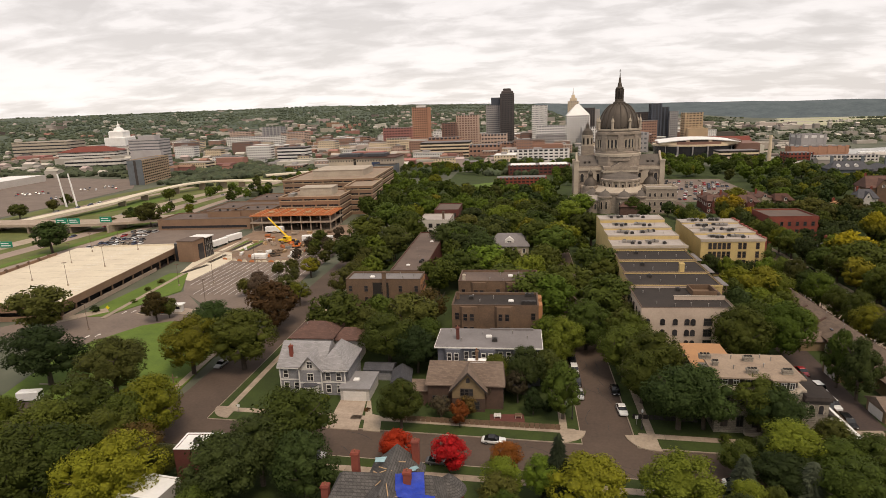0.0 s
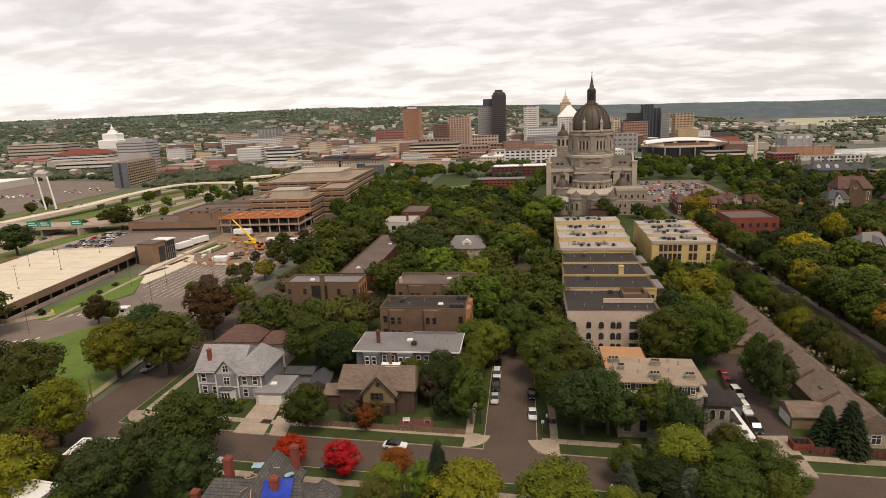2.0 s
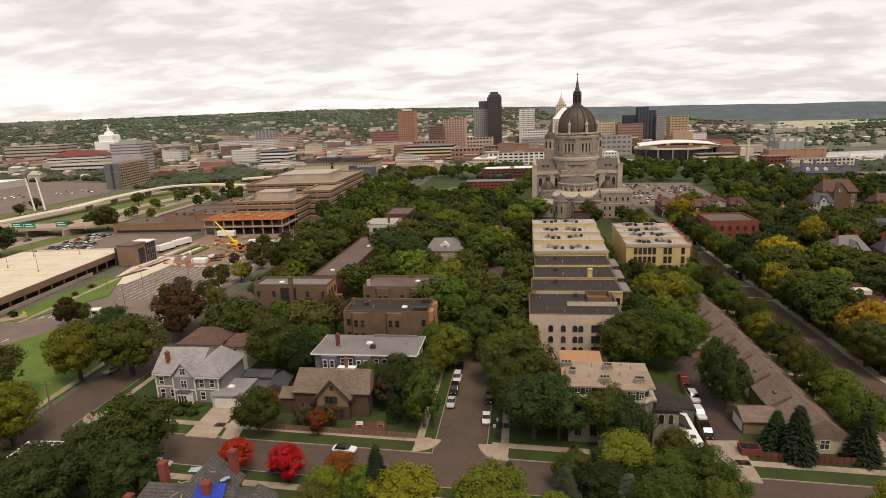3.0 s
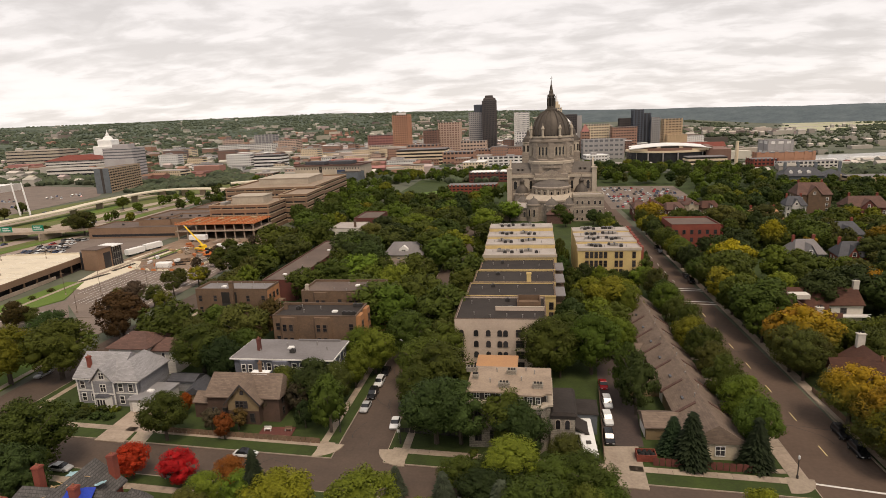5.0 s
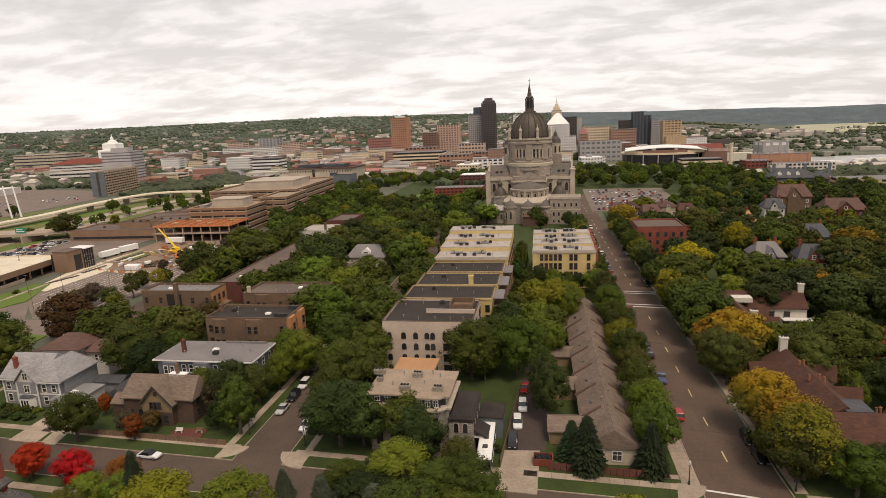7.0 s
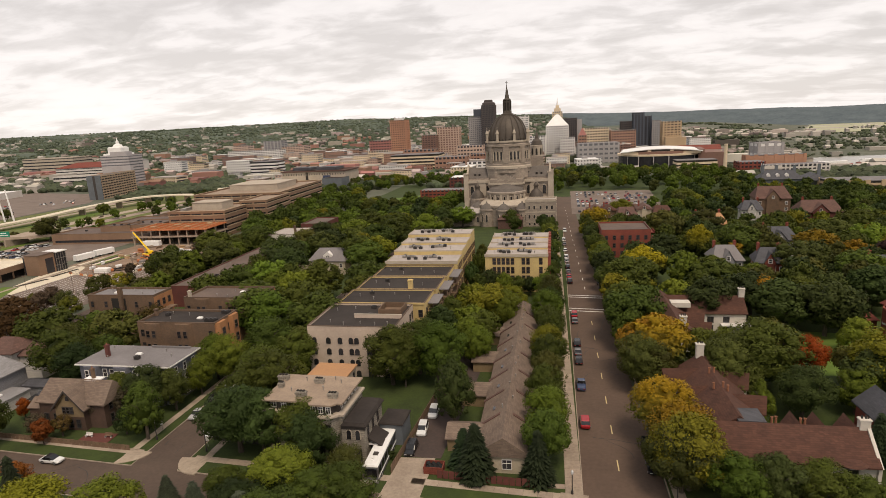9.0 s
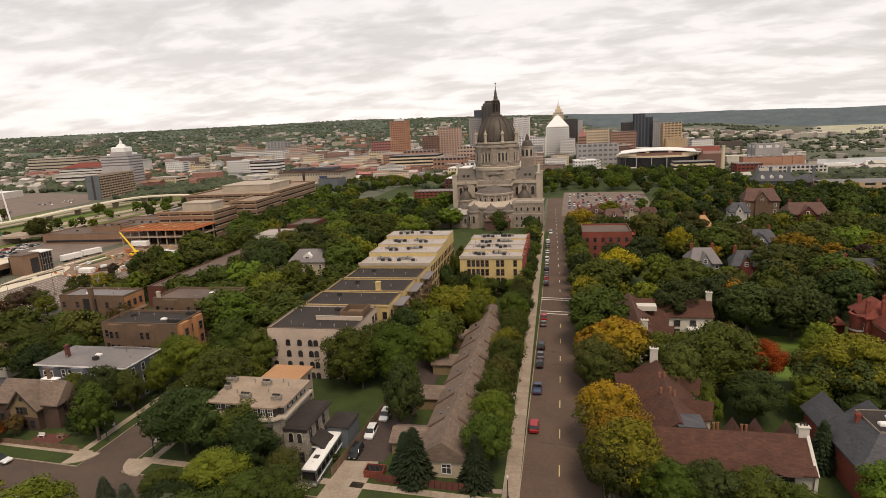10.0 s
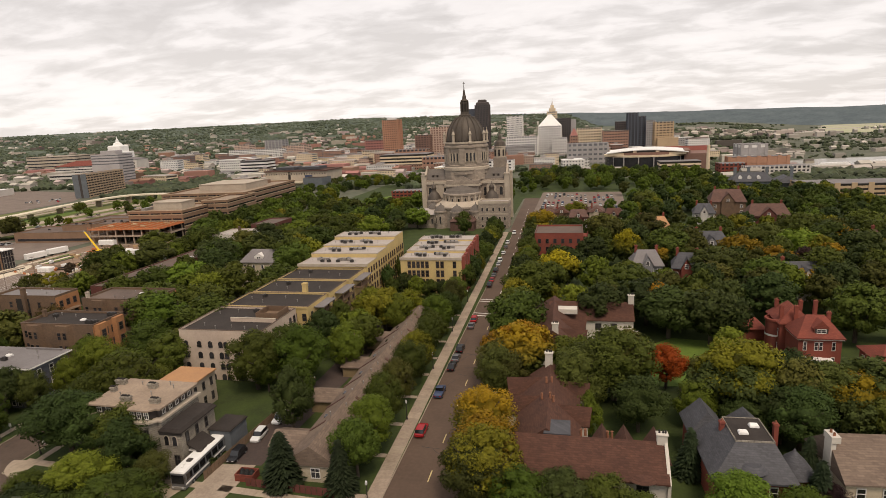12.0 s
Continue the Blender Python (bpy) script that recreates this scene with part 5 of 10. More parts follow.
# two long yellow blocks with stepped pale gravel roofs
def gravel_block(x0, x1, y0, steps, step, h0, climb, label, redend, south):
    b = thing("apartment_building", label, "apartment building", x0, y0, 0, 0, "long yellow apartment blocks")
    w = x1 - x0
    random.seed(int(x0))
    for i in range(steps):
        ya, yb, hh = i * step, (i + 1) * step, h0 + climb * i + (0.0, 0.35, 0.1, 0.3)[i % 4]
        part("wall", Shape().box(0, w, ya, yb, -0.3, hh), M["brick_yellow"], b)
        part("roof", Shape().box(0.25, w - 0.25, ya + 0.35, yb - 0.02, hh, hh + 0.1), M["roof_gravel"], b)
        part("parapet", Shape().box(0, w, ya, ya + 0.3, hh, hh + 0.45).box(0, 0.22, ya + 0.3, yb, hh, hh + 0.3).box(w - 0.22, w, ya + 0.3, yb, hh, hh + 0.3), M["stone_pale"], b)
        for k in range(9):
            vent(b, 3 + k * (w - 6) / 9 + random.uniform(-0.5, 0.5), ya + step * random.choice((0.35, 0.5, 0.68)), hh + 0.1, "ac" if k % 4 else "pipe")
        for k in range(2):
            s = Shape()
            for q in range(3):
                s.box(q * 1.6, q * 1.6 + 1.3, 0, 0.9, 0.25, 0.95).box(q * 1.6 + 0.1, q * 1.6 + 0.2, 0.1, 0.2, 0, 0.25)
            part("condenser_bank", s, M["metal"], b, at=pose(3.5 + k * 8 + random.uniform(0, 1), ya + step * 0.55, hh + 0.1))
        for z in (10.6, 7.4, 4.2, 1.0):
            window_rows(b, "e", ya + 1.6, yb - 1.6, 3 if step < 10 else 4, (z,), w, 1.0, 2.0, "sash", "trim_brown")
        if redend:
            for k in (ya + 2.2, ya + 6.6):
                part("bay", Shape().prism([(w, k - 1.8), (w + 1.0, k - 1.1), (w + 1.0, k + 1.1), (w, k + 1.8)], 0, hh + 0.6), M["brick_red"], b, "red brick bay with a stepped head")
    for z in (10.2, 7.0, 3.9, 0.9):
        for u in south:
            window(b, "s", u, z, 0, 0.95, 2.1, "sash", "trim_brown")
    part("cornice", Shape().box(-0.2, w + 0.2, -0.25, 0, h0 - 0.5, h0 + 0.5), M["stone_pale"], b)
    return b


gravel_block(30.3, 55.2, 198.8, 4, 11.0, 14.0, 0.95, "long yellow painted brick block with stepped pale gravel roofs", False, ())
gravel_block(63.2, 85.0, 211.0, 4, 8.8, 13.4, 0.3, "long yellow painted brick block with red brick street bays", True, (3.2, 4.8, 6.4, 8.0, 9.6, 13.4, 15.0, 19.4))

# stone mansion with a flat tan roof, white attic windows
mn = thing("mansion", "grey limestone mansion with tan flat roof and white attic windows", "mansion", 34.9, 103.0, 0, -1)
mn.scale = (0.97, 0.78, 1.05)
part("wall", Shape().box(0, 15.5, 0, 13.5, 0, 9.0), M["stone_grey"], mn)
part("tower_bay", Shape().prism([(9.2, 0), (9.8, -1.6), (13.6, -1.6), (14.6, 0)], 0, 9.0), M["stone_grey"], mn)
part("attic", Shape().box(0.8, 14.7, 0.8, 12.7, 9.0, 10.8).prism([(9.6, 1), (10.0, -0.9), (13.4, -0.9), (14.2, 1)], 9.0, 10.8), M["trim_dark"], mn, "dark boarded attic storey")
part("cornice", Shape().rim(-0.5, 16.0, -0.5, 14.0, 8.75, 9.1, 1.4).prism([(8.8, -0.5), (9.5, -2.1), (13.9, -2.1), (15.1, -0.5)], 8.75, 9.1), M["stone_pale"], mn)
part("belt", Shape().box(-0.1, 9.2, -0.12, 0, 4.6, 5.0).box(15.5, 15.6, 0, 13.5, 4.6, 5.0), M["stone_pale"], mn)
part("roof", Shape().prism([(-0.3, -0.3), (9.2, -0.3), (9.6, -1.5), (13.8, -1.5), (14.8, -0.3), (15.8, -0.3), (15.8, 13.8), (-0.3, 13.8)], 10.8, 11.1), M["roof_tan"], mn)
for u, v, ww in ((1.0, 6.5, 1.0), (6.8, 2.4, 2.0), (13.2, 2.4, 1.8), (8.0, 9.6, 1.8), (-0.1, 10.6, 2.2)):
    c = part("chimney", Shape().box(-ww / 2, ww / 2, -0.55, 0.55, 0, 0.95).box(-ww / 2 - 0.12, ww / 2 + 0.12, -0.67, 0.67, 0.6, 0.78), M["stone_grey"], mn, "squat stone chimney", at=pose(u, v, 11.1))
    for k in range(3):
        part("flue", Shape().box(-0.2, 0.2, -0.3, 0.3, 0.95, 1.15), M["void"], c, at=pose((k - 1) * ww * 0.3, 0, 0))
for u, v in ((4, 4.5), (10, 6), (5, 10.5), (12.5, 10), (10.8, 11.5)):
    vent(mn, u, v, 11.1)
for u in (10.2, 11.7, 13.2):
    window(mn, "s", u, 9.4, -0.9, 0.8, 1.1, "cross"); window(mn, "s", u, 5.6, -1.6, 0.8, 1.9, "cross", "trim_dark"); window(mn, "s", u, 1.4, -1.6, 0.8, 1.9, "cross", "trim_dark")
window_rows(mn, "s", 1.6, 7.8, 4, (9.5,), 0.8, 0.9, 1.0, "cross")
window_rows(mn, "s", 1.8, 7.6, 3, (5.8, 1.5), 0, 1.1, 2.0, "cross", "trim_dark")
window_rows(mn, "e", 2.5, 11.5, 5, (9.4,), 14.7, 0.9, 1.1, "cross"); window_rows(mn, "w", 2.5, 11.5, 4, (9.4,), 0.8, 0.9, 1.1, "cross")
window_rows(mn, "e", 2.5, 11.5, 3, (1.5,), 15.5, 1.0, 1.9, "cross", "trim_dark"); window_rows(mn, "w", 2.0, 11.5, 3, (5.8, 1.5), 0, 1.0, 1.9, "cross", "trim_dark")
# side wing, black roof
part("wing", Shape().box(15.5, 20.0, -1.0, 11.5, 0, 7.3), M["stone_grey"], mn)
part("wing_roof", Shape().cut_box(15.5, 20.4, -1.4, 12.0, 7.3, 8.0, 0.5), M["roof_tar"], mn, "black wing roof")
part("wing_parapet", Shape().box(15.4, 20.1, -1.1, -0.6, 6.7, 7.35), M["trim_dark"], mn)
for u in (16.9, 18.6):
    window(mn, "s", u, 4.9, -1.0, 0.85, 1.7, "arch", "stone_pale")
window(mn, "s", 18.6, 1.2, -1.0, 1.0, 1.8, "cross", "trim_dark")
window_rows(mn, "e", 1.0, 8.0, 3, (5.0,), 20.0, 0.9, 1.7, "sash", "trim_dark")
pb = part("porch", Shape().box(20.0, 22.2, 0.8, 5.8, 3.2, 3.5), M["trim"], mn, "white side porch under a dark roof")
part("porch_roof", Shape().add([(20.0, 0.4, 4.8), (22.6, 0.4, 3.5), (22.6, 6.2, 3.5), (20.0, 6.2, 4.8), (20.0, 0.4, 4.5), (22.6, 0.4, 3.3), (22.6, 6.2, 3.3), (20.0, 6.2, 4.5)], [(0, 1, 2, 3), (7, 6, 5, 4), (0, 4, 5, 1), (1, 5, 6, 2), (2, 6, 7, 3), (3, 7, 4, 0)]), M["roof_tar"], pb)
for v in (1.0, 3.3, 5.6):
    part("column", Shape().lathe([(0.14, 0), (0.11, 3.2)], 8, 22.0, v), M["trim"], pb)
part("rear_wing", Shape().box(-0.4, 8.2, 13.5, 33.0, 0, 6.9), M["stone_pale"], mn, "plain rendered rear wing")
part("rear_roof", Shape().box(-0.8, 8.6, 13.5, 33.4, 6.9, 7.2), M["roof_rust"], mn, "rust tan rear roof")
window_rows(mn, "e", 17, 31, 5, (4.4, 1.2), 8.2, 0.9, 1.5, "sash", "trim_dark")
part("front_steps", Shape().box(5.5, 8.5, -1.2, 0, 0, 0.7).box(5.5, 8.5, -2.0, -1.2, 0, 0.4), M["stone_pale"], mn)
shed = thing("shed", "slate-grey shed with a low black roof beside the coach", "shed", 54.6, 109.2, 0, -2)
part("wall", Shape().box(0, 4.4, 0, 5.4, 0, 4.3), M["siding_slate"], shed)
part("roof", Shape().cut_box(-0.25, 4.65, -0.25, 5.65, 4.3, 4.65, 0.2), M["roof_tar"], shed)
part("door", Shape().box(1.2, 3.2, -0.08, 0, 0, 2.4), M["siding_slate"], shed)

# long row of garages and coach houses under one taupe roof, with dormers
row = thing("garage_row", "long low terrace under one taupe shingle roof", "terrace", 78.6, 102.3, 0, 0.4)
L = 77.0
part("wall", Shape().box(-4.6, 4.6, 0, L, 0, 3.4), M["siding_tan"], row)
part("roof", Shape().gable(-4.6, 4.6, 0, L, 3.4, 3.4, "y", 0.5, 0.22), M["roof_taupe"], row)
part("gable_wall", pediment(Shape().box(-4.6, 4.6, -0.06, 0, 0, 3.4), -4.6, 4.6, -0.06, 0.1, 3.4, 3.2), M["stucco_cream"], row, "cream gable end")
window(row, "s", 0.6, 1.0, -0.06, 1.5, 1.7, "cross")
for i in range(7):
    v = 9 + i * 9.8
    for sx in (-1, 1):
        dmr = part("dormer", Shape().add([(sx * 1.2, v, 6.4), (sx * 5.4, v - 0.1, 3.62), (sx * 5.4, v + 0.7, 3.62), (sx * 1.2, v + 0.7, 6.4), (sx * 1.2, v, 5.4), (sx * 5.4, v - 0.1, 3.2), (sx * 5.4, v + 0.7, 3.2), (sx * 1.2, v + 0.9, 5.4)],
             [(0, 1, 2, 3), (7, 6, 5, 4), (0, 4, 5, 1), (1, 5, 6, 2), (2, 6, 7, 3), (3, 7, 4, 0)]), M["roof_brown"], row, "party wall capped with shingles")
    part("skylight", Shape().box(-2.9, -2.2, v + 3.4, v + 4.6, 5.15, 5.4), M["glass"], row)
    vent(row, -0.9 + (i % 3) * 0.7, v + 2.2, 6.5); vent(row, 0.8, v + 6.0, 6.4)
    part("garage_door", Shape().box(-4.66, -4.6, v + 1.6, v + 4.4, 0, 2.2), M["trim"], row)
    window(row, "e", v + 3.0, 1.0, 4.6, 1.2, 1.5, "cross"); window(row, "e", v + 6.2, 1.0, 4.6, 1.0, 1.5, "sash")
for i in range(5):
    gx = thing("garage", "low garage with a taupe shingle roof beside the lane", "garage", 67.8 + 0.02 * i, 108 + i * 17.5, 0, 1.2, "lane garages")
    part("wall", Shape().box(0, 7.4, 0, 6.0, 0, 2.6), M["siding_tan"], gx)
    part("roof", Shape().gable(0, 7.4, 0, 6.0, 2.6, 1.5, "x", 0.4, 0.2), M["roof_taupe"], gx)
    part("garage_door", Shape().box(-0.08, 0, 0.8, 5.2, 0, 2.1), M["trim"], gx)

# house under repair at the near edge: torn slate roof, tarpaulins, tall brick chimneys
rp = thing("house", "old brick house with torn slate roof and blue tarpaulins", "house", -26, 65.5, 0)
part("wall", Shape().box(-3.5, 12.5, 0.5, 10, 0, 6.6).box(1.2, 8.6, 10, 12.2, 0, 6.6), M["brick_red"], rp)
part("roof", Shape().gable(1.0, 8.8, -1, 12.4, 6.6, 4.2, "y", 0.4, 0.25, hip=0.8), M["roof_patch"], rp)
part("side_roof", Shape().gable(-3.8, 13.0, 1.5, 9.5, 6.55, 3.4, "x", 0.4, 0.25, hip=2.2), M["roof_patch"], rp)
part("turret", Shape().lathe([(2.2, 0), (2.2, 6.0)], 14, 13.4, 8.4), M["brick_red"], rp)
part("turret_roof", Shape().lathe([(2.7, 5.9), (2.4, 6.3), (1.2, 7.6), (0.3, 8.4), (0.0, 8.8)], 14, 13.4, 8.4), M["roof_patch"], rp, "grey bell-shaped turret roof")
part("north_gable", pediment(Shape(), 1.2, 8.6, 12.2, 12.5, 6.6, 3.8), M["siding_brown"], rp)
for u, v, z1 in ((-0.5, 7.0, 12.6), (7.8, 12.0, 11.8), (8.0, 4.0, 11.8), (-4.4, 3.9, 9.0)):
    chimney(rp, u, v, 5.5, z1, 1.1, 1.0, "brick_red", 1, "tall corbelled red brick chimney")
def tarp(name, cx, cy, z, w, d, material, label, tilt=0, turn=0):
    s, n = Shape(), 9
    for i in range(n):
        for j in range(n):
            x, y = w * (i / (n - 1) - 0.5), d * (j / (n - 1) - 0.5)
            s.v.append((x, y, 0.25 * noise.noise((x * 1.3 + cx, y * 1.3 + cy, 0.4)) + 0.1 * noise.noise((x * 4, y * 4, 2))))
    for i in range(n - 1):
        for j in range(n - 1):
            k = i * n + j
            s.f.append((k, k + n, k + n + 1, k + 1))
    k0 = len(s.v)
    s.v += [(x, y, z0 - 0.03) for x, y, z0 in s.v]
    s.f += [tuple(i + k0 for i in q)[::-1] for q in s.f]
    return part(name, s, M[material], rp, label, at=pose(cx, cy, z, tilt, 0, turn), smooth=True)


tarp("tarpaulin", 8.4, 3.6, 9.9, 4.2, 3.6, "tarp_blue", "crumpled blue tarpaulin", 24, 10)
tarp("tarpaulin", 9.6, 1.2, 8.8, 5.2, 2.5, "tarp_blue", "crumpled blue tarpaulin", 30, -8)
tarp("underlay", 3.2, 9.8, 9.6, 2.8, 1.3, "tarp_teal", "pale blue roof underlay", 0, 8)
tarp("underlay", 8.0, 8.8, 8.9, 1.4, 1.6, "tarp_teal", "pale blue roof underlay", -20, 30)
for k in range(12):
    random.seed(60 + k)
    u, v = random.uniform(1.5, 7.5), random.uniform(0.5, 9)
    part("batten", Shape().box(-1.1, 1.1, -0.06, 0.06, 0, 0.07), M["wood_pale"], rp, at=pose(u, v, 11.2 - abs(u - 4.9) * 1.0, 0, random.uniform(-25, 25), random.uniform(0, 180)))
# the flat white roof among the trees
b, w, d = flat_block("house", "low brick house with a bright white flat roof", -61.4, -54.6, 80.0, 85.2, 6.4, "brick_dark", "roof_white", 0.15, 4, category="house")
vent(b, 3.4, 2.2, 6.45, "ac")
b, w, d = flat_block("house", "low house with a white flat roof under trees", -64, -56.5, 68.5, 74, 6.0, "siding_white", "roof_white", 0.15, -8, category="house")

# ---- the domed cathedral ----
ca = thing("cathedral", "great grey granite cathedral with a dark copper dome and lantern", "cathedral", 59.5, 375, 0, -1.5)
ca.scale = (0.9, 0.9, 0.94)
ST, PALE, COP, SLT = M["stone_church"], M["stone_pale"], M["copper_dark"], M["slate_church"]


def arched(parent, x, y, z, turn, w, h, deep=0.25):
    """A round-headed window sunk behind a moulded surround."""
    part("window", far_window_mesh(w, h, "arch", "stone_pale"), None, parent, at=pose(x, y, z, 0, 0, turn) @ Matrix.Diagonal((1, 3.0, 1, 1)))


# four arms
part("transept", Shape().box(-28.5, 28.5, -8.5, 8.5, -1, 27.5), ST, ca)
part("nave", Shape().box(-11, 11, 8.5, 46, -1, 27.5), ST, ca)
part("choir", Shape().box(-11, 11, -18, -8.5, -1, 27.5), ST, ca)
part("transept_roof", Shape().gable(-28.0, 28.0, -8.0, 8.0, 27.5, 6.2, "x", 0.0, 0.3), SLT, ca)
part("nave_roof", Shape().gable(-10.5, 10.5, 8, 45.5, 27.5, 6.2, "y", 0.0, 0.3), SLT, ca)
part("choir_roof", Shape().gable(-10.8, 10.8, -18.2, -8, 25.0, 5.2, "y", 0.2, 0.3), SLT, ca)
part("choir_gable", pediment(Shape(), -10.8, 10.8, -18.6, -18.0, 25.3, 5.4), ST, ca)
for sx in (-1, 1):
    g = part("transept_gable", Shape().add([(sx * 28.6, -9.2, 27.0), (sx * 28.6, 9.2, 27.0), (sx * 28.6, 0, 36.2), (sx * 27.4, -9.2, 27.0), (sx * 27.4, 9.2, 27.0), (sx * 27.4, 0, 36.2)], [(0, 1, 2), (5, 4, 3), (0, 3, 4, 1), (1, 4, 5, 2), (2, 5, 3, 0)]), PALE, ca)
    for v in (-8.2, 8.2):
        part("buttress", Shape().box(sx * 28.5 - 1.6, sx * 28.5 + 1.6, v - 1.5, v + 1.5, -1, 30.2).prism([(sx * 28.5 - 1.9, v - 1.8), (sx * 28.5 + 1.9, v - 1.8), (sx * 28.5 + 1.9, v + 1.8), (sx * 28.5 - 1.9, v + 1.8)], 30.2, 31.0), PALE, ca)
part("cornice", Shape().box(-29.2, 29.2, -9.4, -8.5, 24.6, 26.4).box(-11.8, 11.8, -19.0, -18.0, 24.0, 25.2).box(-11.8, -11, -18, -8.5, 24.0, 25.2).box(11, 11.8, -18, -8.5, 24.0, 25.2), PALE, ca)
for u in (-22.5, -19.5, 19.5, 22.5):
    dm = part("dormer", Shape().box(u - 0.9, u + 0.9, -6.4, -4.0, 29.0, 30.6), SLT, ca)
    part("louvre", Shape().arch(1.1, 1.3, -6.5, -6.4, u, 29.1), M["void"], dm)
# drum and dome
part("square_base", Shape().prism([(-13.5, -8), (-8, -13.5), (8, -13.5), (13.5, -8), (13.5, 8), (8, 13.5), (-8, 13.5), (-13.5, 8)], 27.5, 34.5), ST, ca)
part("drum", Shape().lathe([(15.0, 31.0), (15.0, 36.6), (14.4, 37.0), (14.4, 47.2), (15.2, 47.6), (15.2, 48.8), (14.2, 49.2), (14.2, 50.4)], 48), ST, ca)
part("drum_base", Shape().lathe([(15.6, 33.6), (15.6, 35.2), (15.0, 35.6)], 48), PALE, ca)
for i in range(8):
    for k in (-1, 0, 1):
        a = i * 45.0 + 22.5 + k * 9.6
        arched(ca, 14.4 * math.cos(radians(a)), 14.4 * math.sin(radians(a)), 39.4, a + 90, 1.25, 5.2)
    for k in (-1.5, -0.5, 0.5, 1.5):
        a = i * 45.0 + 22.5 + k * 9.6
        part("column", Shape().lathe([(0.42, 38.6), (0.34, 39.2), (0.3, 44.0), (0.48, 44.6)], 8), PALE, ca, at=pose(14.7 * math.cos(radians(a)), 14.7 * math.sin(radians(a)), 0))
    a = i * 45.0
    part("pilaster", Shape().box(-1.9, 1.9, -0.6, 0.3, 36.8, 47.4).box(-1.1, 1.1, -0.9, -0.6, 37.5, 46.4), ST, ca, at=pose(14.4 * math.cos(radians(a)), 14.4 * math.sin(radians(a)), 0, 0, 0, a + 90))
dome = [(13.9, 50.0)] + [(13.1 * math.cos(radians(t)) ** 0.9, 50.4 + 17.2 * math.sin(radians(t))) for t in range(0, 80, 6)] + [(3.0, 67.6)]
part("dome", Shape().lathe(dome, 64), COP, ca, "dark weathered copper dome", smooth=True)
for i in range(16):
    a = radians(i * 22.5)
    s = Shape()
    pts = [((13.25 * math.cos(radians(t)) ** 0.9), 50.6 + 17.3 * math.sin(radians(t))) for t in range(0, 80, 8)]
    for (r0, z0), (r1, z1) in zip(pts, pts[1:]):
        s.tube((r0 * math.cos(a), r0 * math.sin(a), z0), (r1 * math.cos(a), r1 * math.sin(a), z1), 0.32, 0.3, 5)
    part("rib", s, COP, ca)
part("gallery", Shape().lathe([(14.6, 50.2), (14.6, 51.3), (14.3, 51.3), (14.3, 50.2)], 48), PALE, ca)
for i in range(40):
    a = i * 9.0
    part("niche", Shape().arch(0.9, 1.9, -0.1, 0.1), M["void"], ca, at=pose(13.75 * math.cos(radians(a)), 13.75 * math.sin(radians(a)), 50.4, 0, 0, a + 90))
for i in range(8):
    a = radians(i * 45 + 22.5)
    t = part("turret", Shape().lathe([(1.25, 50.2), (1.25, 51.4), (0.85, 51.6), (0.85, 55.6), (1.2, 55.9), (1.0, 56.5), (0.5, 57.8), (0.15, 58.2), (0.12, 59.8), (0, 60.0)], 10, 14.6 * math.cos(a), 14.6 * math.sin(a)), PALE, ca, "small stone pinnacle")
lan = part("lantern", Shape().lathe([(4.2, 66.8), (4.2, 68.0), (3.0, 68.4), (2.9, 69.6), (2.3, 69.8), (2.1, 76.2), (2.6, 76.6), (2.5, 77.2), (1.5, 77.8), (1.3, 79.6), (1.0, 80.2), (0.75, 82.6), (0.35, 84.0), (0.2, 86.2)], 16), COP, ca, "dark copper lantern")
for i in range(8):
    a = radians(i * 45)
    part("column", Shape().tube((2.6 * math.cos(a), 2.6 * math.sin(a), 69.6), (2.6 * math.cos(a), 2.6 * math.sin(a), 76.4), 0.28, n=6), COP, lan)
    part("opening", Shape().arch(1.0, 5.0, -0.12, 0.1), M["void"], lan, at=pose(2.25 * math.cos(a + 0.39), 2.25 * math.sin(a + 0.39), 70.2, 0, 0, math.degrees(a + 0.39) + 90))
part("cross", Shape().box(-0.14, 0.14, -0.1, 0.1, 86.0, 88.6).box(-0.75, 0.75, -0.1, 0.1, 87.4, 87.7), COP, lan)
# the choir's apse and chapels, stepped and round
part("apse", Shape().lathe([(12.4, -1), (12.4, 18.8), (13.0, 19.2), (13.0, 20.2), (12.0, 20.6)], 32, 0, -18.0, 180, 360), ST, ca)
part("apse_roof", Shape().lathe([(12.2, 20.3), (10.5, 22.2), (0, 25.0)], 32, 0, -18.0, 180, 360), SLT, ca)
part("ambulatory", Shape().lathe([(19.0, -1), (19.0, 11.4), (19.6, 11.8), (19.6, 12.8), (18.6, 13.0)], 40, 0, -17.0, 180, 360), ST, ca)
part("ambulatory_roof", Shape().lathe([(18.8, 12.9), (12.2, 16.4)], 40, 0, -17.0, 180, 360), M["stone_pale"], ca)
part("side_aisle", Shape().box(-25, 25, -17.0, -8.5, -1, 15.0), ST, ca)
part("aisle_cornice", Shape().box(-25.5, 25.5, -17.6, -16.8, 14.4, 15.6), PALE, ca)
for i in range(9):
    a = 180 + 20 * (i + 0.5)
    x, y = 12.4 * math.cos(radians(a)), -18.0 + 12.4 * math.sin(radians(a))
    arched(ca, x, y, 14.2, a + 90, 1.3, 3.6)
    part("pilaster", Shape().box(-0.5, 0.5, -0.6, 0.2, 12.5, 19.0), PALE, ca, at=pose(12.5 * math.cos(radians(a - 10)), -18 + 12.5 * math.sin(radians(a - 10)), 0, 0, 0, a + 80))
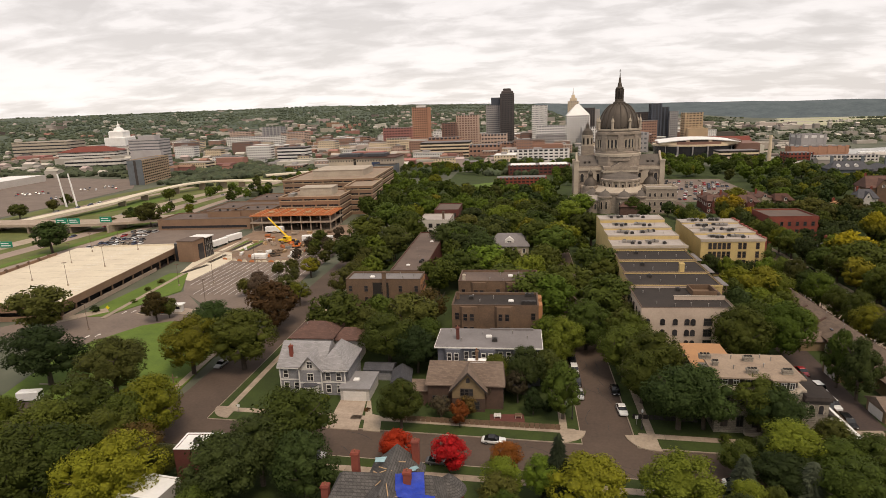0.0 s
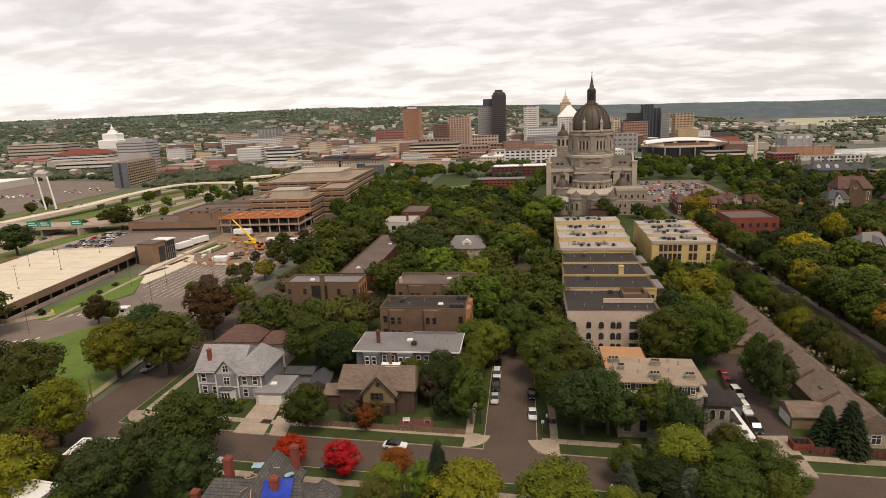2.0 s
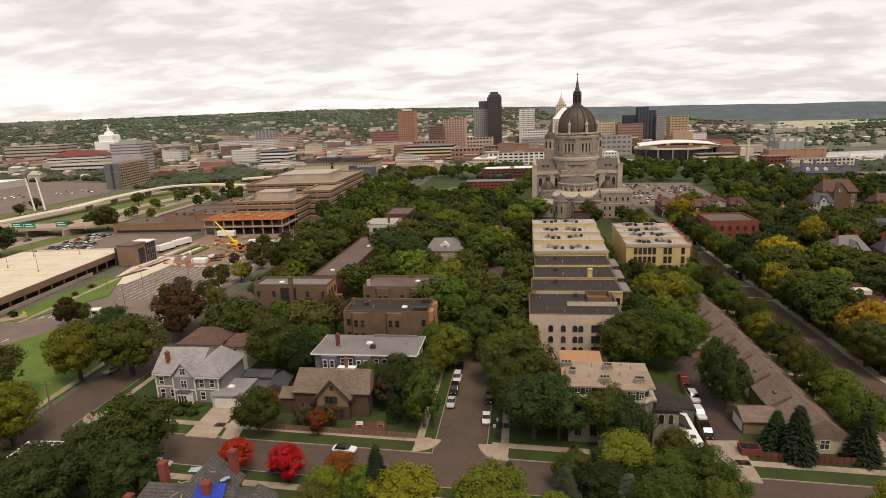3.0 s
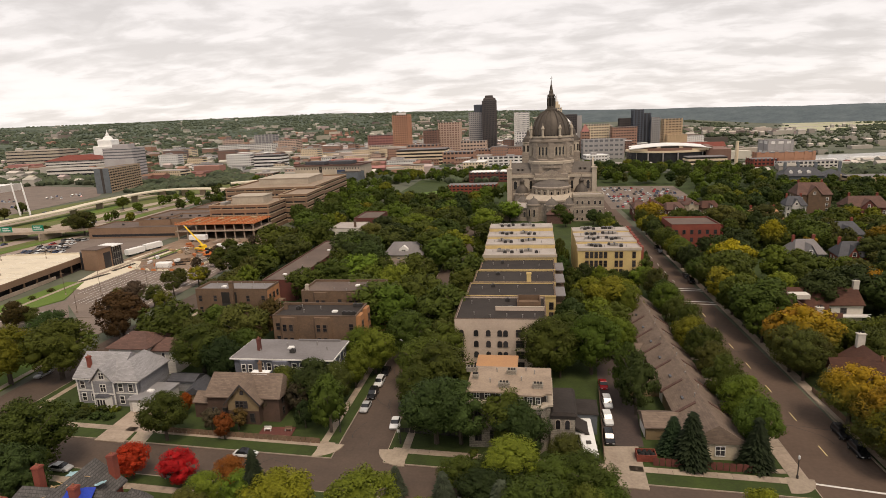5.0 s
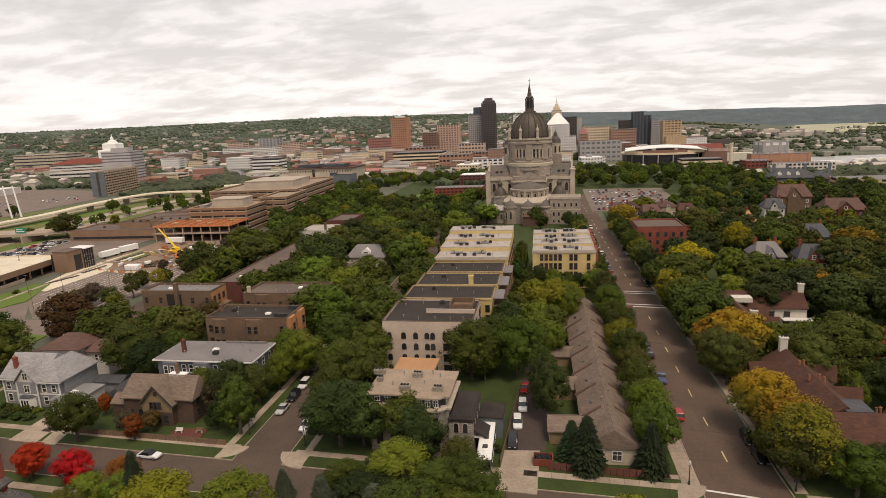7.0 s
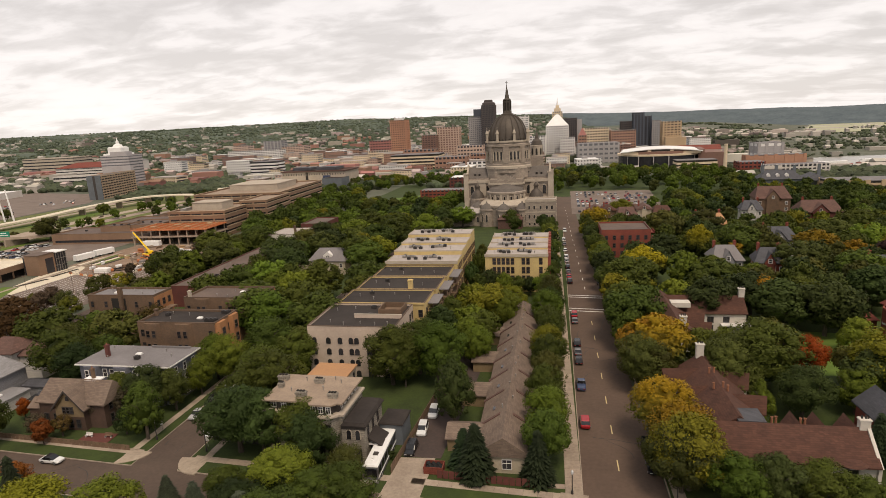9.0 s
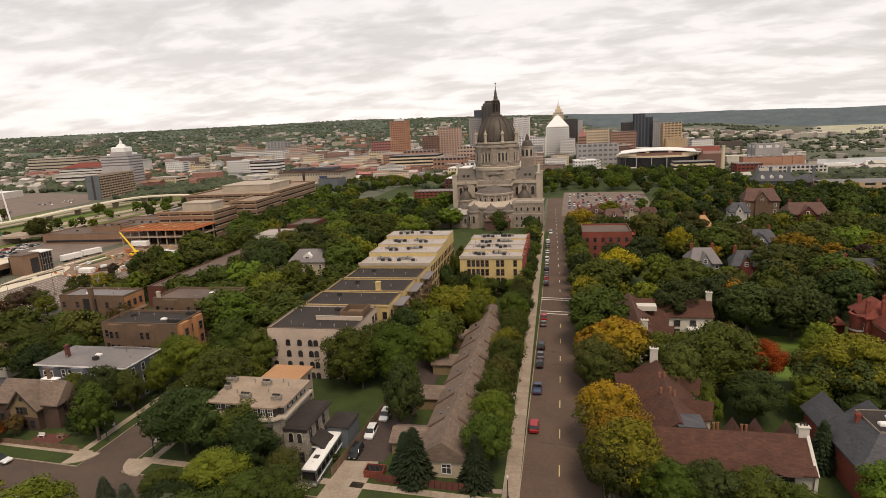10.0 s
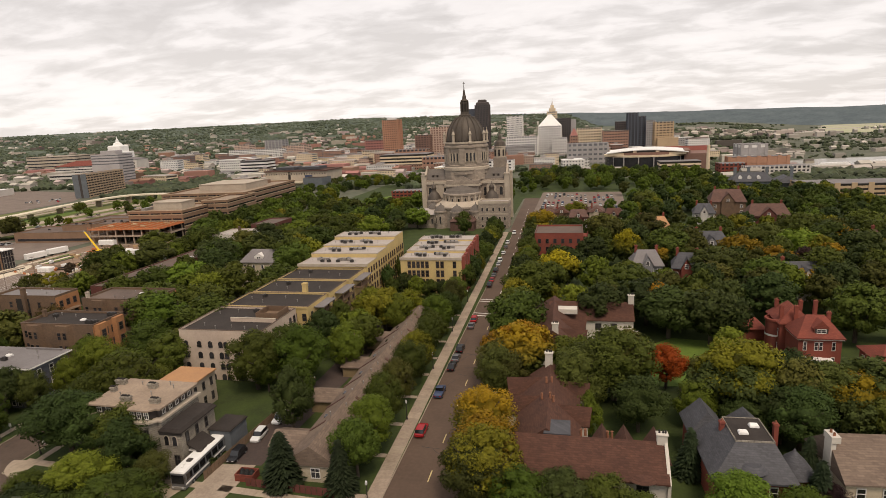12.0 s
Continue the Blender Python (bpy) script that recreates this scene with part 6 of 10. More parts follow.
for i in range(5):
    a = 180 + 36 * (i + 0.5)
    x, y = 19.4 * math.cos(radians(a)), -17.0 + 19.4 * math.sin(radians(a))
    ch = part("chapel", Shape().lathe([(4.3, -1), (4.3, 9.6), (4.8, 9.9), (4.8, 10.8), (4.2, 11.0)], 20, x, y), ST, ca, "round apsidal chapel")
    part("chapel_roof", Shape().lathe([(4.5, 10.8), (3.9, 11.8), (2.0, 13.6), (0.5, 14.4), (0.3, 15.4), (0, 15.6)], 20, x, y), SLT, ch, smooth=True)
    for k in (-40, 0, 40):
        arched(ch, x + 4.3 * math.cos(radians(a + k)), y + 4.3 * math.sin(radians(a + k)), 3.2, a + k + 90, 1.2, 4.6)
    part("pediment", pediment(Shape().box(-2.8, 2.8, -0.3, 0.2, 12.0, 13.6), -3.0, 3.0, -0.3, 0.2, 13.6, 1.7), PALE, ch, at=pose(x * 0.88, (y + 17) * 0.88 - 17, -1.5, 0, 0, a + 90))
for sx in (-1, 1):
    tw = part("stair_tower", Shape().lathe([(4.6, -1), (4.6, 14.5), (5.0, 14.8), (5.0, 15.8), (4.5, 16.0)], 24, sx * 19.5, -17.5), ST, ca, "round corner tower with a dark copper cap")
    part("cap", Shape().lathe([(4.7, 15.8), (4.4, 17.0), (3.4, 19.2), (2.0, 20.6), (1.7, 20.8), (1.5, 22.6), (1.8, 22.8), (1.5, 23.8), (0.6, 25.0), (0.2, 25.4), (0.12, 27.0), (0, 27.1)], 20, sx * 19.5, -17.5), COP, tw, smooth=True)
    for k in (-60, -20, 20, 60):
        arched(tw, sx * 19.5 + 4.6 * math.cos(radians(270 + k)), -17.5 + 4.6 * math.sin(radians(270 + k)), 6.0, 360 + k, 1.0, 4.4)
    for u in (14.0, 24.5):
        arched(ca, sx * u, -8.5, 17.0, 0, 2.2, 5.5)
    part("niche_arch", Shape().arch(6.2, 9.4, -9.1, -8.5, sx * 17.8, 15.8), PALE, ca)
# east front towers seen past the dome
for sx in (-1, 1):
    tw = part("tower", Shape().box(sx * 17 - 4.5, sx * 17 + 4.5, 38, 47, -1, 38), ST, ca)
    part("belfry", Shape().lathe([(4.2, 38), (4.2, 45), (4.6, 45.4), (4.0, 46)], 16, sx * 17, 42.5), PALE, tw)
    part("cap", Shape().lathe([(4.4, 45.8), (3.6, 48.6), (1.6, 50.4), (1.2, 53), (0.3, 54.5), (0.1, 57)], 16, sx * 17, 42.5), COP, tw)
    for k in range(8):
        part("opening", Shape().arch(1.4, 4.6, -0.1, 0.1), M["void"], tw, at=pose(sx * 17 + 4.25 * math.cos(radians(k * 45)), 42.5 + 4.25 * math.sin(radians(k * 45)), 39.0, 0, 0, k * 45 + 90))
# sacristy and residence beside the apse
b = thing("sacristy", "square two-storey granite annex with a flat pale roof", "annex", 71, 342, 0, -2)
part("wall", Shape().box(0, 17, 0, 11, 0, 14.5), M["stone_church"], b)
part("roof", Shape().box(0.6, 16.4, 0.6, 10.4, 14.5, 14.7), M["roof_gravel"], b)
part("balustrade", Shape().rim(-0.2, 17.2, -0.2, 11.2, 14.2, 15.6, 0.6), M["stone_pale"], b)
part("belt", Shape().box(-0.15, 17.15, -0.15, 0, 8.0, 8.6), M["stone_pale"], b)
for z in (9.8, 4.6, 0.8):
    for u in (2.2, 5.0, 8.5, 12.0, 14.8):
        window(b, "s", u, z, 0, 1.1, 2.2 if z > 2 else 1.4, "arch", "stone_pale")
    window_rows(b, "e", 2, 9, 3, (z,), 17, 1.1, 2.0, "sash", "stone_pale")
part("link", Shape().box(-15, -1.5, -7.5, 1.5, 0, 5.2).gable(-15, -1.5, -7.5, 1.5, 5.2, 3.0, "x", 0.5, 0.2, hip=3.5), M["roof_brown"], b, "low red-brown roofed link")
b = thing("church_hall", "low grey stone hall with a pale hipped roof", "annex", 28, 346, 0, -2)
part("wall", Shape().box(0, 26, 0, 14, 0, 7.6), M["stone_church"], b)
part("roof", Shape().gable(0, 26, 0, 14, 7.6, 2.8, "x", 0.6, 0.3, hip=7), M["roof_gravel"], b)
for u in (3, 7, 11, 15, 19, 23):
    window(b, "s", u, 2.4, 0, 1.3, 3.2, "arch", "stone_pale")

# ---- trees ----
def crown_arrays(seed, n_leaf, lumps, size, shape="round"):
    """A crown 10 m high over a 4.2 m radius: billows of small leaf sprays over a solid dark heart."""
    rng = np.random.default_rng(seed)
    lo, hi = {"round": (2.2, 10.0), "tall": (1.4, 10.0), "wide": (3.2, 9.6)}[shape]
    mid, half = (lo + hi) / 2, (hi - lo) / 2
    cs = []
    lean = rng.normal(size=2) * 0.35
    for i in range(lumps):
        zt = rng.uniform(-0.92, 0.97)
        th = 2 * np.pi * ((i * 0.618) % 1.0) + rng.normal() * 0.3
        wid = (1 - abs(zt) ** 2.3) ** 0.5 * (1.0 if shape != "tall" else 0.85 - 0.25 * zt)
        wid *= 0.6 + 0.5 * rng.random() ** 0.7
        rad = (0.62 + 0.72 * rng.random() ** 1.3) * (0.8 if shape == "tall" else 1.0)
        rr = max(0.0, 4.2 * wid - rad * 0.85)
        zc = mid + half * zt * 0.86
        cs.append((rr * np.cos(th) + lean[0] * zt, rr * np.sin(th) + lean[1] * zt, zc, rad))
    bm = bmesh.new()
    bmesh.ops.create_icosphere(bm, subdivisions=1, radius=1.0)
    iv = np.array([tuple(p.co) for p in bm.verts])
    fi = np.array([[p.index for p in q.verts] for q in bm.faces])
    bm.free()
    V, F, k = [], [], 0
    hearts = [(0, 0, mid, 2.2 if shape != "wide" else 1.0)] + [(x * 0.88, y * 0.88, z - 0.1, r * 0.88) for x, y, z, r in cs[::2]]
    for x, y, z, r in hearts:
        s = r * (0.75 + 0.4 * rng.random((len(iv), 1)))
        V.append(iv * s * np.array((1, 1, 0.85 if r < 2 else half / 3.2)) + np.array((x, y, z)))
        F.append(fi + k)
        k += len(iv)
    c = np.array(cs)
    pick = rng.choice(len(cs), size=n_leaf, p=c[:, 3] ** 2 / (c[:, 3] ** 2).sum())
    d = rng.normal(size=(n_leaf, 3))
    d /= np.linalg.norm(d, axis=1, keepdims=True)
    axis = c[pick, :3] - np.array((0, 0, mid - 1.0))
    axis /= np.linalg.norm(axis, axis=1, keepdims=True) + 1e-6
    flip = (d * axis).sum(1) < -0.25
    d[flip] *= -1
    p = c[pick, :3] + d * c[pick, 3:4] * (0.72 + 0.46 * rng.random((n_leaf, 1)))
    nrm = d + rng.normal(size=(n_leaf, 3)) * 0.5 + np.array((0, 0, 0.3))
    nrm /= np.linalg.norm(nrm, axis=1, keepdims=True)
    a = np.cross(nrm, rng.normal(size=(n_leaf, 3)))
    a /= np.linalg.norm(a, axis=1, keepdims=True)
    b = np.cross(nrm, a)
    s = size * (0.55 + 0.9 * rng.random((n_leaf, 1)))
    tri = np.stack((p - a * s * 0.8 - b * s * 0.5, p + a * s * 0.8 - b * s * 0.5, p + b * s * 1.1), axis=1).reshape(-1, 3)
    V.append(tri)
    F.append(np.arange(n_leaf * 3).reshape(-1, 3) + k)
    # sprays shade as the billow they clothe: each turned partly with it and partly its own way
    core = V[:-1]
    out = np.concatenate([w - w.mean(0) for w in core])
    soft_n = d + axis * 0.45 + nrm * 0.55 + rng.normal(size=(n_leaf, 3)) * 0.16
    N = np.concatenate((out, np.repeat(soft_n, 3, axis=0)))
    N /= np.linalg.norm(N, axis=1, keepdims=True) + 1e-6
    return np.concatenate(V), np.concatenate(F), N


def crown_mesh(name, *how):
    v, f, nn = crown_arrays(*how)
    me = bpy.data.meshes.new(name)
    me.from_pydata(v.tolist(), [], f.tolist())
    me.shade_smooth()
    me.normals_split_custom_set_from_vertices(nn.tolist())
    me.materials.append(M["leaf_green"])
    return me


def trunk_mesh(seed, top=6.0, spread=2.2, limbs=6, r=0.30):
    rng = random.Random(seed)
    s = Shape()
    p, a = Vector((0, 0, -0.8)), Vector((rng.uniform(-0.2, 0.2), rng.uniform(-0.2, 0.2), 3.0))
    s.tube(p, a, r * 1.15, r * 0.85, 7)
    s.tube(a, (a.x * 1.4, a.y * 1.4, top), r * 0.85, r * 0.4, 7)
    for i in range(limbs):
        t = rng.uniform(0.35, 0.95)
        o = a.lerp(Vector((a.x * 1.4, a.y * 1.4, top)), t - 0.3)
        an = 2 * math.pi * i / limbs + rng.uniform(-0.4, 0.4)
        e = o + Vector((math.cos(an) * spread * rng.uniform(0.7, 1.2), math.sin(an) * spread * rng.uniform(0.7, 1.2), rng.uniform(1.4, 2.8)))
        s.tube(o, e, r * 0.42, r * 0.2, 5)
        s.tube(e, e + Vector((math.cos(an + 0.6), math.sin(an + 0.6), 1.3)) * 0.9, r * 0.2, r * 0.08, 4)
        s.tube(e, e + Vector((math.cos(an - 0.7), math.sin(an - 0.7), 0.9)) * 0.9, r * 0.2, r * 0.08, 4)
    me = s.mesh("trunk")
    me.materials.append(M["bark"])
    return me


def spruce_mesh(seed, n_leaf=1500):
    """A conifer 10 m high, 2.6 m wide at its skirt, of drooping layered sprays."""
    rng = np.random.default_rng(seed)
    v, f = [], []
    s = Shape().lathe([(1.5, 0.6), (0.9, 4.5), (0.35, 8.2), (0.05, 9.8)], 9)
    v += s.v; f += s.f
    for _ in range(n_leaf):
        t = rng.random() ** 0.75
        z = 0.5 + 9.4 * (1 - t)
        lay = 0.75 + 0.25 * abs(math.sin(z * 4.2))
        r = (0.15 + 2.5 * t) * lay * (0.55 + 0.5 * rng.random())
        an = rng.random() * 2 * np.pi
        out = np.array((np.cos(an), np.sin(an), -0.35))
        p = np.array((r * np.cos(an), r * np.sin(an), z))
        side = np.array((-np.sin(an), np.cos(an), 0.0))
        L, W = 0.55 * (0.6 + 0.7 * rng.random()), 0.26
        k = len(v)
        v += [tuple(p - out * L * 0.4 + (0, 0, 0.1)), tuple(p + side * W), tuple(p + out * L), tuple(p - side * W)]
        f += [(k, k + 1, k + 2), (k, k + 2, k + 3)]
    me = bpy.data.meshes.new("crown")
    me.from_pydata(v, [], f)
    me.materials.append(M["leaf_spruce"])
    return me


CROWNS = {"round": [crown_mesh("crown", 11 + i, 7600, 90, 0.14) for i in range(6)],
          "tall": [crown_mesh("crown", 31 + i, 5600, 76, 0.15, "tall") for i in range(3)],
          "thin": [crown_mesh("crown", 41 + i, 2600, 50, 0.17, "wide") for i in range(2)],
          "bush": [crown_mesh("crown", 81 + i, 520, 22, 0.6) for i in range(3)],
          "mid": [crown_mesh("crown", 51 + i, 3400, 72, 0.25) for i in range(4)],
          "spruce": [spruce_mesh(61 + i) for i in range(2)]}
TRUNKS = [trunk_mesh(71 + i) for i in range(4)]
TRUNK_SPRUCE = Shape().tube((0, 0, -0.8), (0, 0, 9.0), 0.22, 0.04, 6).mesh("trunk")
TRUNK_SPRUCE.materials.append(M["bark"])
TREE_WORDS = {
    "green": "leafy green broadleaf tree", "dark": "large dark green broadleaf tree", "bright": "fresh green rounded tree", "olive": "dull olive green tree",
    "lime": "tree turning yellow-green", "yellow": "tree in bright yellow autumn leaf", "gold": "tree turning golden yellow from the top", "orange": "small tree in orange-brown autumn leaf",
    "red": "small round tree in crimson autumn leaf", "scarlet": "tree in scarlet autumn leaf", "brown": "tree turning rusty brown", "purple": "tree with dark purple leaves",
    "spruce": "dark green spruce", "bluespruce": "pale blue-grey spruce", "bare": "nearly leafless tree with grey twigs"}
tree_count = [0]


def plant(kind, x, y, hgt, r, shape="round", z=0.0):
    """A tree with its trunk's foot at (x, y)."""
    tree_count[0] += 1
    i = tree_count[0]
    cone = shape == "spruce"
    root = thing("spruce" if cone else "tree", TREE_WORDS[kind] + " beside the street" if i % 2 and not cone else TREE_WORDS[kind] + " on a lawn", "tree", x, y, z, (i * 137) % 360)
    root.scale = (r / 2.6, r / 2.6, hgt / 10) if cone else (r / 4.2, r / 4.2, hgt / 10)
    part("trunk", TRUNK_SPRUCE if cone else TRUNKS[i % 4], None, root)
    me = CROWNS[shape][i % len(CROWNS[shape])]
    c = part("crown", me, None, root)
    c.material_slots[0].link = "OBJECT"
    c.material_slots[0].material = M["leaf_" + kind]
    return root

# each tree where it stands
plant("olive", -145.4, 145.9, 15.2, 8.5, "mid")
plant("dark", -115.7, 114.1, 15.2, 8.4)
plant("olive", -92.9, 107.1, 15.0, 7.7)
plant("lime", -82.8, 122.0, 14.6, 7.5)
plant("green", -71.1, 125.4, 15.2, 8.5)
plant("green", -86.2, 89.3, 14.4, 7.3)
plant("green", -86.1, 80.9, 13.9, 6.9)
plant("green", -76.6, 89.3, 12.1, 5.7)
plant("lime", -73.7, 92.9, 13.2, 6.5)
plant("green", -80.8, 69.6, 14.9, 7.6)
plant("green", -76.8, 73.8, 13.7, 6.8)
plant("green", -76.2, 82.4, 12.4, 5.9)
plant("lime", -65.4, 72.8, 13.1, 6.4)
plant("brown", -69.6, 80.7, 10.7, 4.8, "thin")
plant("olive", -64.2, 80.6, 6.7, 3.2)
plant("lime", -69.9, 70.6, 11.6, 5.4)
plant("dark", -49.1, 73.4, 13.4, 6.6)
plant("dark", -45.8, 80.3, 12.9, 6.3)
plant("green", -42.7, 87.0, 14.5, 7.4)
plant("dark", -36.9, 77.3, 11.7, 5.5)
plant("olive", -86.0, 196.0, 7.5, 3.6, "thin")
plant("dark", -88.0, 141.5, 12.2, 6.8)
plant("olive", -83.5, 181.0, 9.0, 4.4, "thin")
plant("brown", -75.8, 154.5, 14.0, 7.6, "mid")
plant("lime", -75.2, 174.5, 8.8, 4.4, "thin")
plant("green", -51.1, 142.8, 15.2, 8.0, "mid")
plant("lime", -83.6, 208.6, 8.2, 4.0, "thin")
plant("olive", -59.7, 199.6, 10.5, 5.4, "thin")
plant("olive", -62.7, 183.1, 10.5, 5.2, "thin")
plant("green", -34.2, 129.0, 14.2, 7.2)
plant("olive", -30.9, 143.7, 13.8, 6.9, "mid")
plant("green", -41.4, 149.2, 11.7, 5.5, "mid")
plant("dark", -26.5, 125.5, 11.6, 5.4)
plant("olive", -42.0, 139.6, 11.6, 5.4)
plant("brown", -27.6, 155.7, 12.3, 5.9, "thin")
plant("dark", -1.2, 115.9, 11.4, 4.8)
plant("bright", 8.7, 133.4, 11.5, 5.3)
plant("green", 6.7, 105.9, 12.9, 4.7, "tall")
plant("dark", 0.8, 107.2, 6.3, 2.3, "tall")
plant("green", -25.5, 100.3, 10.4, 4.6)
plant("scarlet", -27.6, 110.6, 5.1, 1.5)
plant("orange", -13.9, 101.7, 5.7, 2.0)
plant("bare", -9.4, 111.6, 7.4, 3.2, "thin")
plant("bare", -8.7, 139.9, 7.5, 3.4, "thin")
plant("lime", 8.2, 77.4, 9.5, 5.8)
plant("bright", 21.6, 77.3, 10.5, 5.8)
plant("green", 21.9, 125.9, 12.1, 5.7)
plant("green", 27.6, 120.0, 14.0, 7.0)
plant("green", 23.6, 113.5, 11.5, 4.8)
plant("dark", 28.6, 103.6, 13.6, 7.0)
plant("dark", 33.3, 103.8, 12.3, 5.9)
plant("dark", 45.1, 99.5, 10.9, 5.2)
plant("dark", 39.5, 84.5, 7.2, 4.6)
plant("green", 46.6, 79.1, 10.4, 5.2)
plant("green", 55.0, 88.7, 8.3, 4.8)
plant("olive", 52.1, 96.0, 7.0, 3.3)
plant("lime", 14.5, 238.9, 15.2, 8.5, "mid")
plant("green", 11.9, 172.1, 15.2, 8.0, "mid")
plant("green", 22.1, 156.6, 15.2, 7.8, "mid")
plant("green", 6.7, 197.2, 14.9, 7.6, "mid")
plant("green", 25.0, 196.2, 15.2, 8.1, "mid")
plant("green", 27.3, 184.3, 13.5, 6.7, "mid")
plant("green", 30.2, 260.0, 15.2, 8.5, "mid")
plant("bright", 23.0, 296.9, 15.2, 8.5, "mid")
plant("green", 9.2, 283.1, 15.2, 8.5, "mid")
plant("green", -4.1, 268.3, 15.2, 8.5, "mid")
plant("dark", -23.6, 232.8, 15.2, 8.5, "mid")
plant("dark", -16.5, 221.1, 14.5, 7.4, "mid")
plant("green", -29.4, 186.1, 13.3, 6.5, "mid")
plant("green", -21.1, 193.7, 14.8, 7.5, "mid")
plant("green", -8.3, 184.6, 10.9, 4.9, "mid")
plant("green", 50.8, 236.7, 12.0, 5.7, "thin")
plant("olive", 26.6, 149.1, 11.0, 4.9, "thin")
plant("green", -5.3, 347.3, 12.5, 7.6, "mid")
plant("green", -21.9, 338.2, 12.5, 7.6, "mid")
plant("green", -36.2, 387.2, 12.5, 7.6, "mid")
plant("lime", -53.9, 347.6, 12.5, 7.6, "mid")
plant("green", -74.6, 406.2, 12.5, 7.6, "mid")
plant("green", -55.1, 271.0, 15.2, 8.5, "mid")
plant("olive", -55.3, 233.7, 15.2, 8.5, "mid")
plant("green", -74.0, 259.6, 15.2, 8.5, "mid")
plant("green", -70.0, 221.1, 15.0, 7.7, "mid")
plant("green", -72.1, 295.2, 15.2, 8.5, "mid")
plant("green", -83.0, 366.8, 12.5, 7.6, "mid")
plant("green", 4.4, 306.9, 15.2, 8.5, "mid")
plant("bright", 34.5, 343.3, 12.5, 7.6, "mid")
plant("green", 5.8, 242.8, 15.2, 8.3, "mid")
plant("dark", -25.0, 276.5, 15.2, 8.5, "mid")
plant("olive", -14.6, 251.3, 15.1, 7.8, "mid")
plant("dark", -32.2, 244.2, 15.2, 8.4, "mid")
plant("dark", 50.2, 350.6, 13.0, 7.6, "tall")
plant("green", 62.9, 339.1, 10.2, 5.3, "mid")
plant("lime", 124.1, 355.8, 12.5, 7.6, "mid")
plant("yellow", 111.1, 296.4, 11.2, 5.5, "mid")
plant("dark", 82.6, 233.6, 12.2, 5.8, "mid")
plant("brown", -116.7, 158.4, 9.5, 3.9, "mid")
plant("olive", -114.3, 161.5, 6.8, 2.8, "mid")
plant("green", -236.3, 1092.6, 12.5, 7.6, "mid")
plant("dark", -234.0, 251.5, 15.2, 8.5, "mid")
plant("olive", -357.1, 409.3, 9.2, 4.6, "mid")
plant("olive", -345.7, 381.7, 8.9, 4.4, "mid")
plant("olive", -343.9, 349.9, 10.9, 5.8, "mid")
plant("olive", -223.8, 316.3, 14.9, 7.6, "mid")
plant("olive", -241.8, 321.8, 6.7, 2.7, "mid")
plant("olive", -247.0, 313.4, 7.1, 3.1, "mid")
plant("green", -281.9, 428.0, 10.0, 5.2, "mid")
plant("bright", 60.6, 136.3, 14.6, 6.4)
plant("dark", 57.1, 157.2, 11.9, 4.8, "mid")
plant("green", 53.2, 133.7, 9.0, 3.4)
plant("bright", 64.9, 162.1, 11.0, 5.0, "mid")
plant("green", 108.4, 165.6, 15.2, 8.0, "mid")
plant("green", 108.9, 198.0, 15.2, 8.1, "mid")
plant("yellow", 118.2, 219.3, 14.5, 7.6, "mid")
plant("gold", 110.4, 143.7, 14.5, 7.4, "mid")
plant("olive", 106.6, 135.4, 11.9, 4.8)
plant("green", 141.0, 222.1, 10.0, 6.2, "mid")
plant("green", 42.8, 102.7, 11.7, 5.5)
plant("dark", 42.0, 90.2, 6.8, 4.6)
plant("green", 50.2, 88.9, 7.2, 4.6)
plant("green", 57.1, 86.4, 6.1, 4.1)
plant("bluespruce", 24.2, 88.0, 5.2, 1.9, "spruce")
plant("green", 15.2, 141.8, 12.8, 6.3)
plant("green", -5.1, 173.4, 14.2, 7.2, "mid")
plant("olive", 24.1, 141.9, 10.9, 4.8, "mid")
plant("green", 59.1, 165.1, 12.8, 4.6, "tall")
plant("dark", 67.6, 117.5, 14.2, 4.6, "tall")
plant("lime", 68.8, 173.1, 13.4, 6.2, "mid")
plant("bright", 65.6, 152.1, 10.4, 4.6, "mid")
plant("bright", 68.3, 146.0, 10.2, 4.2)
plant("green", 107.0, 174.9, 14.0, 5.6, "mid")
plant("lime", 108.3, 101.1, 12.6, 6.0)
plant("bright", 114.4, 97.2, 9.0, 4.6)
plant("gold", 107.0, 145.7, 12.7, 5.6, "mid")
plant("olive", 108.5, 137.4, 10.7, 4.8)
plant("green", 107.0, 180.1, 12.1, 5.6, "mid")
plant("yellow", 143.2, 251.0, 15.4, 5.8, "mid")
plant("gold", 181.2, 241.1, 15.2, 7.6, "mid")
plant("olive", 170.1, 222.7, 15.2, 8.5, "mid")
plant("green", 180.8, 205.4, 15.1, 7.8, "mid")
plant("purple", 199.0, 231.0, 12.6, 6.0, "mid")
plant("gold", 190.0, 232.0, 13.0, 6.4, "mid")
plant("bright", 204.1, 254.5, 15.2, 7.8, "mid")
plant("dark", 129.3, 179.7, 13.3, 6.6, "mid")
plant("dark", 147.1, 176.0, 14.0, 7.8, "mid")
plant("dark", 156.7, 172.2, 14.9, 7.7, "mid")
plant("green", 138.1, 206.5, 12.2, 7.4, "mid")
plant("olive", 166.5, 212.4, 12.2, 6.5, "mid")
plant("bright", 157.3, 157.7, 9.9, 4.3, "mid")
plant("olive", 167.1, 130.8, 12.9, 6.3)
plant("gold", 171.9, 129.0, 12.2, 5.8)
plant("green", 191.6, 176.7, 14.9, 7.6, "mid")
plant("green", 200.3, 220.2, 15.0, 7.7, "mid")
plant("bright", 144.6, 99.6, 8.8, 4.8)
plant("green", 126.4, 98.6, 7.4, 4.2)
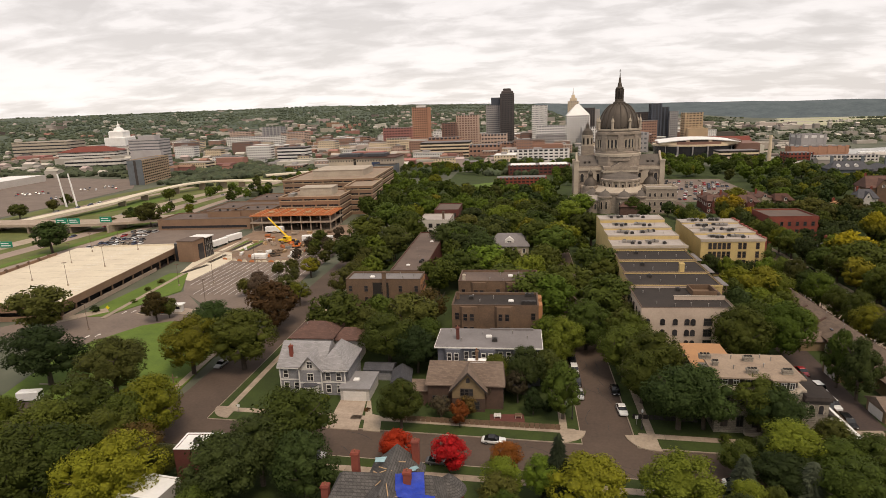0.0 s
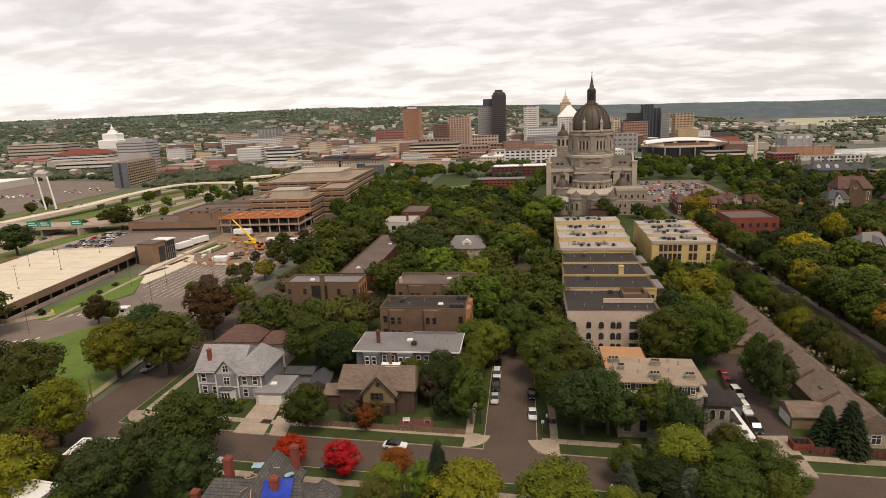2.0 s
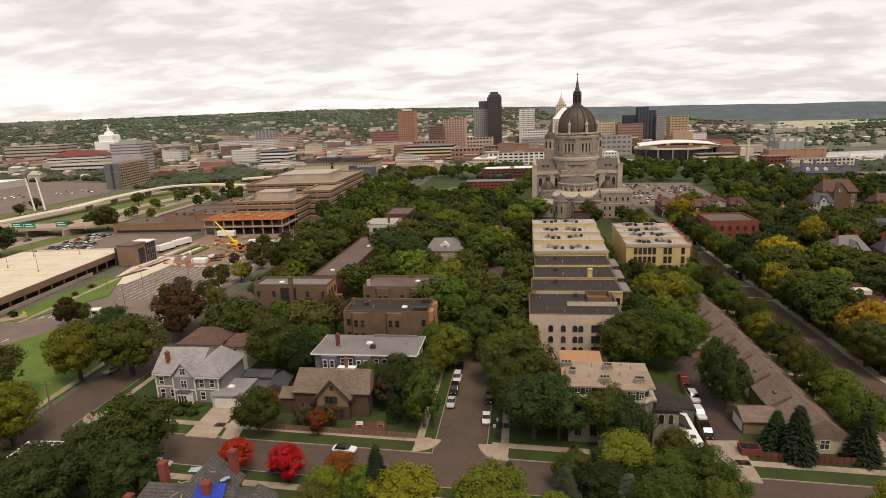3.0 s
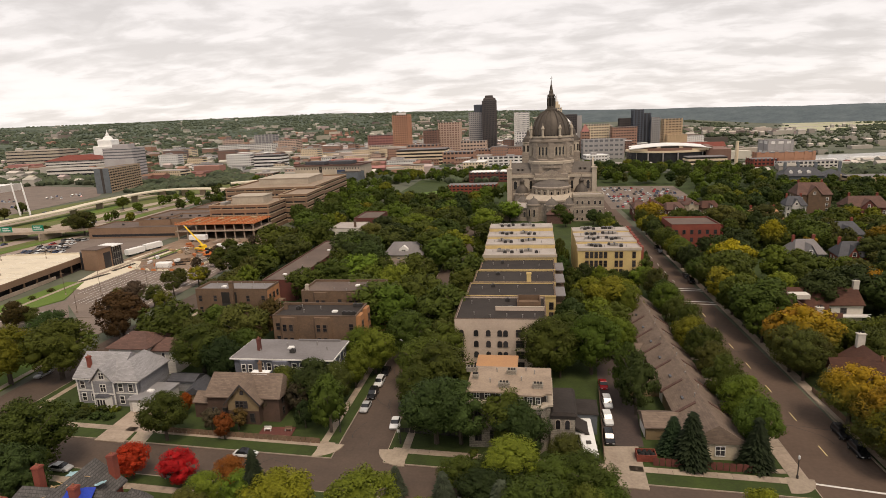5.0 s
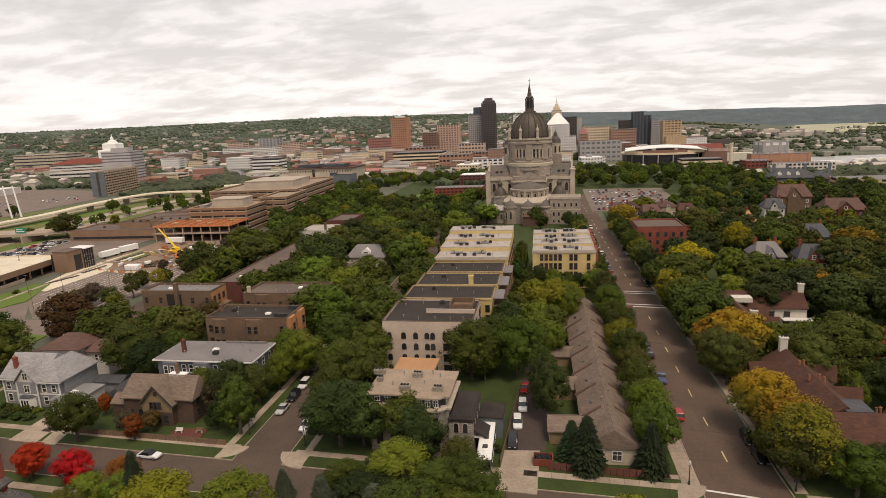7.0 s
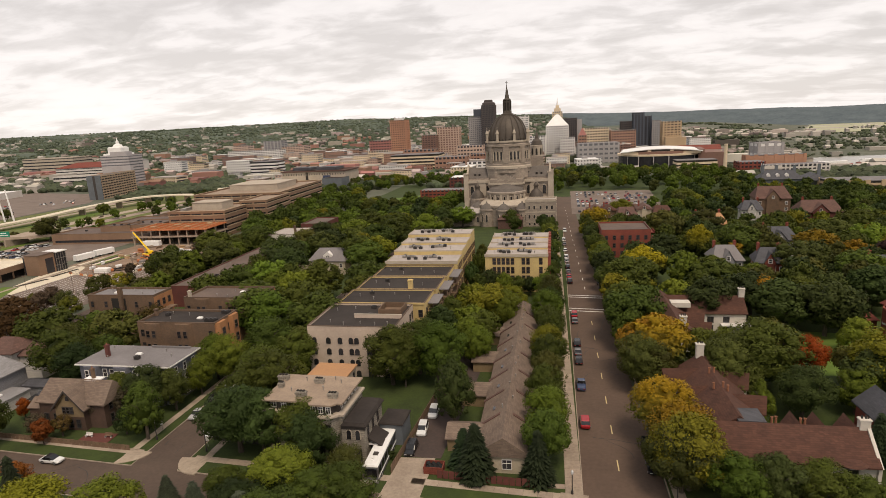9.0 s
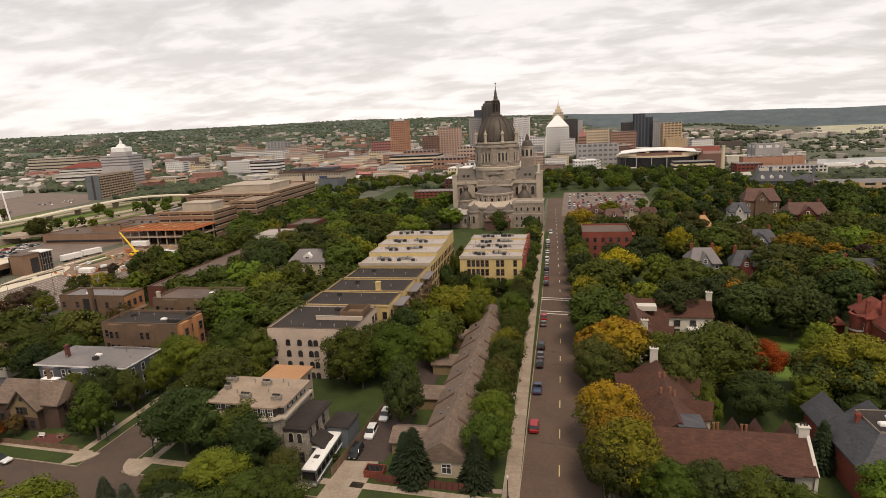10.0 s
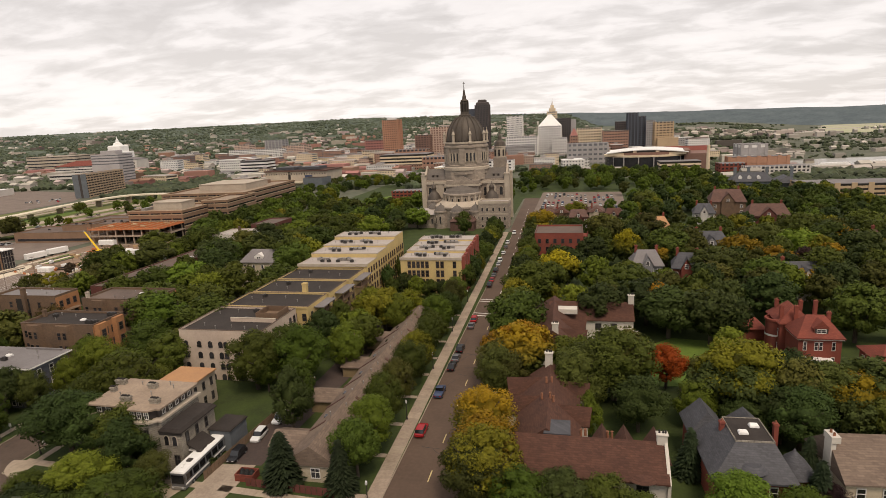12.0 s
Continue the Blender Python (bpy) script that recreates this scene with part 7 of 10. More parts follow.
plant("dark", 120.6, 98.6, 8.0, 4.2)
plant("green", 131.8, 97.4, 6.6, 3.6)
plant("purple", 157.8, 103.6, 6.0, 3.0)
plant("bright", 152.4, 100.2, 7.4, 3.9)
plant("dark", 119.6, 256.9, 7.5, 4.0, "mid")
plant("green", 106.0, 241.3, 10.4, 4.8, "mid")
plant("yellow", 107.8, 315.0, 14.4, 7.3, "mid")
plant("dark", 130.5, 249.7, 13.0, 6.2, "mid")
plant("olive", 137.7, 293.6, 15.2, 8.5, "mid")
plant("olive", 154.9, 292.7, 15.2, 8.5, "mid")
plant("green", 158.5, 255.0, 15.2, 8.5, "mid")
plant("green", 167.4, 402.9, 12.5, 7.6, "mid")
plant("green", 193.4, 399.0, 12.5, 7.6, "mid")
plant("green", 223.3, 494.6, 12.5, 7.6, "mid")
plant("olive", 195.8, 265.5, 15.2, 8.5, "mid")
plant("green", 216.3, 289.7, 15.2, 8.5, "mid")
plant("green", 219.4, 264.9, 15.2, 8.5, "mid")
plant("dark", 221.9, 244.6, 15.2, 8.5, "mid")
plant("green", 244.1, 295.1, 15.2, 8.5, "mid")
plant("green", 253.2, 366.6, 12.5, 7.6, "mid")
plant("green", 244.6, 391.4, 12.5, 7.6, "mid")
plant("lime", 64.3, 176.8, 12.3, 5.9, "mid")
plant("green", 68.4, 157.6, 11.0, 4.9, "mid")
plant("bright", -13.0, 199.0, 15.2, 8.5, "mid")
plant("green", 2.4, 162.5, 15.2, 8.5, "mid")
plant("olive", -25.7, 257.2, 15.2, 8.5, "mid")
plant("green", -22.9, 235.7, 15.2, 8.5, "mid")
plant("green", 12.0, 231.1, 15.2, 8.2, "mid")
plant("green", 6.7, 264.8, 15.2, 8.5, "mid")
plant("dark", 24.1, 334.4, 13.0, 7.6, "tall")
plant("dark", -14.1, 257.1, 15.2, 8.5, "mid")
plant("green", -10.6, 309.7, 15.2, 8.5, "mid")
plant("bright", -10.5, 284.8, 15.2, 8.5, "mid")
for i in range(15):
    y = 158.0 + 11.0 * i
    plant(("green", "dark", "green", "lime", "green")[i % 5], 107.2 - 6.0 * (y - 92) / 378, y, 11.0 + 1.2 * math.sin(i * 2.3), 4.6 + 0.5 * math.sin(i * 3.1), "mid")
for i in range(9):
    plant(("green", "dark", "lime", "green")[i % 4], 85.6 - 0.1 * i, 214.0 + 11.5 * i, 10.5 + math.sin(i * 2.7), 4.2 + 0.4 * math.sin(i * 1.9), "mid")
plant("dark", 81.0, 331.0, 8.5, 4.0, "mid")
plant("green", 65.8, 323.4, 9.2, 4.0, "mid")
for i in range(6):
    plant(("green", "dark", "bright")[i % 3], 61.5 + 4.4 * i, 206.0 + 1.2 * math.sin(i * 2.1), 8.0 + 1.2 * math.sin(i * 1.3), 3.2 + 0.5 * math.sin(i * 2.9), "mid")
plant("olive", 107.0, 100.2, 11.0, 5.6)
plant("bright", 73.8, 171.5, 12.2, 4.9)
plant("gold", 106.2, 115.6, 13.0, 5.8)
plant("olive", 105.6, 140.0, 11.6, 5.2)
plant("gold", 107.0, 106.0, 12.0, 6.0)
plant("scarlet", 141.8, 145.2, 10.0, 4.6)
plant("lime", 154.8, 134.2, 15.5, 8.6)
plant("dark", 162.6, 135.5, 13.4, 6.3)
plant("bright", 144.6, 129.2, 9.3, 4.2)
plant("green", 130.6, 138.5, 15.5, 8.5)
plant("olive", 123.0, 133.0, 12.8, 5.8)
plant("bright", 124.8, 121.2, 10.4, 2.7, "tall")
plant("dark", 134.0, 126.0, 11.0, 5.2)
plant("dark", 151.5, 124.6, 8.0, 4.2)
plant("dark", 158.0, 125.0, 11.0, 4.9)
plant("spruce", 140.6, 112.6, 9.0, 2.6, "spruce")
plant("spruce", 157.8, 112.0, 9.0, 2.4, "spruce")
plant("dark", 160.6, 123.3, 11.6, 5.6)
plant("lime", 74.0, 181.0, 10.7, 5.0)
plant("green", 66.4, 123.0, 14.0, 4.0, "tall")
plant("green", 58.6, 190.0, 9.0, 2.4, "mid")
plant("dark", 57.8, 213.0, 10.5, 2.6, "mid")
plant("green", 58.6, 228.0, 10.5, 2.6, "mid")
plant("olive", 58.0, 243.0, 10.5, 2.6, "mid")
plant("olive", 4.6, 118.0, 9.5, 3.6)
plant("green", -6.8, 115.8, 9.4, 3.6)
plant("green", -14.0, 114.6, 8.4, 3.2)
plant("bright", 4.9, 134.0, 11.5, 4.6)
plant("bright", 6.0, 125.6, 9.6, 3.4)
plant("bright", 43.2, 91.4, 9.0, 5.2)
plant("green", 34.6, 89.0, 6.6, 3.4)
plant("bare", -18.0, 104.6, 5.2, 2.6, "thin")
plant("brown", -12.8, 105.2, 4.6, 2.4, "thin")
plant("bare", -2.4, 112.2, 8.0, 2.8, "thin")
plant("green", -24.2, 133.5, 11.0, 4.4)
plant("brown", -71.6, 147.4, 11.0, 4.6, "thin")
plant("green", 55.0, 141.0, 13.4, 6.7)
plant("scarlet", -24.0, 88.0, 6.6, 3.1)
plant("red", -14.0, 86.8, 6.9, 3.3)
plant("orange", -4.2, 86.6, 6.2, 2.9)
for i in range(12):
    plant(("green", "bright", "green", "olive", "green", "lime", "green")[i % 7], 85.9 - 0.02 * i + 0.4 * math.sin(i * 2.2), 104.5 + 8.4 * i + 0.9 * math.sin(i * 5.1), 11.4 + 0.9 * math.sin(i * 3.3), 4.2 + 0.45 * math.sin(i * 1.7))

plant("bright", 6.8, 158.1, 15.0, 7.6, "mid")
plant("gold", 111.0, 148.8, 13.0, 6.8)
plant("olive", 125.3, 147.5, 9.0, 4.0)
plant("green", 50.0, 134.6, 14.0, 7.0)
plant("green", 25.5, 137.5, 12.0, 5.6)
plant("olive", 125.2, 137.6, 13.0, 6.2)
plant("dark", 142.6, 185.7, 14.0, 8.0, "mid")
plant("dark", 161.2, 171.4, 13.0, 5.2, "mid")
plant("dark", 175.9, 191.0, 14.0, 7.4, "mid")

# ---- houses east of the avenue ----
RS = M["roof_rustshingle"]


def cross_dormer(h, side, v, x_out, z0, z1, reach, half=1.7, wall="plaster"):
    """A side gable with white cheeks: its ridge runs out of a roof whose own ridge lies at x = 0 of the thing."""
    sx = 1 if side == "e" else -1
    o = x_out + 2.8
    d = part("side_gable", Shape().add([(sx * 0.3, v, z1), (sx * o, v - half, z0 + 0.1), (sx * o, v + half, z0 + 0.1), (sx * (o + 0.5), v, z1 - 0.3), (sx * 0.6, v - half, z0), (sx * 0.6, v + half, z0),
                                        (sx * o, v - half, z0 - 0.15), (sx * o, v + half, z0 - 0.15), (sx * (o + 0.5), v, z1 - 0.55)],
         [(0, 4, 1, 3), (0, 3, 2, 5), (1, 6, 8, 3), (3, 8, 7, 2), (0, 5, 4), (4, 6, 1), (5, 2, 7)]), RS, h)
    part("gable_face", pediment_y(Shape().box(*sorted((sx * (x_out - 1.5), sx * (o - 0.25))), v - half * 0.82, v + half * 0.82, z0 - 2.6, z0), *sorted((sx * (o - 0.6), sx * (o - 0.25))), v - half * 0.82, v + half * 0.82, z0, z1 - z0 - 1.0), M[wall], d, "white plastered gable face")
    return d


def white_chimney(h, x, y, z0, z1):
    c = part("chimney", Shape().box(-0.75, 0.75, -0.5, 0.5, 0, z1 - z0).cut_box(-0.9, 0.9, -0.62, 0.62, z1 - z0, z1 - z0 + 0.25, 0.1), M["plaster"], h, "white plastered chimney", at=pose(x, y, z0))
    for k in (-0.4, 0.15, 0.5):
        part("chimney_pot", Shape().lathe([(0.16, 0), (0.13, 0.5), (0.08, 0.5)], 8), M["metal_dark"], c, at=pose(k, 0, z1 - z0 + 0.25))


tw = thing("townhouse", "long white plastered townhouse range under rust-brown wood shingles", "townhouse", 117.6, 104.4, 0)
part("wall", Shape().box(-5.2, 5.2, 8, 31.0, 0, 5.0), M["plaster"], tw)
part("front_wall", Shape().box(-5.2, 18.0, -1.5, 7.3, 0, 5.0), M["plaster"], tw)
part("roof", Shape().gable(-5.2, 5.2, 5.0, 31.0, 5.0, 4.1, "y", 0.6, 0.25), RS, tw)
part("front_roof", Shape().gable(-5.4, 17.8, -1.8, 7.5, 4.9, 4.0, "x", 0.5, 0.25, hip=0.0), RS, tw)
part("end_gable", pediment_y(Shape().box(18.0, 18.5, -1.9, 7.6, 0, 5.0), 18.0, 18.5, -2.3, 8.0, 5.0, 4.6), M["plaster"], tw, "white plastered end gable")
part("north_gable", pediment(Shape(), -5.2, 5.2, 30.9, 31.1, 5.0, 4.0), M["plaster"], tw)
white_chimney(tw, 17.7, 2.9, 7.6, 10.4)
white_chimney(tw, -0.4, 30.6, 7.5, 11.6)
for v, u in ((18.0, 15.0), (26.0, 25.0)):
    cross_dormer(tw, "w", v, 5.4, 5.0, 8.3, 4); cross_dormer(tw, "e", u, 4.4, 5.0, 8.3, 4)
for u in (9.0, 12.5, 17.2):
    part("rear_gable", pediment(Shape(), u - 2.2, u + 2.2, 3.0, 8.4, 5.0, 3.7), RS, tw)
for u in (2.2, 10.0, 14.5):
    e = part("eyebrow_eave", Shape().lathe([(0.0, 0.9), (1.4, 0.75), (2.6, 0.2)], 16, 0, 0, 180, 360), RS, tw, at=pose(u, -0.6, 5.1))
    window(tw, "s", u, 2.6, -1.5, 1.6, 1.5, "cross", "trim_dark")
part("flat_deck", Shape().box(-0.4, 3.9, 3.6, 8.2, 8.3, 8.9), M["roof_slate"], tw, "dark flat deck with a pale edge")
for u, v, z in ((-0.6, 22, 9.0), (0.4, 22.4, 8.9), (-1.2, 16, 8.6), (0.3, 15.6, 9.0), (0.9, 14.8, 8.8), (5.6, 6.4, 7.2), (6.3, 6.6, 7.2), (9.8, 6.0, 7.4), (10.5, 6.0, 7.4)):
    part("chimney_pot", Shape().lathe([(0.22, 0), (0.2, 1.1), (0.26, 1.2), (0.12, 1.2)], 8, u, v).add([], []), M["terracotta"], tw, at=pose(0, 0, z))
window_rows(tw, "e", 1.0, 5.0, 2, (1.2, 3.4), 18.5, 1.0, 1.3, "sash", "trim_dark")

tw = thing("townhouse", "white plastered townhouse court with rust-brown shingled gables", "townhouse", 117.4, 155.0, 0)
part("wall", Shape().box(-5.0, 4.6, 0, 27.5, 0, 5.4).box(4.6, 20.5, 18.5, 27.5, 0, 5.4), M["plaster"], tw)
part("roof", Shape().gable(-5.0, 4.6, 0, 27.5, 5.4, 3.7, "y", 0.6, 0.25), RS, tw)
part("front_roof", Shape().gable(-1, 20.3, 18.5, 27.8, 5.4, 3.7, "x", 0.5, 0.25), RS, tw)
part("end_gable", pediment_y(Shape(), 20.3, 20.7, 18.2, 28.1, 5.4, 4.0), M["plaster"], tw)
part("south_gable", pediment(Shape(), -5.0, 4.6, -0.25, -0.05, 5.4, 3.8), M["plaster"], tw)
white_chimney(tw, 20.2, 23.0, 8.2, 11.2)
white_chimney(tw, 0.6, 0.2, 8.0, 10.8)
for v in (5.5, 12.5, 19.0):
    cross_dormer(tw, "w", v, 5.4, 5.4, 8.4, 4)
for v in (4.5, 11.5):
    cross_dormer(tw, "e", v, 5.0, 5.4, 8.2, 4)
part("flat_deck", Shape().box(1.0, 6.0, 17.0, 20.0, 7.6, 8.9), M["plaster"], tw, "pale flat roof deck")
for u in (7.5, 11.5, 15.5):
    window(tw, "s", u, 3.0, 18.5, 1.4, 1.5, "cross", "trim_dark"); window(tw, "s", u, 0.6, 18.5, 1.4, 1.5, "cross", "trim_dark")
part("balcony", Shape().box(14, 21.5, 16.3, 18.5, 2.6, 2.8).box(14, 21.5, 16.3, 16.4, 3.5, 3.65), M["trim"], tw, "white timber balcony")

h = thing("house", "red brick house with dark slate hips and a round turret", "house", 142.3, 103.6, 0, 2)
part("wall", Shape().box(0, 10.8, 0, 13.5, 0, 6.0).box(-0.5, 4.5, 13.5, 18.5, 0, 6.0), M["brick_red"], h)
part("roof", Shape().add([(-0.6, -0.6, 5.9), (11.3, -0.6, 5.9), (11.3, 14.1, 5.9), (-0.6, 14.1, 5.9), (3.6, 3.4, 10.2), (8.9, 3.4, 10.2), (8.9, 10.4, 10.2), (3.6, 10.4, 10.2), (-0.6, -0.6, 5.6), (11.3, -0.6, 5.6), (11.3, 14.1, 5.6), (-0.6, 14.1, 5.6)],
     [(0, 1, 5, 4), (1, 2, 6, 5), (2, 3, 7, 6), (3, 0, 4, 7), (8, 9, 1, 0), (9, 10, 2, 1), (10, 11, 3, 2), (11, 8, 0, 3), (11, 10, 9, 8)]), M["roof_slate"], h)
part("roof_deck", Shape().box(3.7, 8.8, 3.5, 10.3, 10.15, 10.3), M["roof_tar"], h, "flat black roof deck")
part("deck_edge", Shape().rim(3.5, 9.0, 3.3, 10.5, 10.1, 10.38, 0.1), M["stone_grey"], h, "grey deck edging")
for v in (5.6, 7.8):
    vent(h, 5.2 + (v - 5.6), v, 10.3, "hatch")
part("rear_roof", Shape().gable(-0.5, 4.5, 12.5, 18.5, 6.0, 3.6, "y", 0.6, 0.25, hip=1.0).gable(6.0, 11.0, 12.0, 17.0, 6.0, 3.0, "y", 0.5, 0.25, hip=1.0), M["roof_slate"], h)
t = part("turret", Shape().lathe([(2.3, 0), (2.3, 5.6), (2.5, 5.7)], 20, 11.8, 3.6), M["brick_red"], h, "round red brick turret")
part("turret_roof", Shape().lathe([(2.9, 5.6), (2.6, 6.1), (1.5, 7.6), (0.3, 8.8), (0, 9.4)], 20, 11.8, 3.6), M["roof_slate"], t, smooth=True)
chimney(h, 2.9, 8.3, 7.5, 10.8, 0.7, 0.7, "brick_red", 1); chimney(h, 11.2, 9.4, 5.0, 10.2, 0.65, 0.8, "brick_red", 1)
part("eyebrow_dormer", Shape().lathe([(0.0, 1.1), (1.2, 0.95), (2.2, 0.2)], 16, 0, 0, 180, 360), M["roof_slate"], h, at=pose(5.4, 1.4, 6.9))
window(h, "s", 5.4, 7.1, 0.9, 1.6, 0.6, "cross", "trim")
window_rows(h, "s", 1.5, 8.0, 3, (3.2, 0.8), 0, 1.0, 1.7, "sash", "trim")
part("porch_roof", Shape().box(1.0, 9.0, -2.4, 0, 2.8, 3.1), M["roof_slate"], h)

h = thing("house", "tan stucco house with a brown shingle roof and pale chimney", "house", 160.4, 105.8, 0, 4)
part("wall", Shape().box(0, 18, 0, 11.5, 0, 5.2), M["stucco_cream"], h)
part("roof", Shape().gable(0, 18, 0, 11.5, 5.2, 4.6, "x", 0.5, 0.25), M["roof_taupe"], h)
part("end_gable", pediment_y(Shape(), -0.05, 0.25, 0, 11.5, 5.2, 4.5), M["stucco_cream"], h)
c = part("chimney", Shape().box(-0.7, 0, 3.6, 5.6, 0, 9.6).box(-0.8, 0.5, 3.4, 5.8, 9.6, 10.6), M["plaster"], h, "pale plastered gable chimney")
for k in (4.0, 5.0):
    part("chimney_pot", Shape().lathe([(0.2, 10.6), (0.17, 11.1), (0.1, 11.1)], 8, -0.2, k), M["terracotta"], c)
window_rows(h, "s", 2, 16, 5, (3.0, 0.7), 0, 1.1, 1.5, "sash", "trim")
window(h, "w", 8.5, 5.8, -0.05, 0.9, 1.4, "cross", "trim_dark")

# red brick mansion under clay-red roofs
h = thing("mansion", "large red brick mansion with red tiled hip roofs and chimneys", "mansion", 170.5, 158.0, 0, 1)
h.scale = (0.68, 0.68, 0.95)
part("wall", Shape().box(2, 15.0, 0, 11, 0, 8.2).box(0, 10, 11, 23, 0, 9.0).box(10, 15, 11, 19, 0, 7.5), M["brick_red"], h)
part("roof", Shape().gable(2, 15.0, 0, 11, 8.2, 4.4, "x", 0.8, 0.3, hip=4.5), M["roof_red"], h)
part("rear_roof", Shape().gable(0, 10, 11, 23, 9.0, 4.0, "y", 0.8, 0.3, hip=4.0), M["roof_red"], h)
part("flat_roof", Shape().box(9.6, 15.4, 10.6, 19.4, 8.4, 8.7), M["roof_slate"], h)
dmr = part("dormer", pediment(Shape().box(6.6, 11.0, 0.6, 3.5, 9.0, 10.6), 6.2, 11.4, 0.5, 4.5, 10.6, 1.9), M["roof_red"], h, "gabled dormer")
part("dormer_face", Shape().box(6.8, 10.8, 0.5, 0.6, 9.3, 10.5), M["trim_dark"], dmr)
window(dmr, "s", 8.8, 9.5, 0.5, 2.6, 0.8, "cross", "trim")
for u, v, z in ((0.8, 13, 13.5), (4.5, 10.5, 14.0), (12.2, 15, 14.4), (13.5, 7.5, 13.2), (2.0, 21.5, 13.2), (9.0, 19, 13.5)):
    chimney(h, u, v, 8.5, z, 1.2, 0.9, "brick_red", 2)
part("cornice", Shape().rim(1.5, 15.5, -0.5, 11.5, 7.9, 8.3, 0.7), M["trim"], h)
for z in (5.4, 1.6):
    for u in (4.0, 7.4, 8.8, 12.6):
        window(h, "s", u, z, 0, 0.9, 1.9, "sash", "trim")
    window_rows(h, "w", 13, 21.5, 4, (z,), 0, 1.0, 1.9, "sash", "trim")
bow = part("bow_front", Shape().lathe([(3.0, 0), (3.0, 8.8), (3.4, 9.0), (3.4, 9.5), (2.8, 9.6)], 20, 0, 16, 90, 270), M["brick_red"], h, "round bow front with white bands")
part("bow_band", Shape().lathe([(3.1, 5.0), (3.15, 5.5)], 20, 0, 16, 90, 270), M["trim"], bow)
part("porch", Shape().box(3, 12, -2.2, 0, 3.2, 3.5), M["trim"], h)
b, w, d = flat_block("house", "small red brick house with white window bands", 184.2, 192.5, 148, 158, 6.0, "brick_red", "roof_red", 0.0, category="house")
part("hip_roof", Shape().gable(0, w, 0, d, 6.05, 2.6, "x", 0.6, 0.25, hip=3.0), M["roof_red"], b)
window_rows(b, "w", 2, 8, 3, (3.4, 0.8), 0, 1.0, 1.6); window_rows(b, "s", 2, 6.5, 3, (3.4, 0.8), 0, 1.0, 1.6)
h = thing("carriage_house", "low carriage house with a tan and red hip roof", "house", 163.5, 176, 0)
part("wall", Shape().box(0, 7, 0, 6, 0, 3.2), M["brick_red"], h)
part("roof", Shape().gable(0, 7, 0, 6, 3.2, 2.4, "x", 0.5, 0.2, hip=2.5), M["roof_red"], h)
h = thing("carriage_house", "long low outbuilding with a red-brown hip roof", "house", 179, 143.5, 0, -12)
part("wall", Shape().box(0, 12, 0, 6, 0, 3.2), M["brick_red"], h)
part("roof", Shape().gable(0, 12, 0, 6, 3.2, 2.4, "x", 0.5, 0.2, hip=2.5), M["roof_rustshingle"], h)
setting("lawn_garden", Shape().prism([(140, 146), (158, 148), (162, 174), (148, 176), (139, 168)], 0.0, 0.17), M["grass_bright"], "garden lawn between large trees")

b, w, d = flat_block("apartment_building", "dark red brick apartment building with a parapet on the avenue", 107.0, 127.0, 263, 283, 11.5, "brick_red", "roof_brownflat", 0.7)
window_rows(b, "s", 2, 18, 6, (8.0, 4.6, 1.2), 0, 1.0, 1.6, "sash", "trim_dark")
for z in (3.4, 6.8, 10.0):
    part("balcony", Shape().box(w, w + 2, 3, 10, z, z + 0.25).box(w + 1.85, w + 2, 3, 10, z + 0.25, z + 1.1), M["brick_red"], b)


def villa(x, y, rz, w, d, hgt, wall, roof, label, rise=4.0, along="x", chim=2, hip=2.5, levels=(4.0, 0.9)):
    h = thing("house", label, "house", x, y, 0, rz)
    part("wall", Shape().box(0, w, 0, d, 0, hgt), M[wall], h)
    part("roof", Shape().gable(0, w, 0, d, hgt, rise, along, 0.6, 0.25, hip=hip), M[roof], h)
    g = part("front_gable", pediment(Shape().box(w * 0.3, w * 0.66, -0.8, 0, 0, hgt), w * 0.27, w * 0.69, -0.9, d * 0.4, hgt, rise * 0.8), M[wall], h)
    xm = w * 0.48
    hw = w * 0.25
    part("gable_roof", Shape().add([(xm - hw, -1.2, hgt - 0.3), (xm, -1.2, hgt + rise * 0.85), (xm, d * 0.5, hgt + rise * 0.85), (xm - hw, d * 0.2, hgt - 0.3), (xm + hw, -1.2, hgt - 0.3), (xm + hw, d * 0.2, hgt - 0.3)], [(0, 1, 2, 3), (1, 4, 5, 2)]), M[roof], g)
    for k in range(chim):
        chimney(h, w * (0.15 + 0.7 * k), d * 0.6, hgt, hgt + rise + 1.6, 0.9, 0.8, "brick_red", 1)
    window_rows(h, "s", w * 0.12, w * 0.88, 4, levels, 0, 1.0, 1.6)
    window(h, "s", xm, hgt + 0.4, -0.9, 1.0, 1.3)
    window_rows(h, "w", d * 0.2, d * 0.8, 3, levels[:1], 0, 1.0, 1.6)
    return h


villa(143.5, 230, 0, 10, 11, 6.4, "siding_grey", "roof_grey", "grey gabled house with a grey shingle roof", 4.6)
villa(156, 225, -8, 9, 10, 6.8, "brick_red", "roof_slate", "red brick gabled house with dark slate roof", 4.5)
villa(186, 212, 4, 14, 11, 6.5, "siding_white", "roof_slate", "white house with dark slate gables", 4.5)
villa(208, 190, 0, 13, 12, 6.5, "brick_dark", "roof_brown", "dark brick house with brown roof", 4.5)
villa(112, 222, 0, 9, 10, 5.5, "siding_white", "roof_lgrey", "white cottage with pale grey gables", 4.0)
villa(197, 358, -6, 17, 16, 10.5, "brick_brown", "roof_brown", "large tan brick gabled house with tall chimneys", 6.0, levels=(7.4, 4.2, 1.0))
villa(186, 345, -6, 10, 10, 6.5, "siding_white", "roof_slate", "white gabled house with slate roof", 4.5)
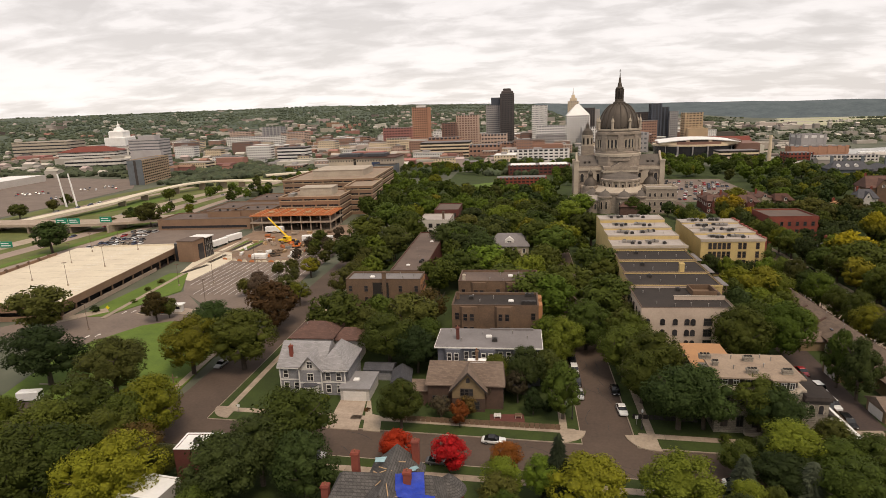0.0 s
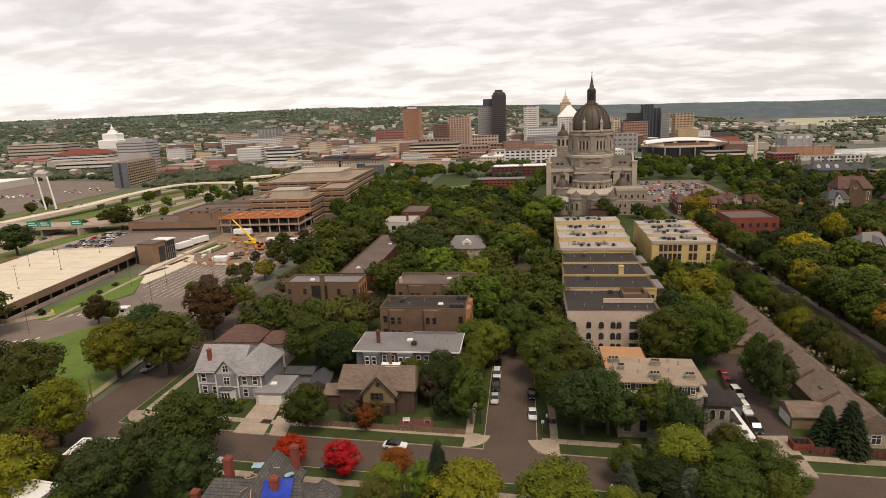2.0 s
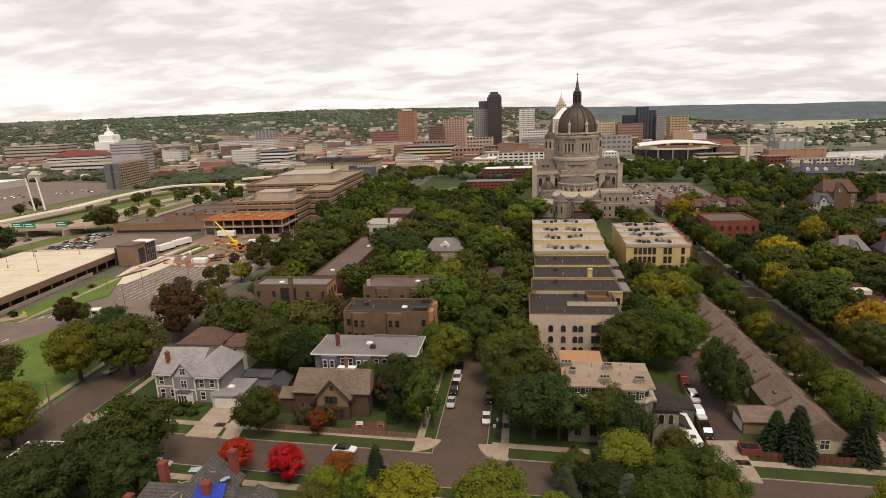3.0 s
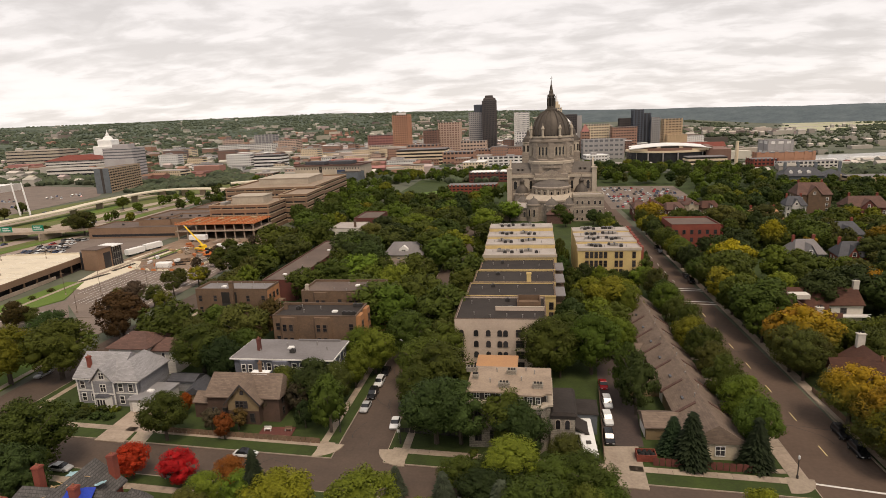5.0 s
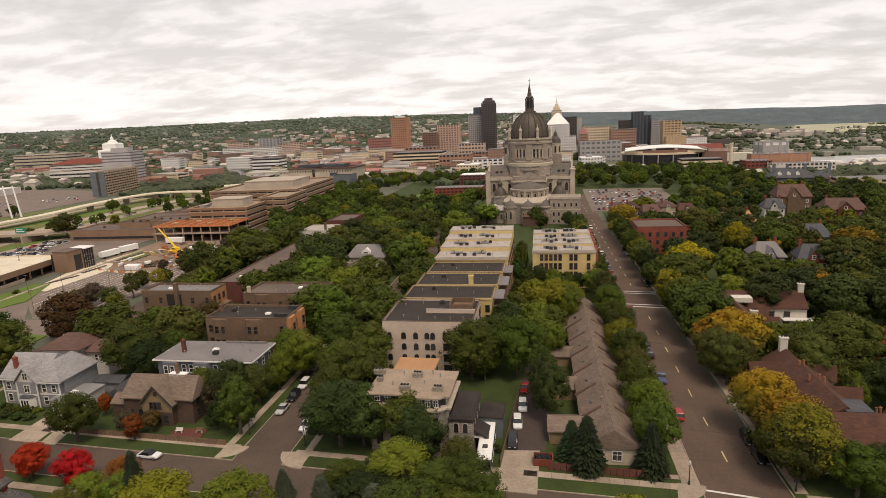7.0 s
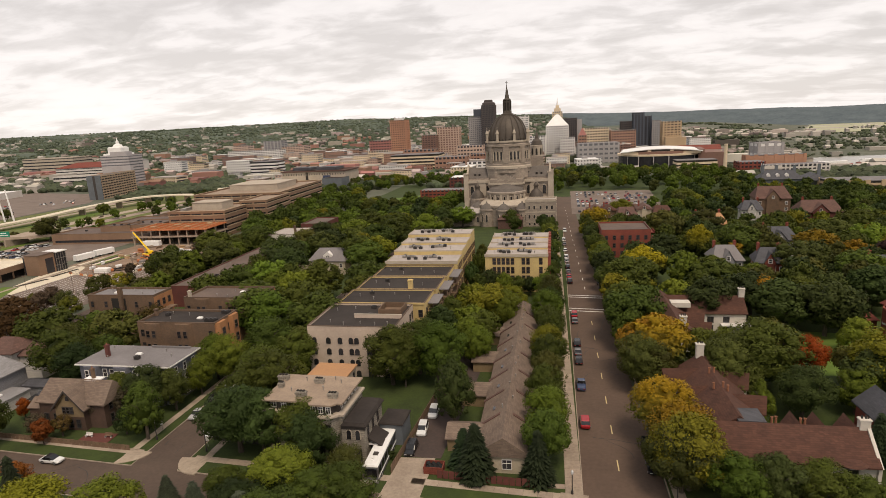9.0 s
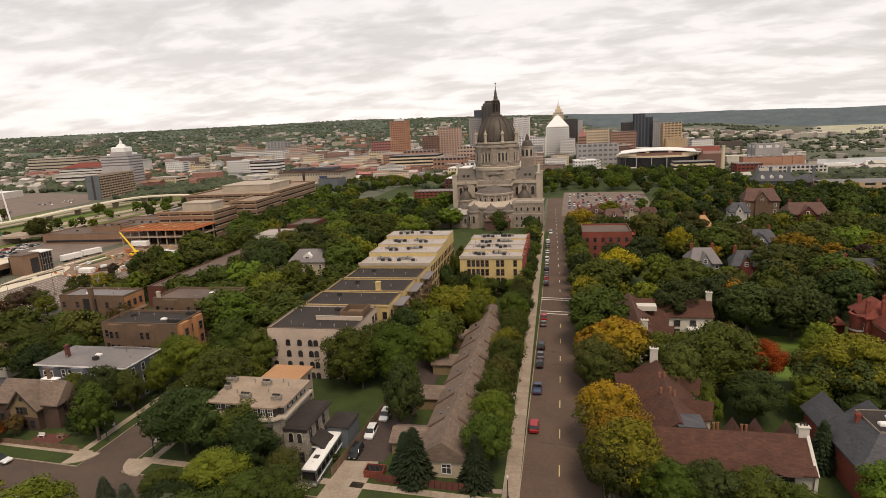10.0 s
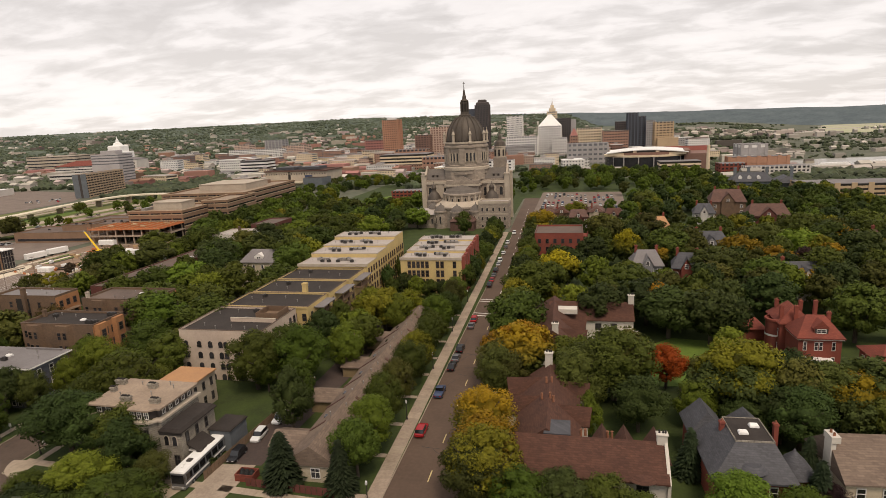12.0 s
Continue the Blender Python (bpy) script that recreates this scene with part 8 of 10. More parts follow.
villa(206, 322, -6, 18, 14, 8.5, "brick_dark", "roof_brown", "dark brick house with brown gabled roofs", 5.0, levels=(5.4, 2.0))
villa(152, 300, 0, 15, 12, 7, "siding_tan", "roof_rust", "tan house with an orange-brown roof", 4.5)
villa(170, 262, 0, 13, 12, 7, "siding_grey", "roof_slate", "grey clapboard house with slate roof", 4.5)
villa(222, 262, 0, 16, 13, 7, "brick_dark", "roof_brown", "dark brick house with brown roof", 4.5)
villa(238, 225, 0, 16, 13, 7, "stucco_cream", "roof_brown", "cream stucco house with brown roof", 4.5)
for i, (dx, dy, ww, dd, hh, rise, wl_, rf) in enumerate(((0, 0, 8.5, 12, 7.0, 2.6, "brick_dark", "roof_brown"), (9.2, 3, 7, 13, 8.0, 2.2, "brick_brown", "roof_rustshingle"), (17, -4, 9.5, 14, 6.6, 3.2, "brick_dark", "roof_brown"),
                                                    (27.5, 2, 7.4, 12, 8.4, 2.4, "stucco_cream", "roof_brown"), (35.6, -3, 9.0, 13, 7.2, 3.0, "brick_brown", "roof_rustshingle"), (2, 16, 9, 9, 6.4, 2.4, "brick_dark", "roof_brown"), (24, 15, 12, 9, 6.0, 2.8, "brick_brown", "roof_brown"))):
    villa(104.5 + dx, 340 + dy, -3 + 3 * (i % 3), ww, dd, hh, wl_, rf, "dark brick house with a low brown roof in a close row", rise, "xy"[i % 2], i % 2, 1.8)

M["brick_med"] = surf("brown_brick_panels", (0.25, 0.155, 0.10), (0.185, 0.115, 0.078), 0.9, 9, 0.6, 0.1)
M["band_tan"] = surf("tan_concrete_band", (0.42, 0.31, 0.21), (0.33, 0.24, 0.165), 0.9, 9, 0.6, 0.1)

# ---- west side: parking deck, offices, site ----
dk = thing("parking_deck", "low parking deck with a pale concrete top and brown brick walls", "parking deck", -149.8, 158, 0, 5.8)
part("top", Shape().box(-52, 0, 0, 88, 4.6, 5.0), M["concrete_new"], dk, "pale concrete parking surface")
part("floor", Shape().box(-52, 0, 0, 88, 0.0, 0.06), M["asphalt_dark"], dk)
# solid filling under the top slab, coloured as the shade of the level below
part("core", Shape().box(-48, -3, 4, 86, 0.06, 4.6), M["void"], dk, "solid dark block painted as the shaded lower level")
part("south_wall", Shape().box(-52, 0.3, -0.3, 0, 3.0, 6.0), M["brick_med"], dk); part("south_base", Shape().box(-52, 0.3, -0.3, 0, 0, 1.6), M["brick_med"], dk)
part("east_wall", Shape().box(0, 0.3, 0, 88, 3.4, 5.9), M["brick_med"], dk, "long brown brick parapet")
part("east_base", Shape().box(0, 0.3, 0, 60, 0, 1.5), M["concrete"], dk)
part("west_wall", Shape().box(-52.3, -52, 0, 74, 0, 6.1), M["brick_med"], dk); part("north_wall", Shape().box(-44, 0, 88, 88.3, 3.4, 5.7), M["concrete_new"], dk)
for k in range(12):
    part("pier", Shape().box(-0.2, 0.26, 0.3, 0.9, 0, 3.4), M["brick_brown"], dk, at=pose(0, 7 * k, 0))
    part("pier", Shape().box(-52.6, -52, 0.3, 1.3, 0, 6.5), M["brick_brown"], dk, at=pose(0, 6.2 * k, 0))
for k in range(9):
    part("joint", Shape().box(-51.5, -0.4, 0, 0.12, 5.0, 5.012), M["concrete"], dk, at=pose(0, 8 + 9 * k, 0))
for r in range(2):
    for k in range(30):
        part("bay_line", Shape().box(0, 5.0, -0.05, 0.05, 5.0, 5.014), M["roof_white"], dk, at=pose(-26 + r * 16, 6 + 2.7 * k, 0))
en = thing("stair_house", "brown brick entrance block with tall dark glazing", "building", -154.6, 233.0, 0, -4)
part("wall", Shape().box(0, 8.0, 0, 8.5, 0, 9.4), M["brick_med"], en)
part("roof", Shape().box(-0.2, 8.2, -0.2, 8.7, 9.4, 9.7), M["roof_brownflat"], en)
gh = part("glass_hall", Shape().box(0.6, 8.3, 8.5, 14.5, 0, 9.2), M["glass_dark"], en, "dark glazed stair hall")
part("hall_roof", Shape().box(0.2, 9.0, 8.7, 15.0, 9.2, 9.6), M["roof_white"], gh, "white projecting roof")
for k in range(5):
    part("mullion", Shape().box(8.3, 8.42, 9.0 + 1.3 * k, 9.12 + 1.3 * k, 0, 9.2), M["metal"], gh)
for z in (3.0, 6.1):
    part("transom", Shape().box(8.3, 8.4, 8.6, 14.5, z, z + 0.14), M["metal"], gh)
part("glazing", Shape().box(8.0, 8.08, 3.6, 7.6, 0.3, 7.4), M["glass_dark"], en)
part("glazing", Shape().box(-2.2, 0, 1.0, 7.5, 0.2, 8.2), M["glass_dark"], en, "dark glazed link to the deck")

lamp_pole = Shape().tube((0, 0, 0), (0, 0, 8.6), 0.09, 0.06, 6)
lamp_me = lamp_pole.mesh("pole"); lamp_me.materials.append(M["trim_brown"])
lamp_head = Shape().cut_box(-0.75, 0.75, -0.18, 0.18, 0, 0.16, 0.04).mesh("lamp_head"); lamp_head.materials.append(M["trim_brown"])
lamp_foot = Shape().lathe([(0.3, 0), (0.28, 0.7), (0.1, 0.75)], 8).mesh("foot"); lamp_foot.materials.append(M["concrete"])


def lot_lamp(x, y, z=0.0, s=1.0):
    p = thing("car_park_lamp", "slim brown twin-headed car park lamp post", "lamp post", x, y, z, 20, "car park lamps")
    p.scale = (s, s, s)
    part("pole", lamp_me, None, p); part("lamp_head", lamp_head, None, p, at=pose(0, 0, 8.55)); part("foot", lamp_foot, None, p)


for x, y, z in ((-165, 180, 5.0), (-185, 186, 5.0), (-170, 206, 5.0), (-190, 212, 5.0), (-176, 236, 5.0), (-196, 232, 5.0), (-120, 200, 0), (-104, 206, 0), (-132, 196, 0), (-118, 232, 0), (-100, 236, 0), (-110, 176, 0), (-134, 150, 0), (-127, 128, 0), (-240, 225, 0), (-250, 262, 0), (-215, 275, 0), (-270, 240, 0)):
    lot_lamp(x, y, z)
bt = thing("ticket_booth", "small white ticket booth at the car park gate", "booth", -114.5, 167.5, 0.16, 5)
part("body", Shape().box(-1.2, 1.2, -0.9, 0.9, 0, 2.3), M["trim"], bt); part("roof", Shape().cut_box(-1.7, 1.7, -1.4, 1.4, 2.3, 2.65, 0.15), M["roof_white"], bt)
window(bt, "s", 0, 1.0, -0.9, 1.4, 0.9, "plain")
sg = thing("road_sign", "yellow diamond warning sign on a post", "sign", -137.3, 163.5, 0.1)
part("post", Shape().tube((0, 0, 0), (0, 0, 2.6), 0.05, n=6), M["metal"], sg); part("plate", Shape().box(-0.5, 0.5, -0.03, 0.03, -0.5, 0.5), M["sign_yellow"], sg, at=pose(0, -0.06, 2.5, 0, 45, 0))
for x, y, w in ((-133.5, 166, 0.5), (-130.8, 167, 0.5), (-128.2, 168, 0.5), (-133.0, 143, 0.5), (-130.4, 144.5, 0.5), (-127.8, 146, 0.5)):
    setting("road_arrow", Shape().prism([(x - 0.15, y - 1.3), (x + 0.15, y - 1.3), (x + 0.15, y + 0.3), (x + 0.55, y + 0.3), (x, y + 1.4), (x - 0.55, y + 0.3), (x - 0.15, y + 0.3)], -0.02, 0.032), M["paint_white"], "white painted lane arrow")


def banded(name, label, x0, y0, w, d, hgt, floors, wall, roof, rz=0.0, band=0.42, glass="glass_dark", category="office building", sill=0.9):
    """A block with one ribbon of windows a storey, the spandrels standing proud of it."""
    b = thing(name, label, category, x0, y0, 0, rz)
    fh = hgt / floors
    part("window_wall", Shape().box(0.25, w - 0.25, 0.25, d - 0.25, 0, hgt), M[glass], b, "dark ribbon glazing")
    me = Shape().rim(0, w, 0, d, 0, fh * (1 - band), 0.6).mesh("spandrel"); me.materials.append(M[wall])
    for k in range(floors):
        part("spandrel", me, None, b, at=pose(0, 0, k * fh))
    part("parapet", Shape().rim(-0.15, w + 0.15, -0.15, d + 0.15, hgt - fh * 0.12, hgt + 0.9, 0.6), M[wall], b)
    part("roof", Shape().box(0.3, w - 0.3, 0.3, d - 0.3, hgt, hgt + 0.1), M[roof], b)
    return b


def med_block(label, x0, y0, w, d, hgt, floors, rz):
    b = thing("office_building", label, "office building", x0, y0, 0, rz)
    fh = hgt / floors
    part("window_wall", Shape().box(0.3, w - 0.3, 0.3, d - 0.3, 0, hgt), M["glass_dark"], b)
    a = Shape().rim(0, w, 0, d, 0, fh * 0.55, 0.6).mesh("spandrel"); a.materials.append(M["brick_med"])
    c = Shape().rim(-0.12, w + 0.12, -0.12, d + 0.12, 0, fh * 0.13, 0.6).mesh("sill_band"); c.materials.append(M["band_tan"])
    for k in range(floors):
        part("spandrel", a, None, b, at=pose(0, 0, k * fh))
        part("sill_band", c, None, b, at=pose(0, 0, k * fh + fh * 0.55))
        n = int(w / 7)
        for i in range(n + 1):
            part("pier", Shape().box(-0.5, 0.5, 0.05, 0.5, fh * 0.5, fh), M["brick_med"], b, at=pose(w * i / n if 0 < i < n else (0.5 if i == 0 else w - 0.5), 0, k * fh))
    part("parapet", Shape().rim(-0.2, w + 0.2, -0.2, d + 0.2, hgt - 0.3, hgt + 1.0, 0.6), M["brick_med"], b)
    part("coping", Shape().rim(-0.3, w + 0.3, -0.3, d + 0.3, hgt + 1.0, hgt + 1.25, 0.8), M["band_tan"], b)
    part("roof", Shape().box(0.3, w - 0.3, 0.3, d - 0.3, hgt, hgt + 0.15), M["roof_tan"], b)
    return b


b = med_block("stepped brown brick office block with tan bands and ribbon windows", -144, 324, 37, 36, 14.6, 4, 2)
part("penthouse", Shape().box(9, 29, 12, 26, 14.7, 19.2).box(8.7, 29.3, 11.7, 26.3, 19.2, 19.6), M["stone_pale"], b, "pale rooftop plant house")
part("roof_gear", Shape().box(3, 6, 8, 16, 14.7, 16.4), M["metal"], b)
b = med_block("long brown brick office block with tan bands and rooftop plant", -166, 384, 64, 88, 18.0, 5, 3)
part("penthouse", Shape().box(14, 52, 26, 62, 18.1, 22.6).box(13.7, 52.3, 25.7, 62.3, 22.6, 23.0), M["stone_pale"], b, "pale rooftop plant house")
part("upper_step", Shape().box(20, 46, 64, 80, 18.1, 21.0), M["brick_med"], b)
b = med_block("brown brick stair block with dark ribbon windows", -112, 352, 18, 40, 17.0, 5, 4)
for x0, x1, y0, y1, hh in ((-212, -156, 306, 330, 5.6), (-200, -150, 332, 372, 6.0), (-186, -166, 316, 328, 8.4), (-190, -160, 376, 410, 6.2), (-172, -148, 318, 340, 8.6)):
    b, w, d = flat_block("clinic_wing", "low brown brick wing with a wide tan-brown flat roof", x0, x1, y0, y1, hh, "brick_med", "roof_brownflat", 0.6, 2, category="clinic")
    part("glazing", Shape().box(2, w - 2, -0.06, 0, 1.0, 2.4), M["glass_dark"], b)
    for k in range(3):
        vent(b, w * (0.25 + 0.25 * k), d * 0.5, hh + 0.05, "ac")

# the concrete frame being built, its orange formwork, the crane
fr = thing("unfinished_building", "unfinished two-storey concrete frame with orange formwork on top", "building site", -151, 299.5, 0, 2)
part("slab", Shape().box(-0.5, 46.5, -0.5, 23, 4.6, 5.3), M["concrete"], fr); part("ground_slab", Shape().box(0, 46, 0, 23, -0.1, 0.2), M["concrete"], fr)
part("slab", Shape().box(-0.5, 46.5, -0.5, 23, 8.6, 9.1), M["rebar"], fr, "orange shuttered slab edge")
# near-black sheet closing the frame, its colour standing for the shaded inside
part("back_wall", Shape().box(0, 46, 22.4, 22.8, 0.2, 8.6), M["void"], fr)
for i in range(9):
    for j in range(3):
        part("column", Shape().box(-0.3, 0.3, -0.3, 0.3, 0.2, 8.6), M["concrete"], fr, at=pose(0.6 + 5.6 * i, 0.4 + 10.4 * j, 0))
for i in range(24):
    part("form_post", Shape().box(-0.07, 0.07, -0.07, 0.07, 9.1, 10.4), M["rebar"], fr, at=pose(0.1 + 2.0 * i, -0.3, 0))
    part("joist", Shape().box(-0.12, 0.12, 0.5, 22, 9.1, 9.5), M["rebar"] if i % 3 else M["wood_pale"], fr, at=pose(0.8 + 1.95 * i, 0, 0))
part("guard_rail", Shape().box(-0.5, 46.5, -0.36, -0.3, 9.6, 9.7).box(-0.5, 46.5, -0.36, -0.3, 10.2, 10.3), M["rebar"], fr)
for k, (u, v) in enumerate(((8, 6), (19, 12), (30, 5), (38, 15))):
    part("panel_pack", Shape().box(0, 3.0, 0, 2.0, 9.5, 10.1), M["wood_pale"], fr, at=pose(u, v, 0))
cr = thing("crane", "yellow mobile crane with its lattice boom raised", "crane", -118.5, 271, 0, -20)
part("carrier", Shape().cut_box(-5, 5, -1.3, 1.3, 0.7, 1.7, 0.15), M["yellow"], cr)
cb = part("cab", Shape().cut_box(-1.8, 1.6, -1.2, 1.2, 1.7, 3.4, 0.3), M["yellow"], cr)
part("cab_glass", Shape().box(-1.6, 0.4, -1.26, -1.2, 2.4, 3.1), M["car_glass"], cb)
part("boom", Shape().tube((0.8, 0, 2.6), (-11.8, 0, 12.2), 0.62, 0.42, 4), M["yellow"], cr)
part("boom_tip", Shape().tube((-11.8, 0, 12.2), (-12.6, 0, 12.8), 0.5, 0.2, 4), M["metal"], cr)
part("ram", Shape().tube((0.4, 0, 1.8), (-4.6, 0, 6.2), 0.2, 0.16, 6), M["metal"], cr)
for x in (-3.8, -2.4, 2.4, 3.8):
    for s in (-1, 1):
        part("wheel", Shape().tube((x, s * 0.9, 0.6), (x, s * 1.35, 0.6), 0.6, n=12), M["tyre"], cr)
for x, y in ((-113.5, 266), (-110.5, 264.0), (-109.5, 259.5)):
    ld = thing("loader", "orange tracked lift on the building site", "machine", x, y, 0.05, 30)
    part("chassis", Shape().cut_box(-1.8, 1.8, -0.9, 0.9, 0.5, 1.5, 0.2), M["orange"], ld); part("cab", Shape().cut_box(-0.8, 0.9, -0.8, 0.8, 1.5, 2.8, 0.3), M["car_glass"], ld)
    part("arm", Shape().tube((-1, 0, 1.6), (-4.2, 0, 3.0), 0.25, 0.18, 5), M["orange"], ld)
    for s in (-1, 1):
        part("track", Shape().cut_box(-1.9, 1.9, s * 1.0 - 0.25, s * 1.0 + 0.25, 0, 0.75, 0.2), M["tyre"], ld)
for (xa, ya), (xb, yb) in (((-136, 237.4), (-121, 232.2)), ((-121, 232.2), (-102.4, 232.0)), ((-102.4, 232.0), (-102.2, 262)), ((-102.2, 262), (-93.4, 277))):
    ln = math.hypot(xb - xa, yb - ya)
    br = thing("site_fence", "grey mesh site fence on pale concrete barrier blocks", "fence", xa, ya, 0.05, math.degrees(math.atan2(yb - ya, xb - xa)))
    for k in range(int(ln / 3)):
        part("block", Shape().prism([(3 * k + 0.1, -0.3), (3 * k + 2.8, -0.3), (3 * k + 2.8, 0.3), (3 * k + 0.1, 0.3)], 0, 0.85, 0.5), M["concrete_new"] if k % 3 else M["rebar"], br)
        part("post", Shape().box(3 * k, 3 * k + 0.08, -0.04, 0.04, 0, 2.2), M["metal"], br)
    part("rail", Shape().box(0, ln, -0.03, 0.03, 2.1, 2.18).box(0, ln, -0.03, 0.03, 1.4, 1.46), M["metal"], br)
tp = thing("covered_stack", "large stack under white sheeting on the site", "building materials", -118.6, 238.6, 0.05, 3)
part("sheet", Shape().cut_box(-3.3, 3.3, -1.6, 1.6, 0, 2.3, 0.25), M["roof_white"], tp)
part("pallet", Shape().box(-3.5, 3.5, -1.8, 1.8, -0.05, 0.15), M["wood"], tp)
random.seed(22)
for k in range(9):
    bp = thing("beam_pile", "dark pile of steel beams and lumber", "building materials", random.uniform(-117.5, -113), random.uniform(241, 254), 0.05, random.uniform(20, 80), "site materials")
    for q in range(4):
        part("beam", Shape().box(-2.4, 2.4, -0.15, 0.15, 0, 0.3), M["wood" if (k + q) % 2 else "tyre"], bp, at=pose(0, 0.42 * q - 0.6, 0.3 * (q % 2), 0, 0, random.uniform(-6, 6)))
random.seed(21)
for k in range(46):
    x, y = random.uniform(-136, -104), random.uniform(240, 297)
    m = random.choice(("wood_pale", "concrete", "roof_white", "metal", "wood", "rebar"))
    st = thing("material_stack", "stack of building materials on bare ground", "building materials", x, y, 0.05, random.uniform(0, 180), "site materials")
    for q in range(3):
        part("pack", Shape().box(-1.4, 1.4, -0.6, 0.6, 0, 0.4), M[m], st, at=pose(random.uniform(-0.4, 0.4), random.uniform(-0.3, 0.3), 0.42 * q, 0, 0, random.uniform(-8, 8)))
for x, y, rz in ((-151.6, 264.0, 78), (-150.0, 276.0, 74), (-99.5, 270.0, 6), (-106, 272.5, 10), (-136, 296, 0)):
    tr = thing("site_trailer", "white box trailer parked on the site", "trailer", x, y, 0, rz)
    part("body", Shape().cut_box(-5, 5, -1.3, 1.3, 0.9, 3.6, 0.12), M["roof_white"], tr)
    for wx in (-3.4, 3.4):
        part("wheel", Shape().tube((wx, -1.3, 0.5), (wx, 1.3, 0.5), 0.5, n=10), M["tyre"], tr)

# history museum, hotel, offices, capitol hill
b, w, d = flat_block("museum", "cream stone museum with a brown eaved roof", -205, -131, 602, 640, 17, "stone_pale", "roof_brown", 0.6, -3, category="museum")
part("eave_board", Shape().rim(-1.0, w + 1.0, -1.0, d + 1.0, 17.0, 18.2, 4.0), M["roof_brown"], b, "broad brown eaves")
for i in range(24):
    window(b, "s", 2 + i * (w - 4) / 23, 13.6, 0, 1.2, 1.6, "far", "stone_pale")
# dark strip laid on the wall, painted as the shade of a notch
part("notch", Shape().box(28, 31, -0.08, 0, 0, 16.5), M["void"], b); part("banner", Shape().box(48, 57, -0.12, 0, 6, 13), M["car_blue"], b)
part("attic", Shape().box(8, 30, 10, 30, 18.2, 21).box(36, 60, 10, 30, 18.2, 21), M["roof_slate"], b)
b, w, d = flat_block("pavilion", "dark glazed pavilion beside the museum", -150, -128, 580, 600, 11, "siding_slate", "roof_tar", 0.5, -3, category="pavilion")
M["panel_white"] = surf("white_concrete", (0.60, 0.56, 0.52), (0.5, 0.46, 0.42), 0.85, 10, 1.0)
M["panel_grey"] = surf("grey_concrete", (0.40, 0.375, 0.37), (0.33, 0.305, 0.30), 0.85, 10, 1.0)
b = banded("hotel", "tan slab hotel with a dark blank end wall", -396.6, 542, 14, 76, 24.5, 9, "band_tan", "roof_grey", 13, 0.5, "glass_dark", "hotel")
part("end_wall", Shape().box(-0.3, 14.3, -0.5, -0.1, 0, 25.4), M["siding_slate"], b); part("stripe", Shape().box(6, 8.5, -0.6, -0.5, 0, 25), M["trim_dark"], b)
for k in range(14):
    part("fin", Shape().box(13.95, 14.25, 0, 0.5, 0, 24.5), M["band_tan"], b, at=pose(0, 2 + 5.5 * k, 0))
b = banded("office_tower", "grey stepped office tower with white bands", -462, 640, 36, 30, 42, 12, "panel_grey", "roof_grey", 8, 0.4, "glass_grey")
part("plant_room", Shape().box(8, 28, 8, 22, 42, 47), M["panel_grey"], b); part("annex", Shape().box(4, 40, -6, 0, 0, 30), M["panel_grey"], b)
b = banded("office_building", "long pale office block with a red hipped roof", -752, 866, 88, 50, 18, 4, "panel_white", "roof_red", 14, 0.35)
part("hip_roof", Shape().gable(0, 88, 0, 50, 18.5, 8, "x", 1.0, 0.5, hip=25), M["roof_red"], b)
b = banded("office_building", "long low white arcaded building", -640, 745, 80, 24, 12, 2, "panel_white", "roof_gravel", 8, 0.5)
b = banded("office_building", "broad tan stone office building", -1000, 1040, 105, 70, 32, 5, "stone_pale", "roof_gravel", 12, 0.35)
b = banded("office_building", "pale stone office building", -810, 960, 70, 40, 20, 4, "panel_white", "roof_grey", 12, 0.5)
cp = thing("capitol", "domed capitol wrapped in white scaffold sheeting", "capitol", -735, 1000, 0, 8)
part("block", Shape().box(-45, 45, -20, 20, 0, 22), M["panel_white"], cp); part("wing_roof", Shape().gable(-45, 45, -20, 20, 22, 4, "x", 0.5, 0.3, hip=10), M["roof_grey"], cp)
part("drum_wrap", Shape().cut_box(-19, 19, -19, 19, 22, 38, 1.0), M["roof_white"], cp, "white sheeted scaffold"); part("dome_wrap", Shape().cut_box(-13, 13, -13, 13, 38, 50, 2.0), M["roof_white"], cp)
part("lantern", Shape().lathe([(9, 50), (7, 54), (3, 56), (2.6, 60), (1.0, 62), (0.4, 67)], 14), M["roof_white"], cp)
for k in range(11):
    window(cp, "s", -40 + 8 * k, 6, -20, 2.2, 5, "far", "panel_white"); window(cp, "s", -40 + 8 * k, 14, -20, 2.2, 4, "far", "panel_white")
for k in range(4):
    g = thing("road_sign", "green overhead motorway sign", "sign", (-268, -260, -243, -270)[k], (299.2, 299.2, 303.5, 262)[k], 5.4 if k < 3 else 0, 2, "motorway signs")
    part("plate", Shape().box(-3.6, 3.6, -0.1, 0.1, 0.4, 3.6), M["sign_green"], g)
    for q in range(2):
        part("lettering", Shape().box(-2.8, 2.6 - q, -0.13, -0.1, 1.1 + q * 1.2, 1.6 + q * 1.2), M["roof_white"], g)
    for s in (-3, 3):
        part("post", Shape().box(s - 0.1, s + 0.1, 0.1, 0.3, -0.5 if k < 3 else 0.0, 3.8), M["metal"], g)
for dx in (0, 9):
    g = thing("billboard_mast", "tall pale steel mast pair in the car park", "mast", -352 + dx, 402, 0)
    part("mast", Shape().tube((0, 0, 0), (-3, 0, 26), 0.7, 0.5, 8), M["roof_white"], g)
b, w, d = flat_block("warehouse", "long low pale shed beside the car park", -575, -535, 522, 598, 7, "panel_white", "roof_white", 0.4, 8, category="warehouse")
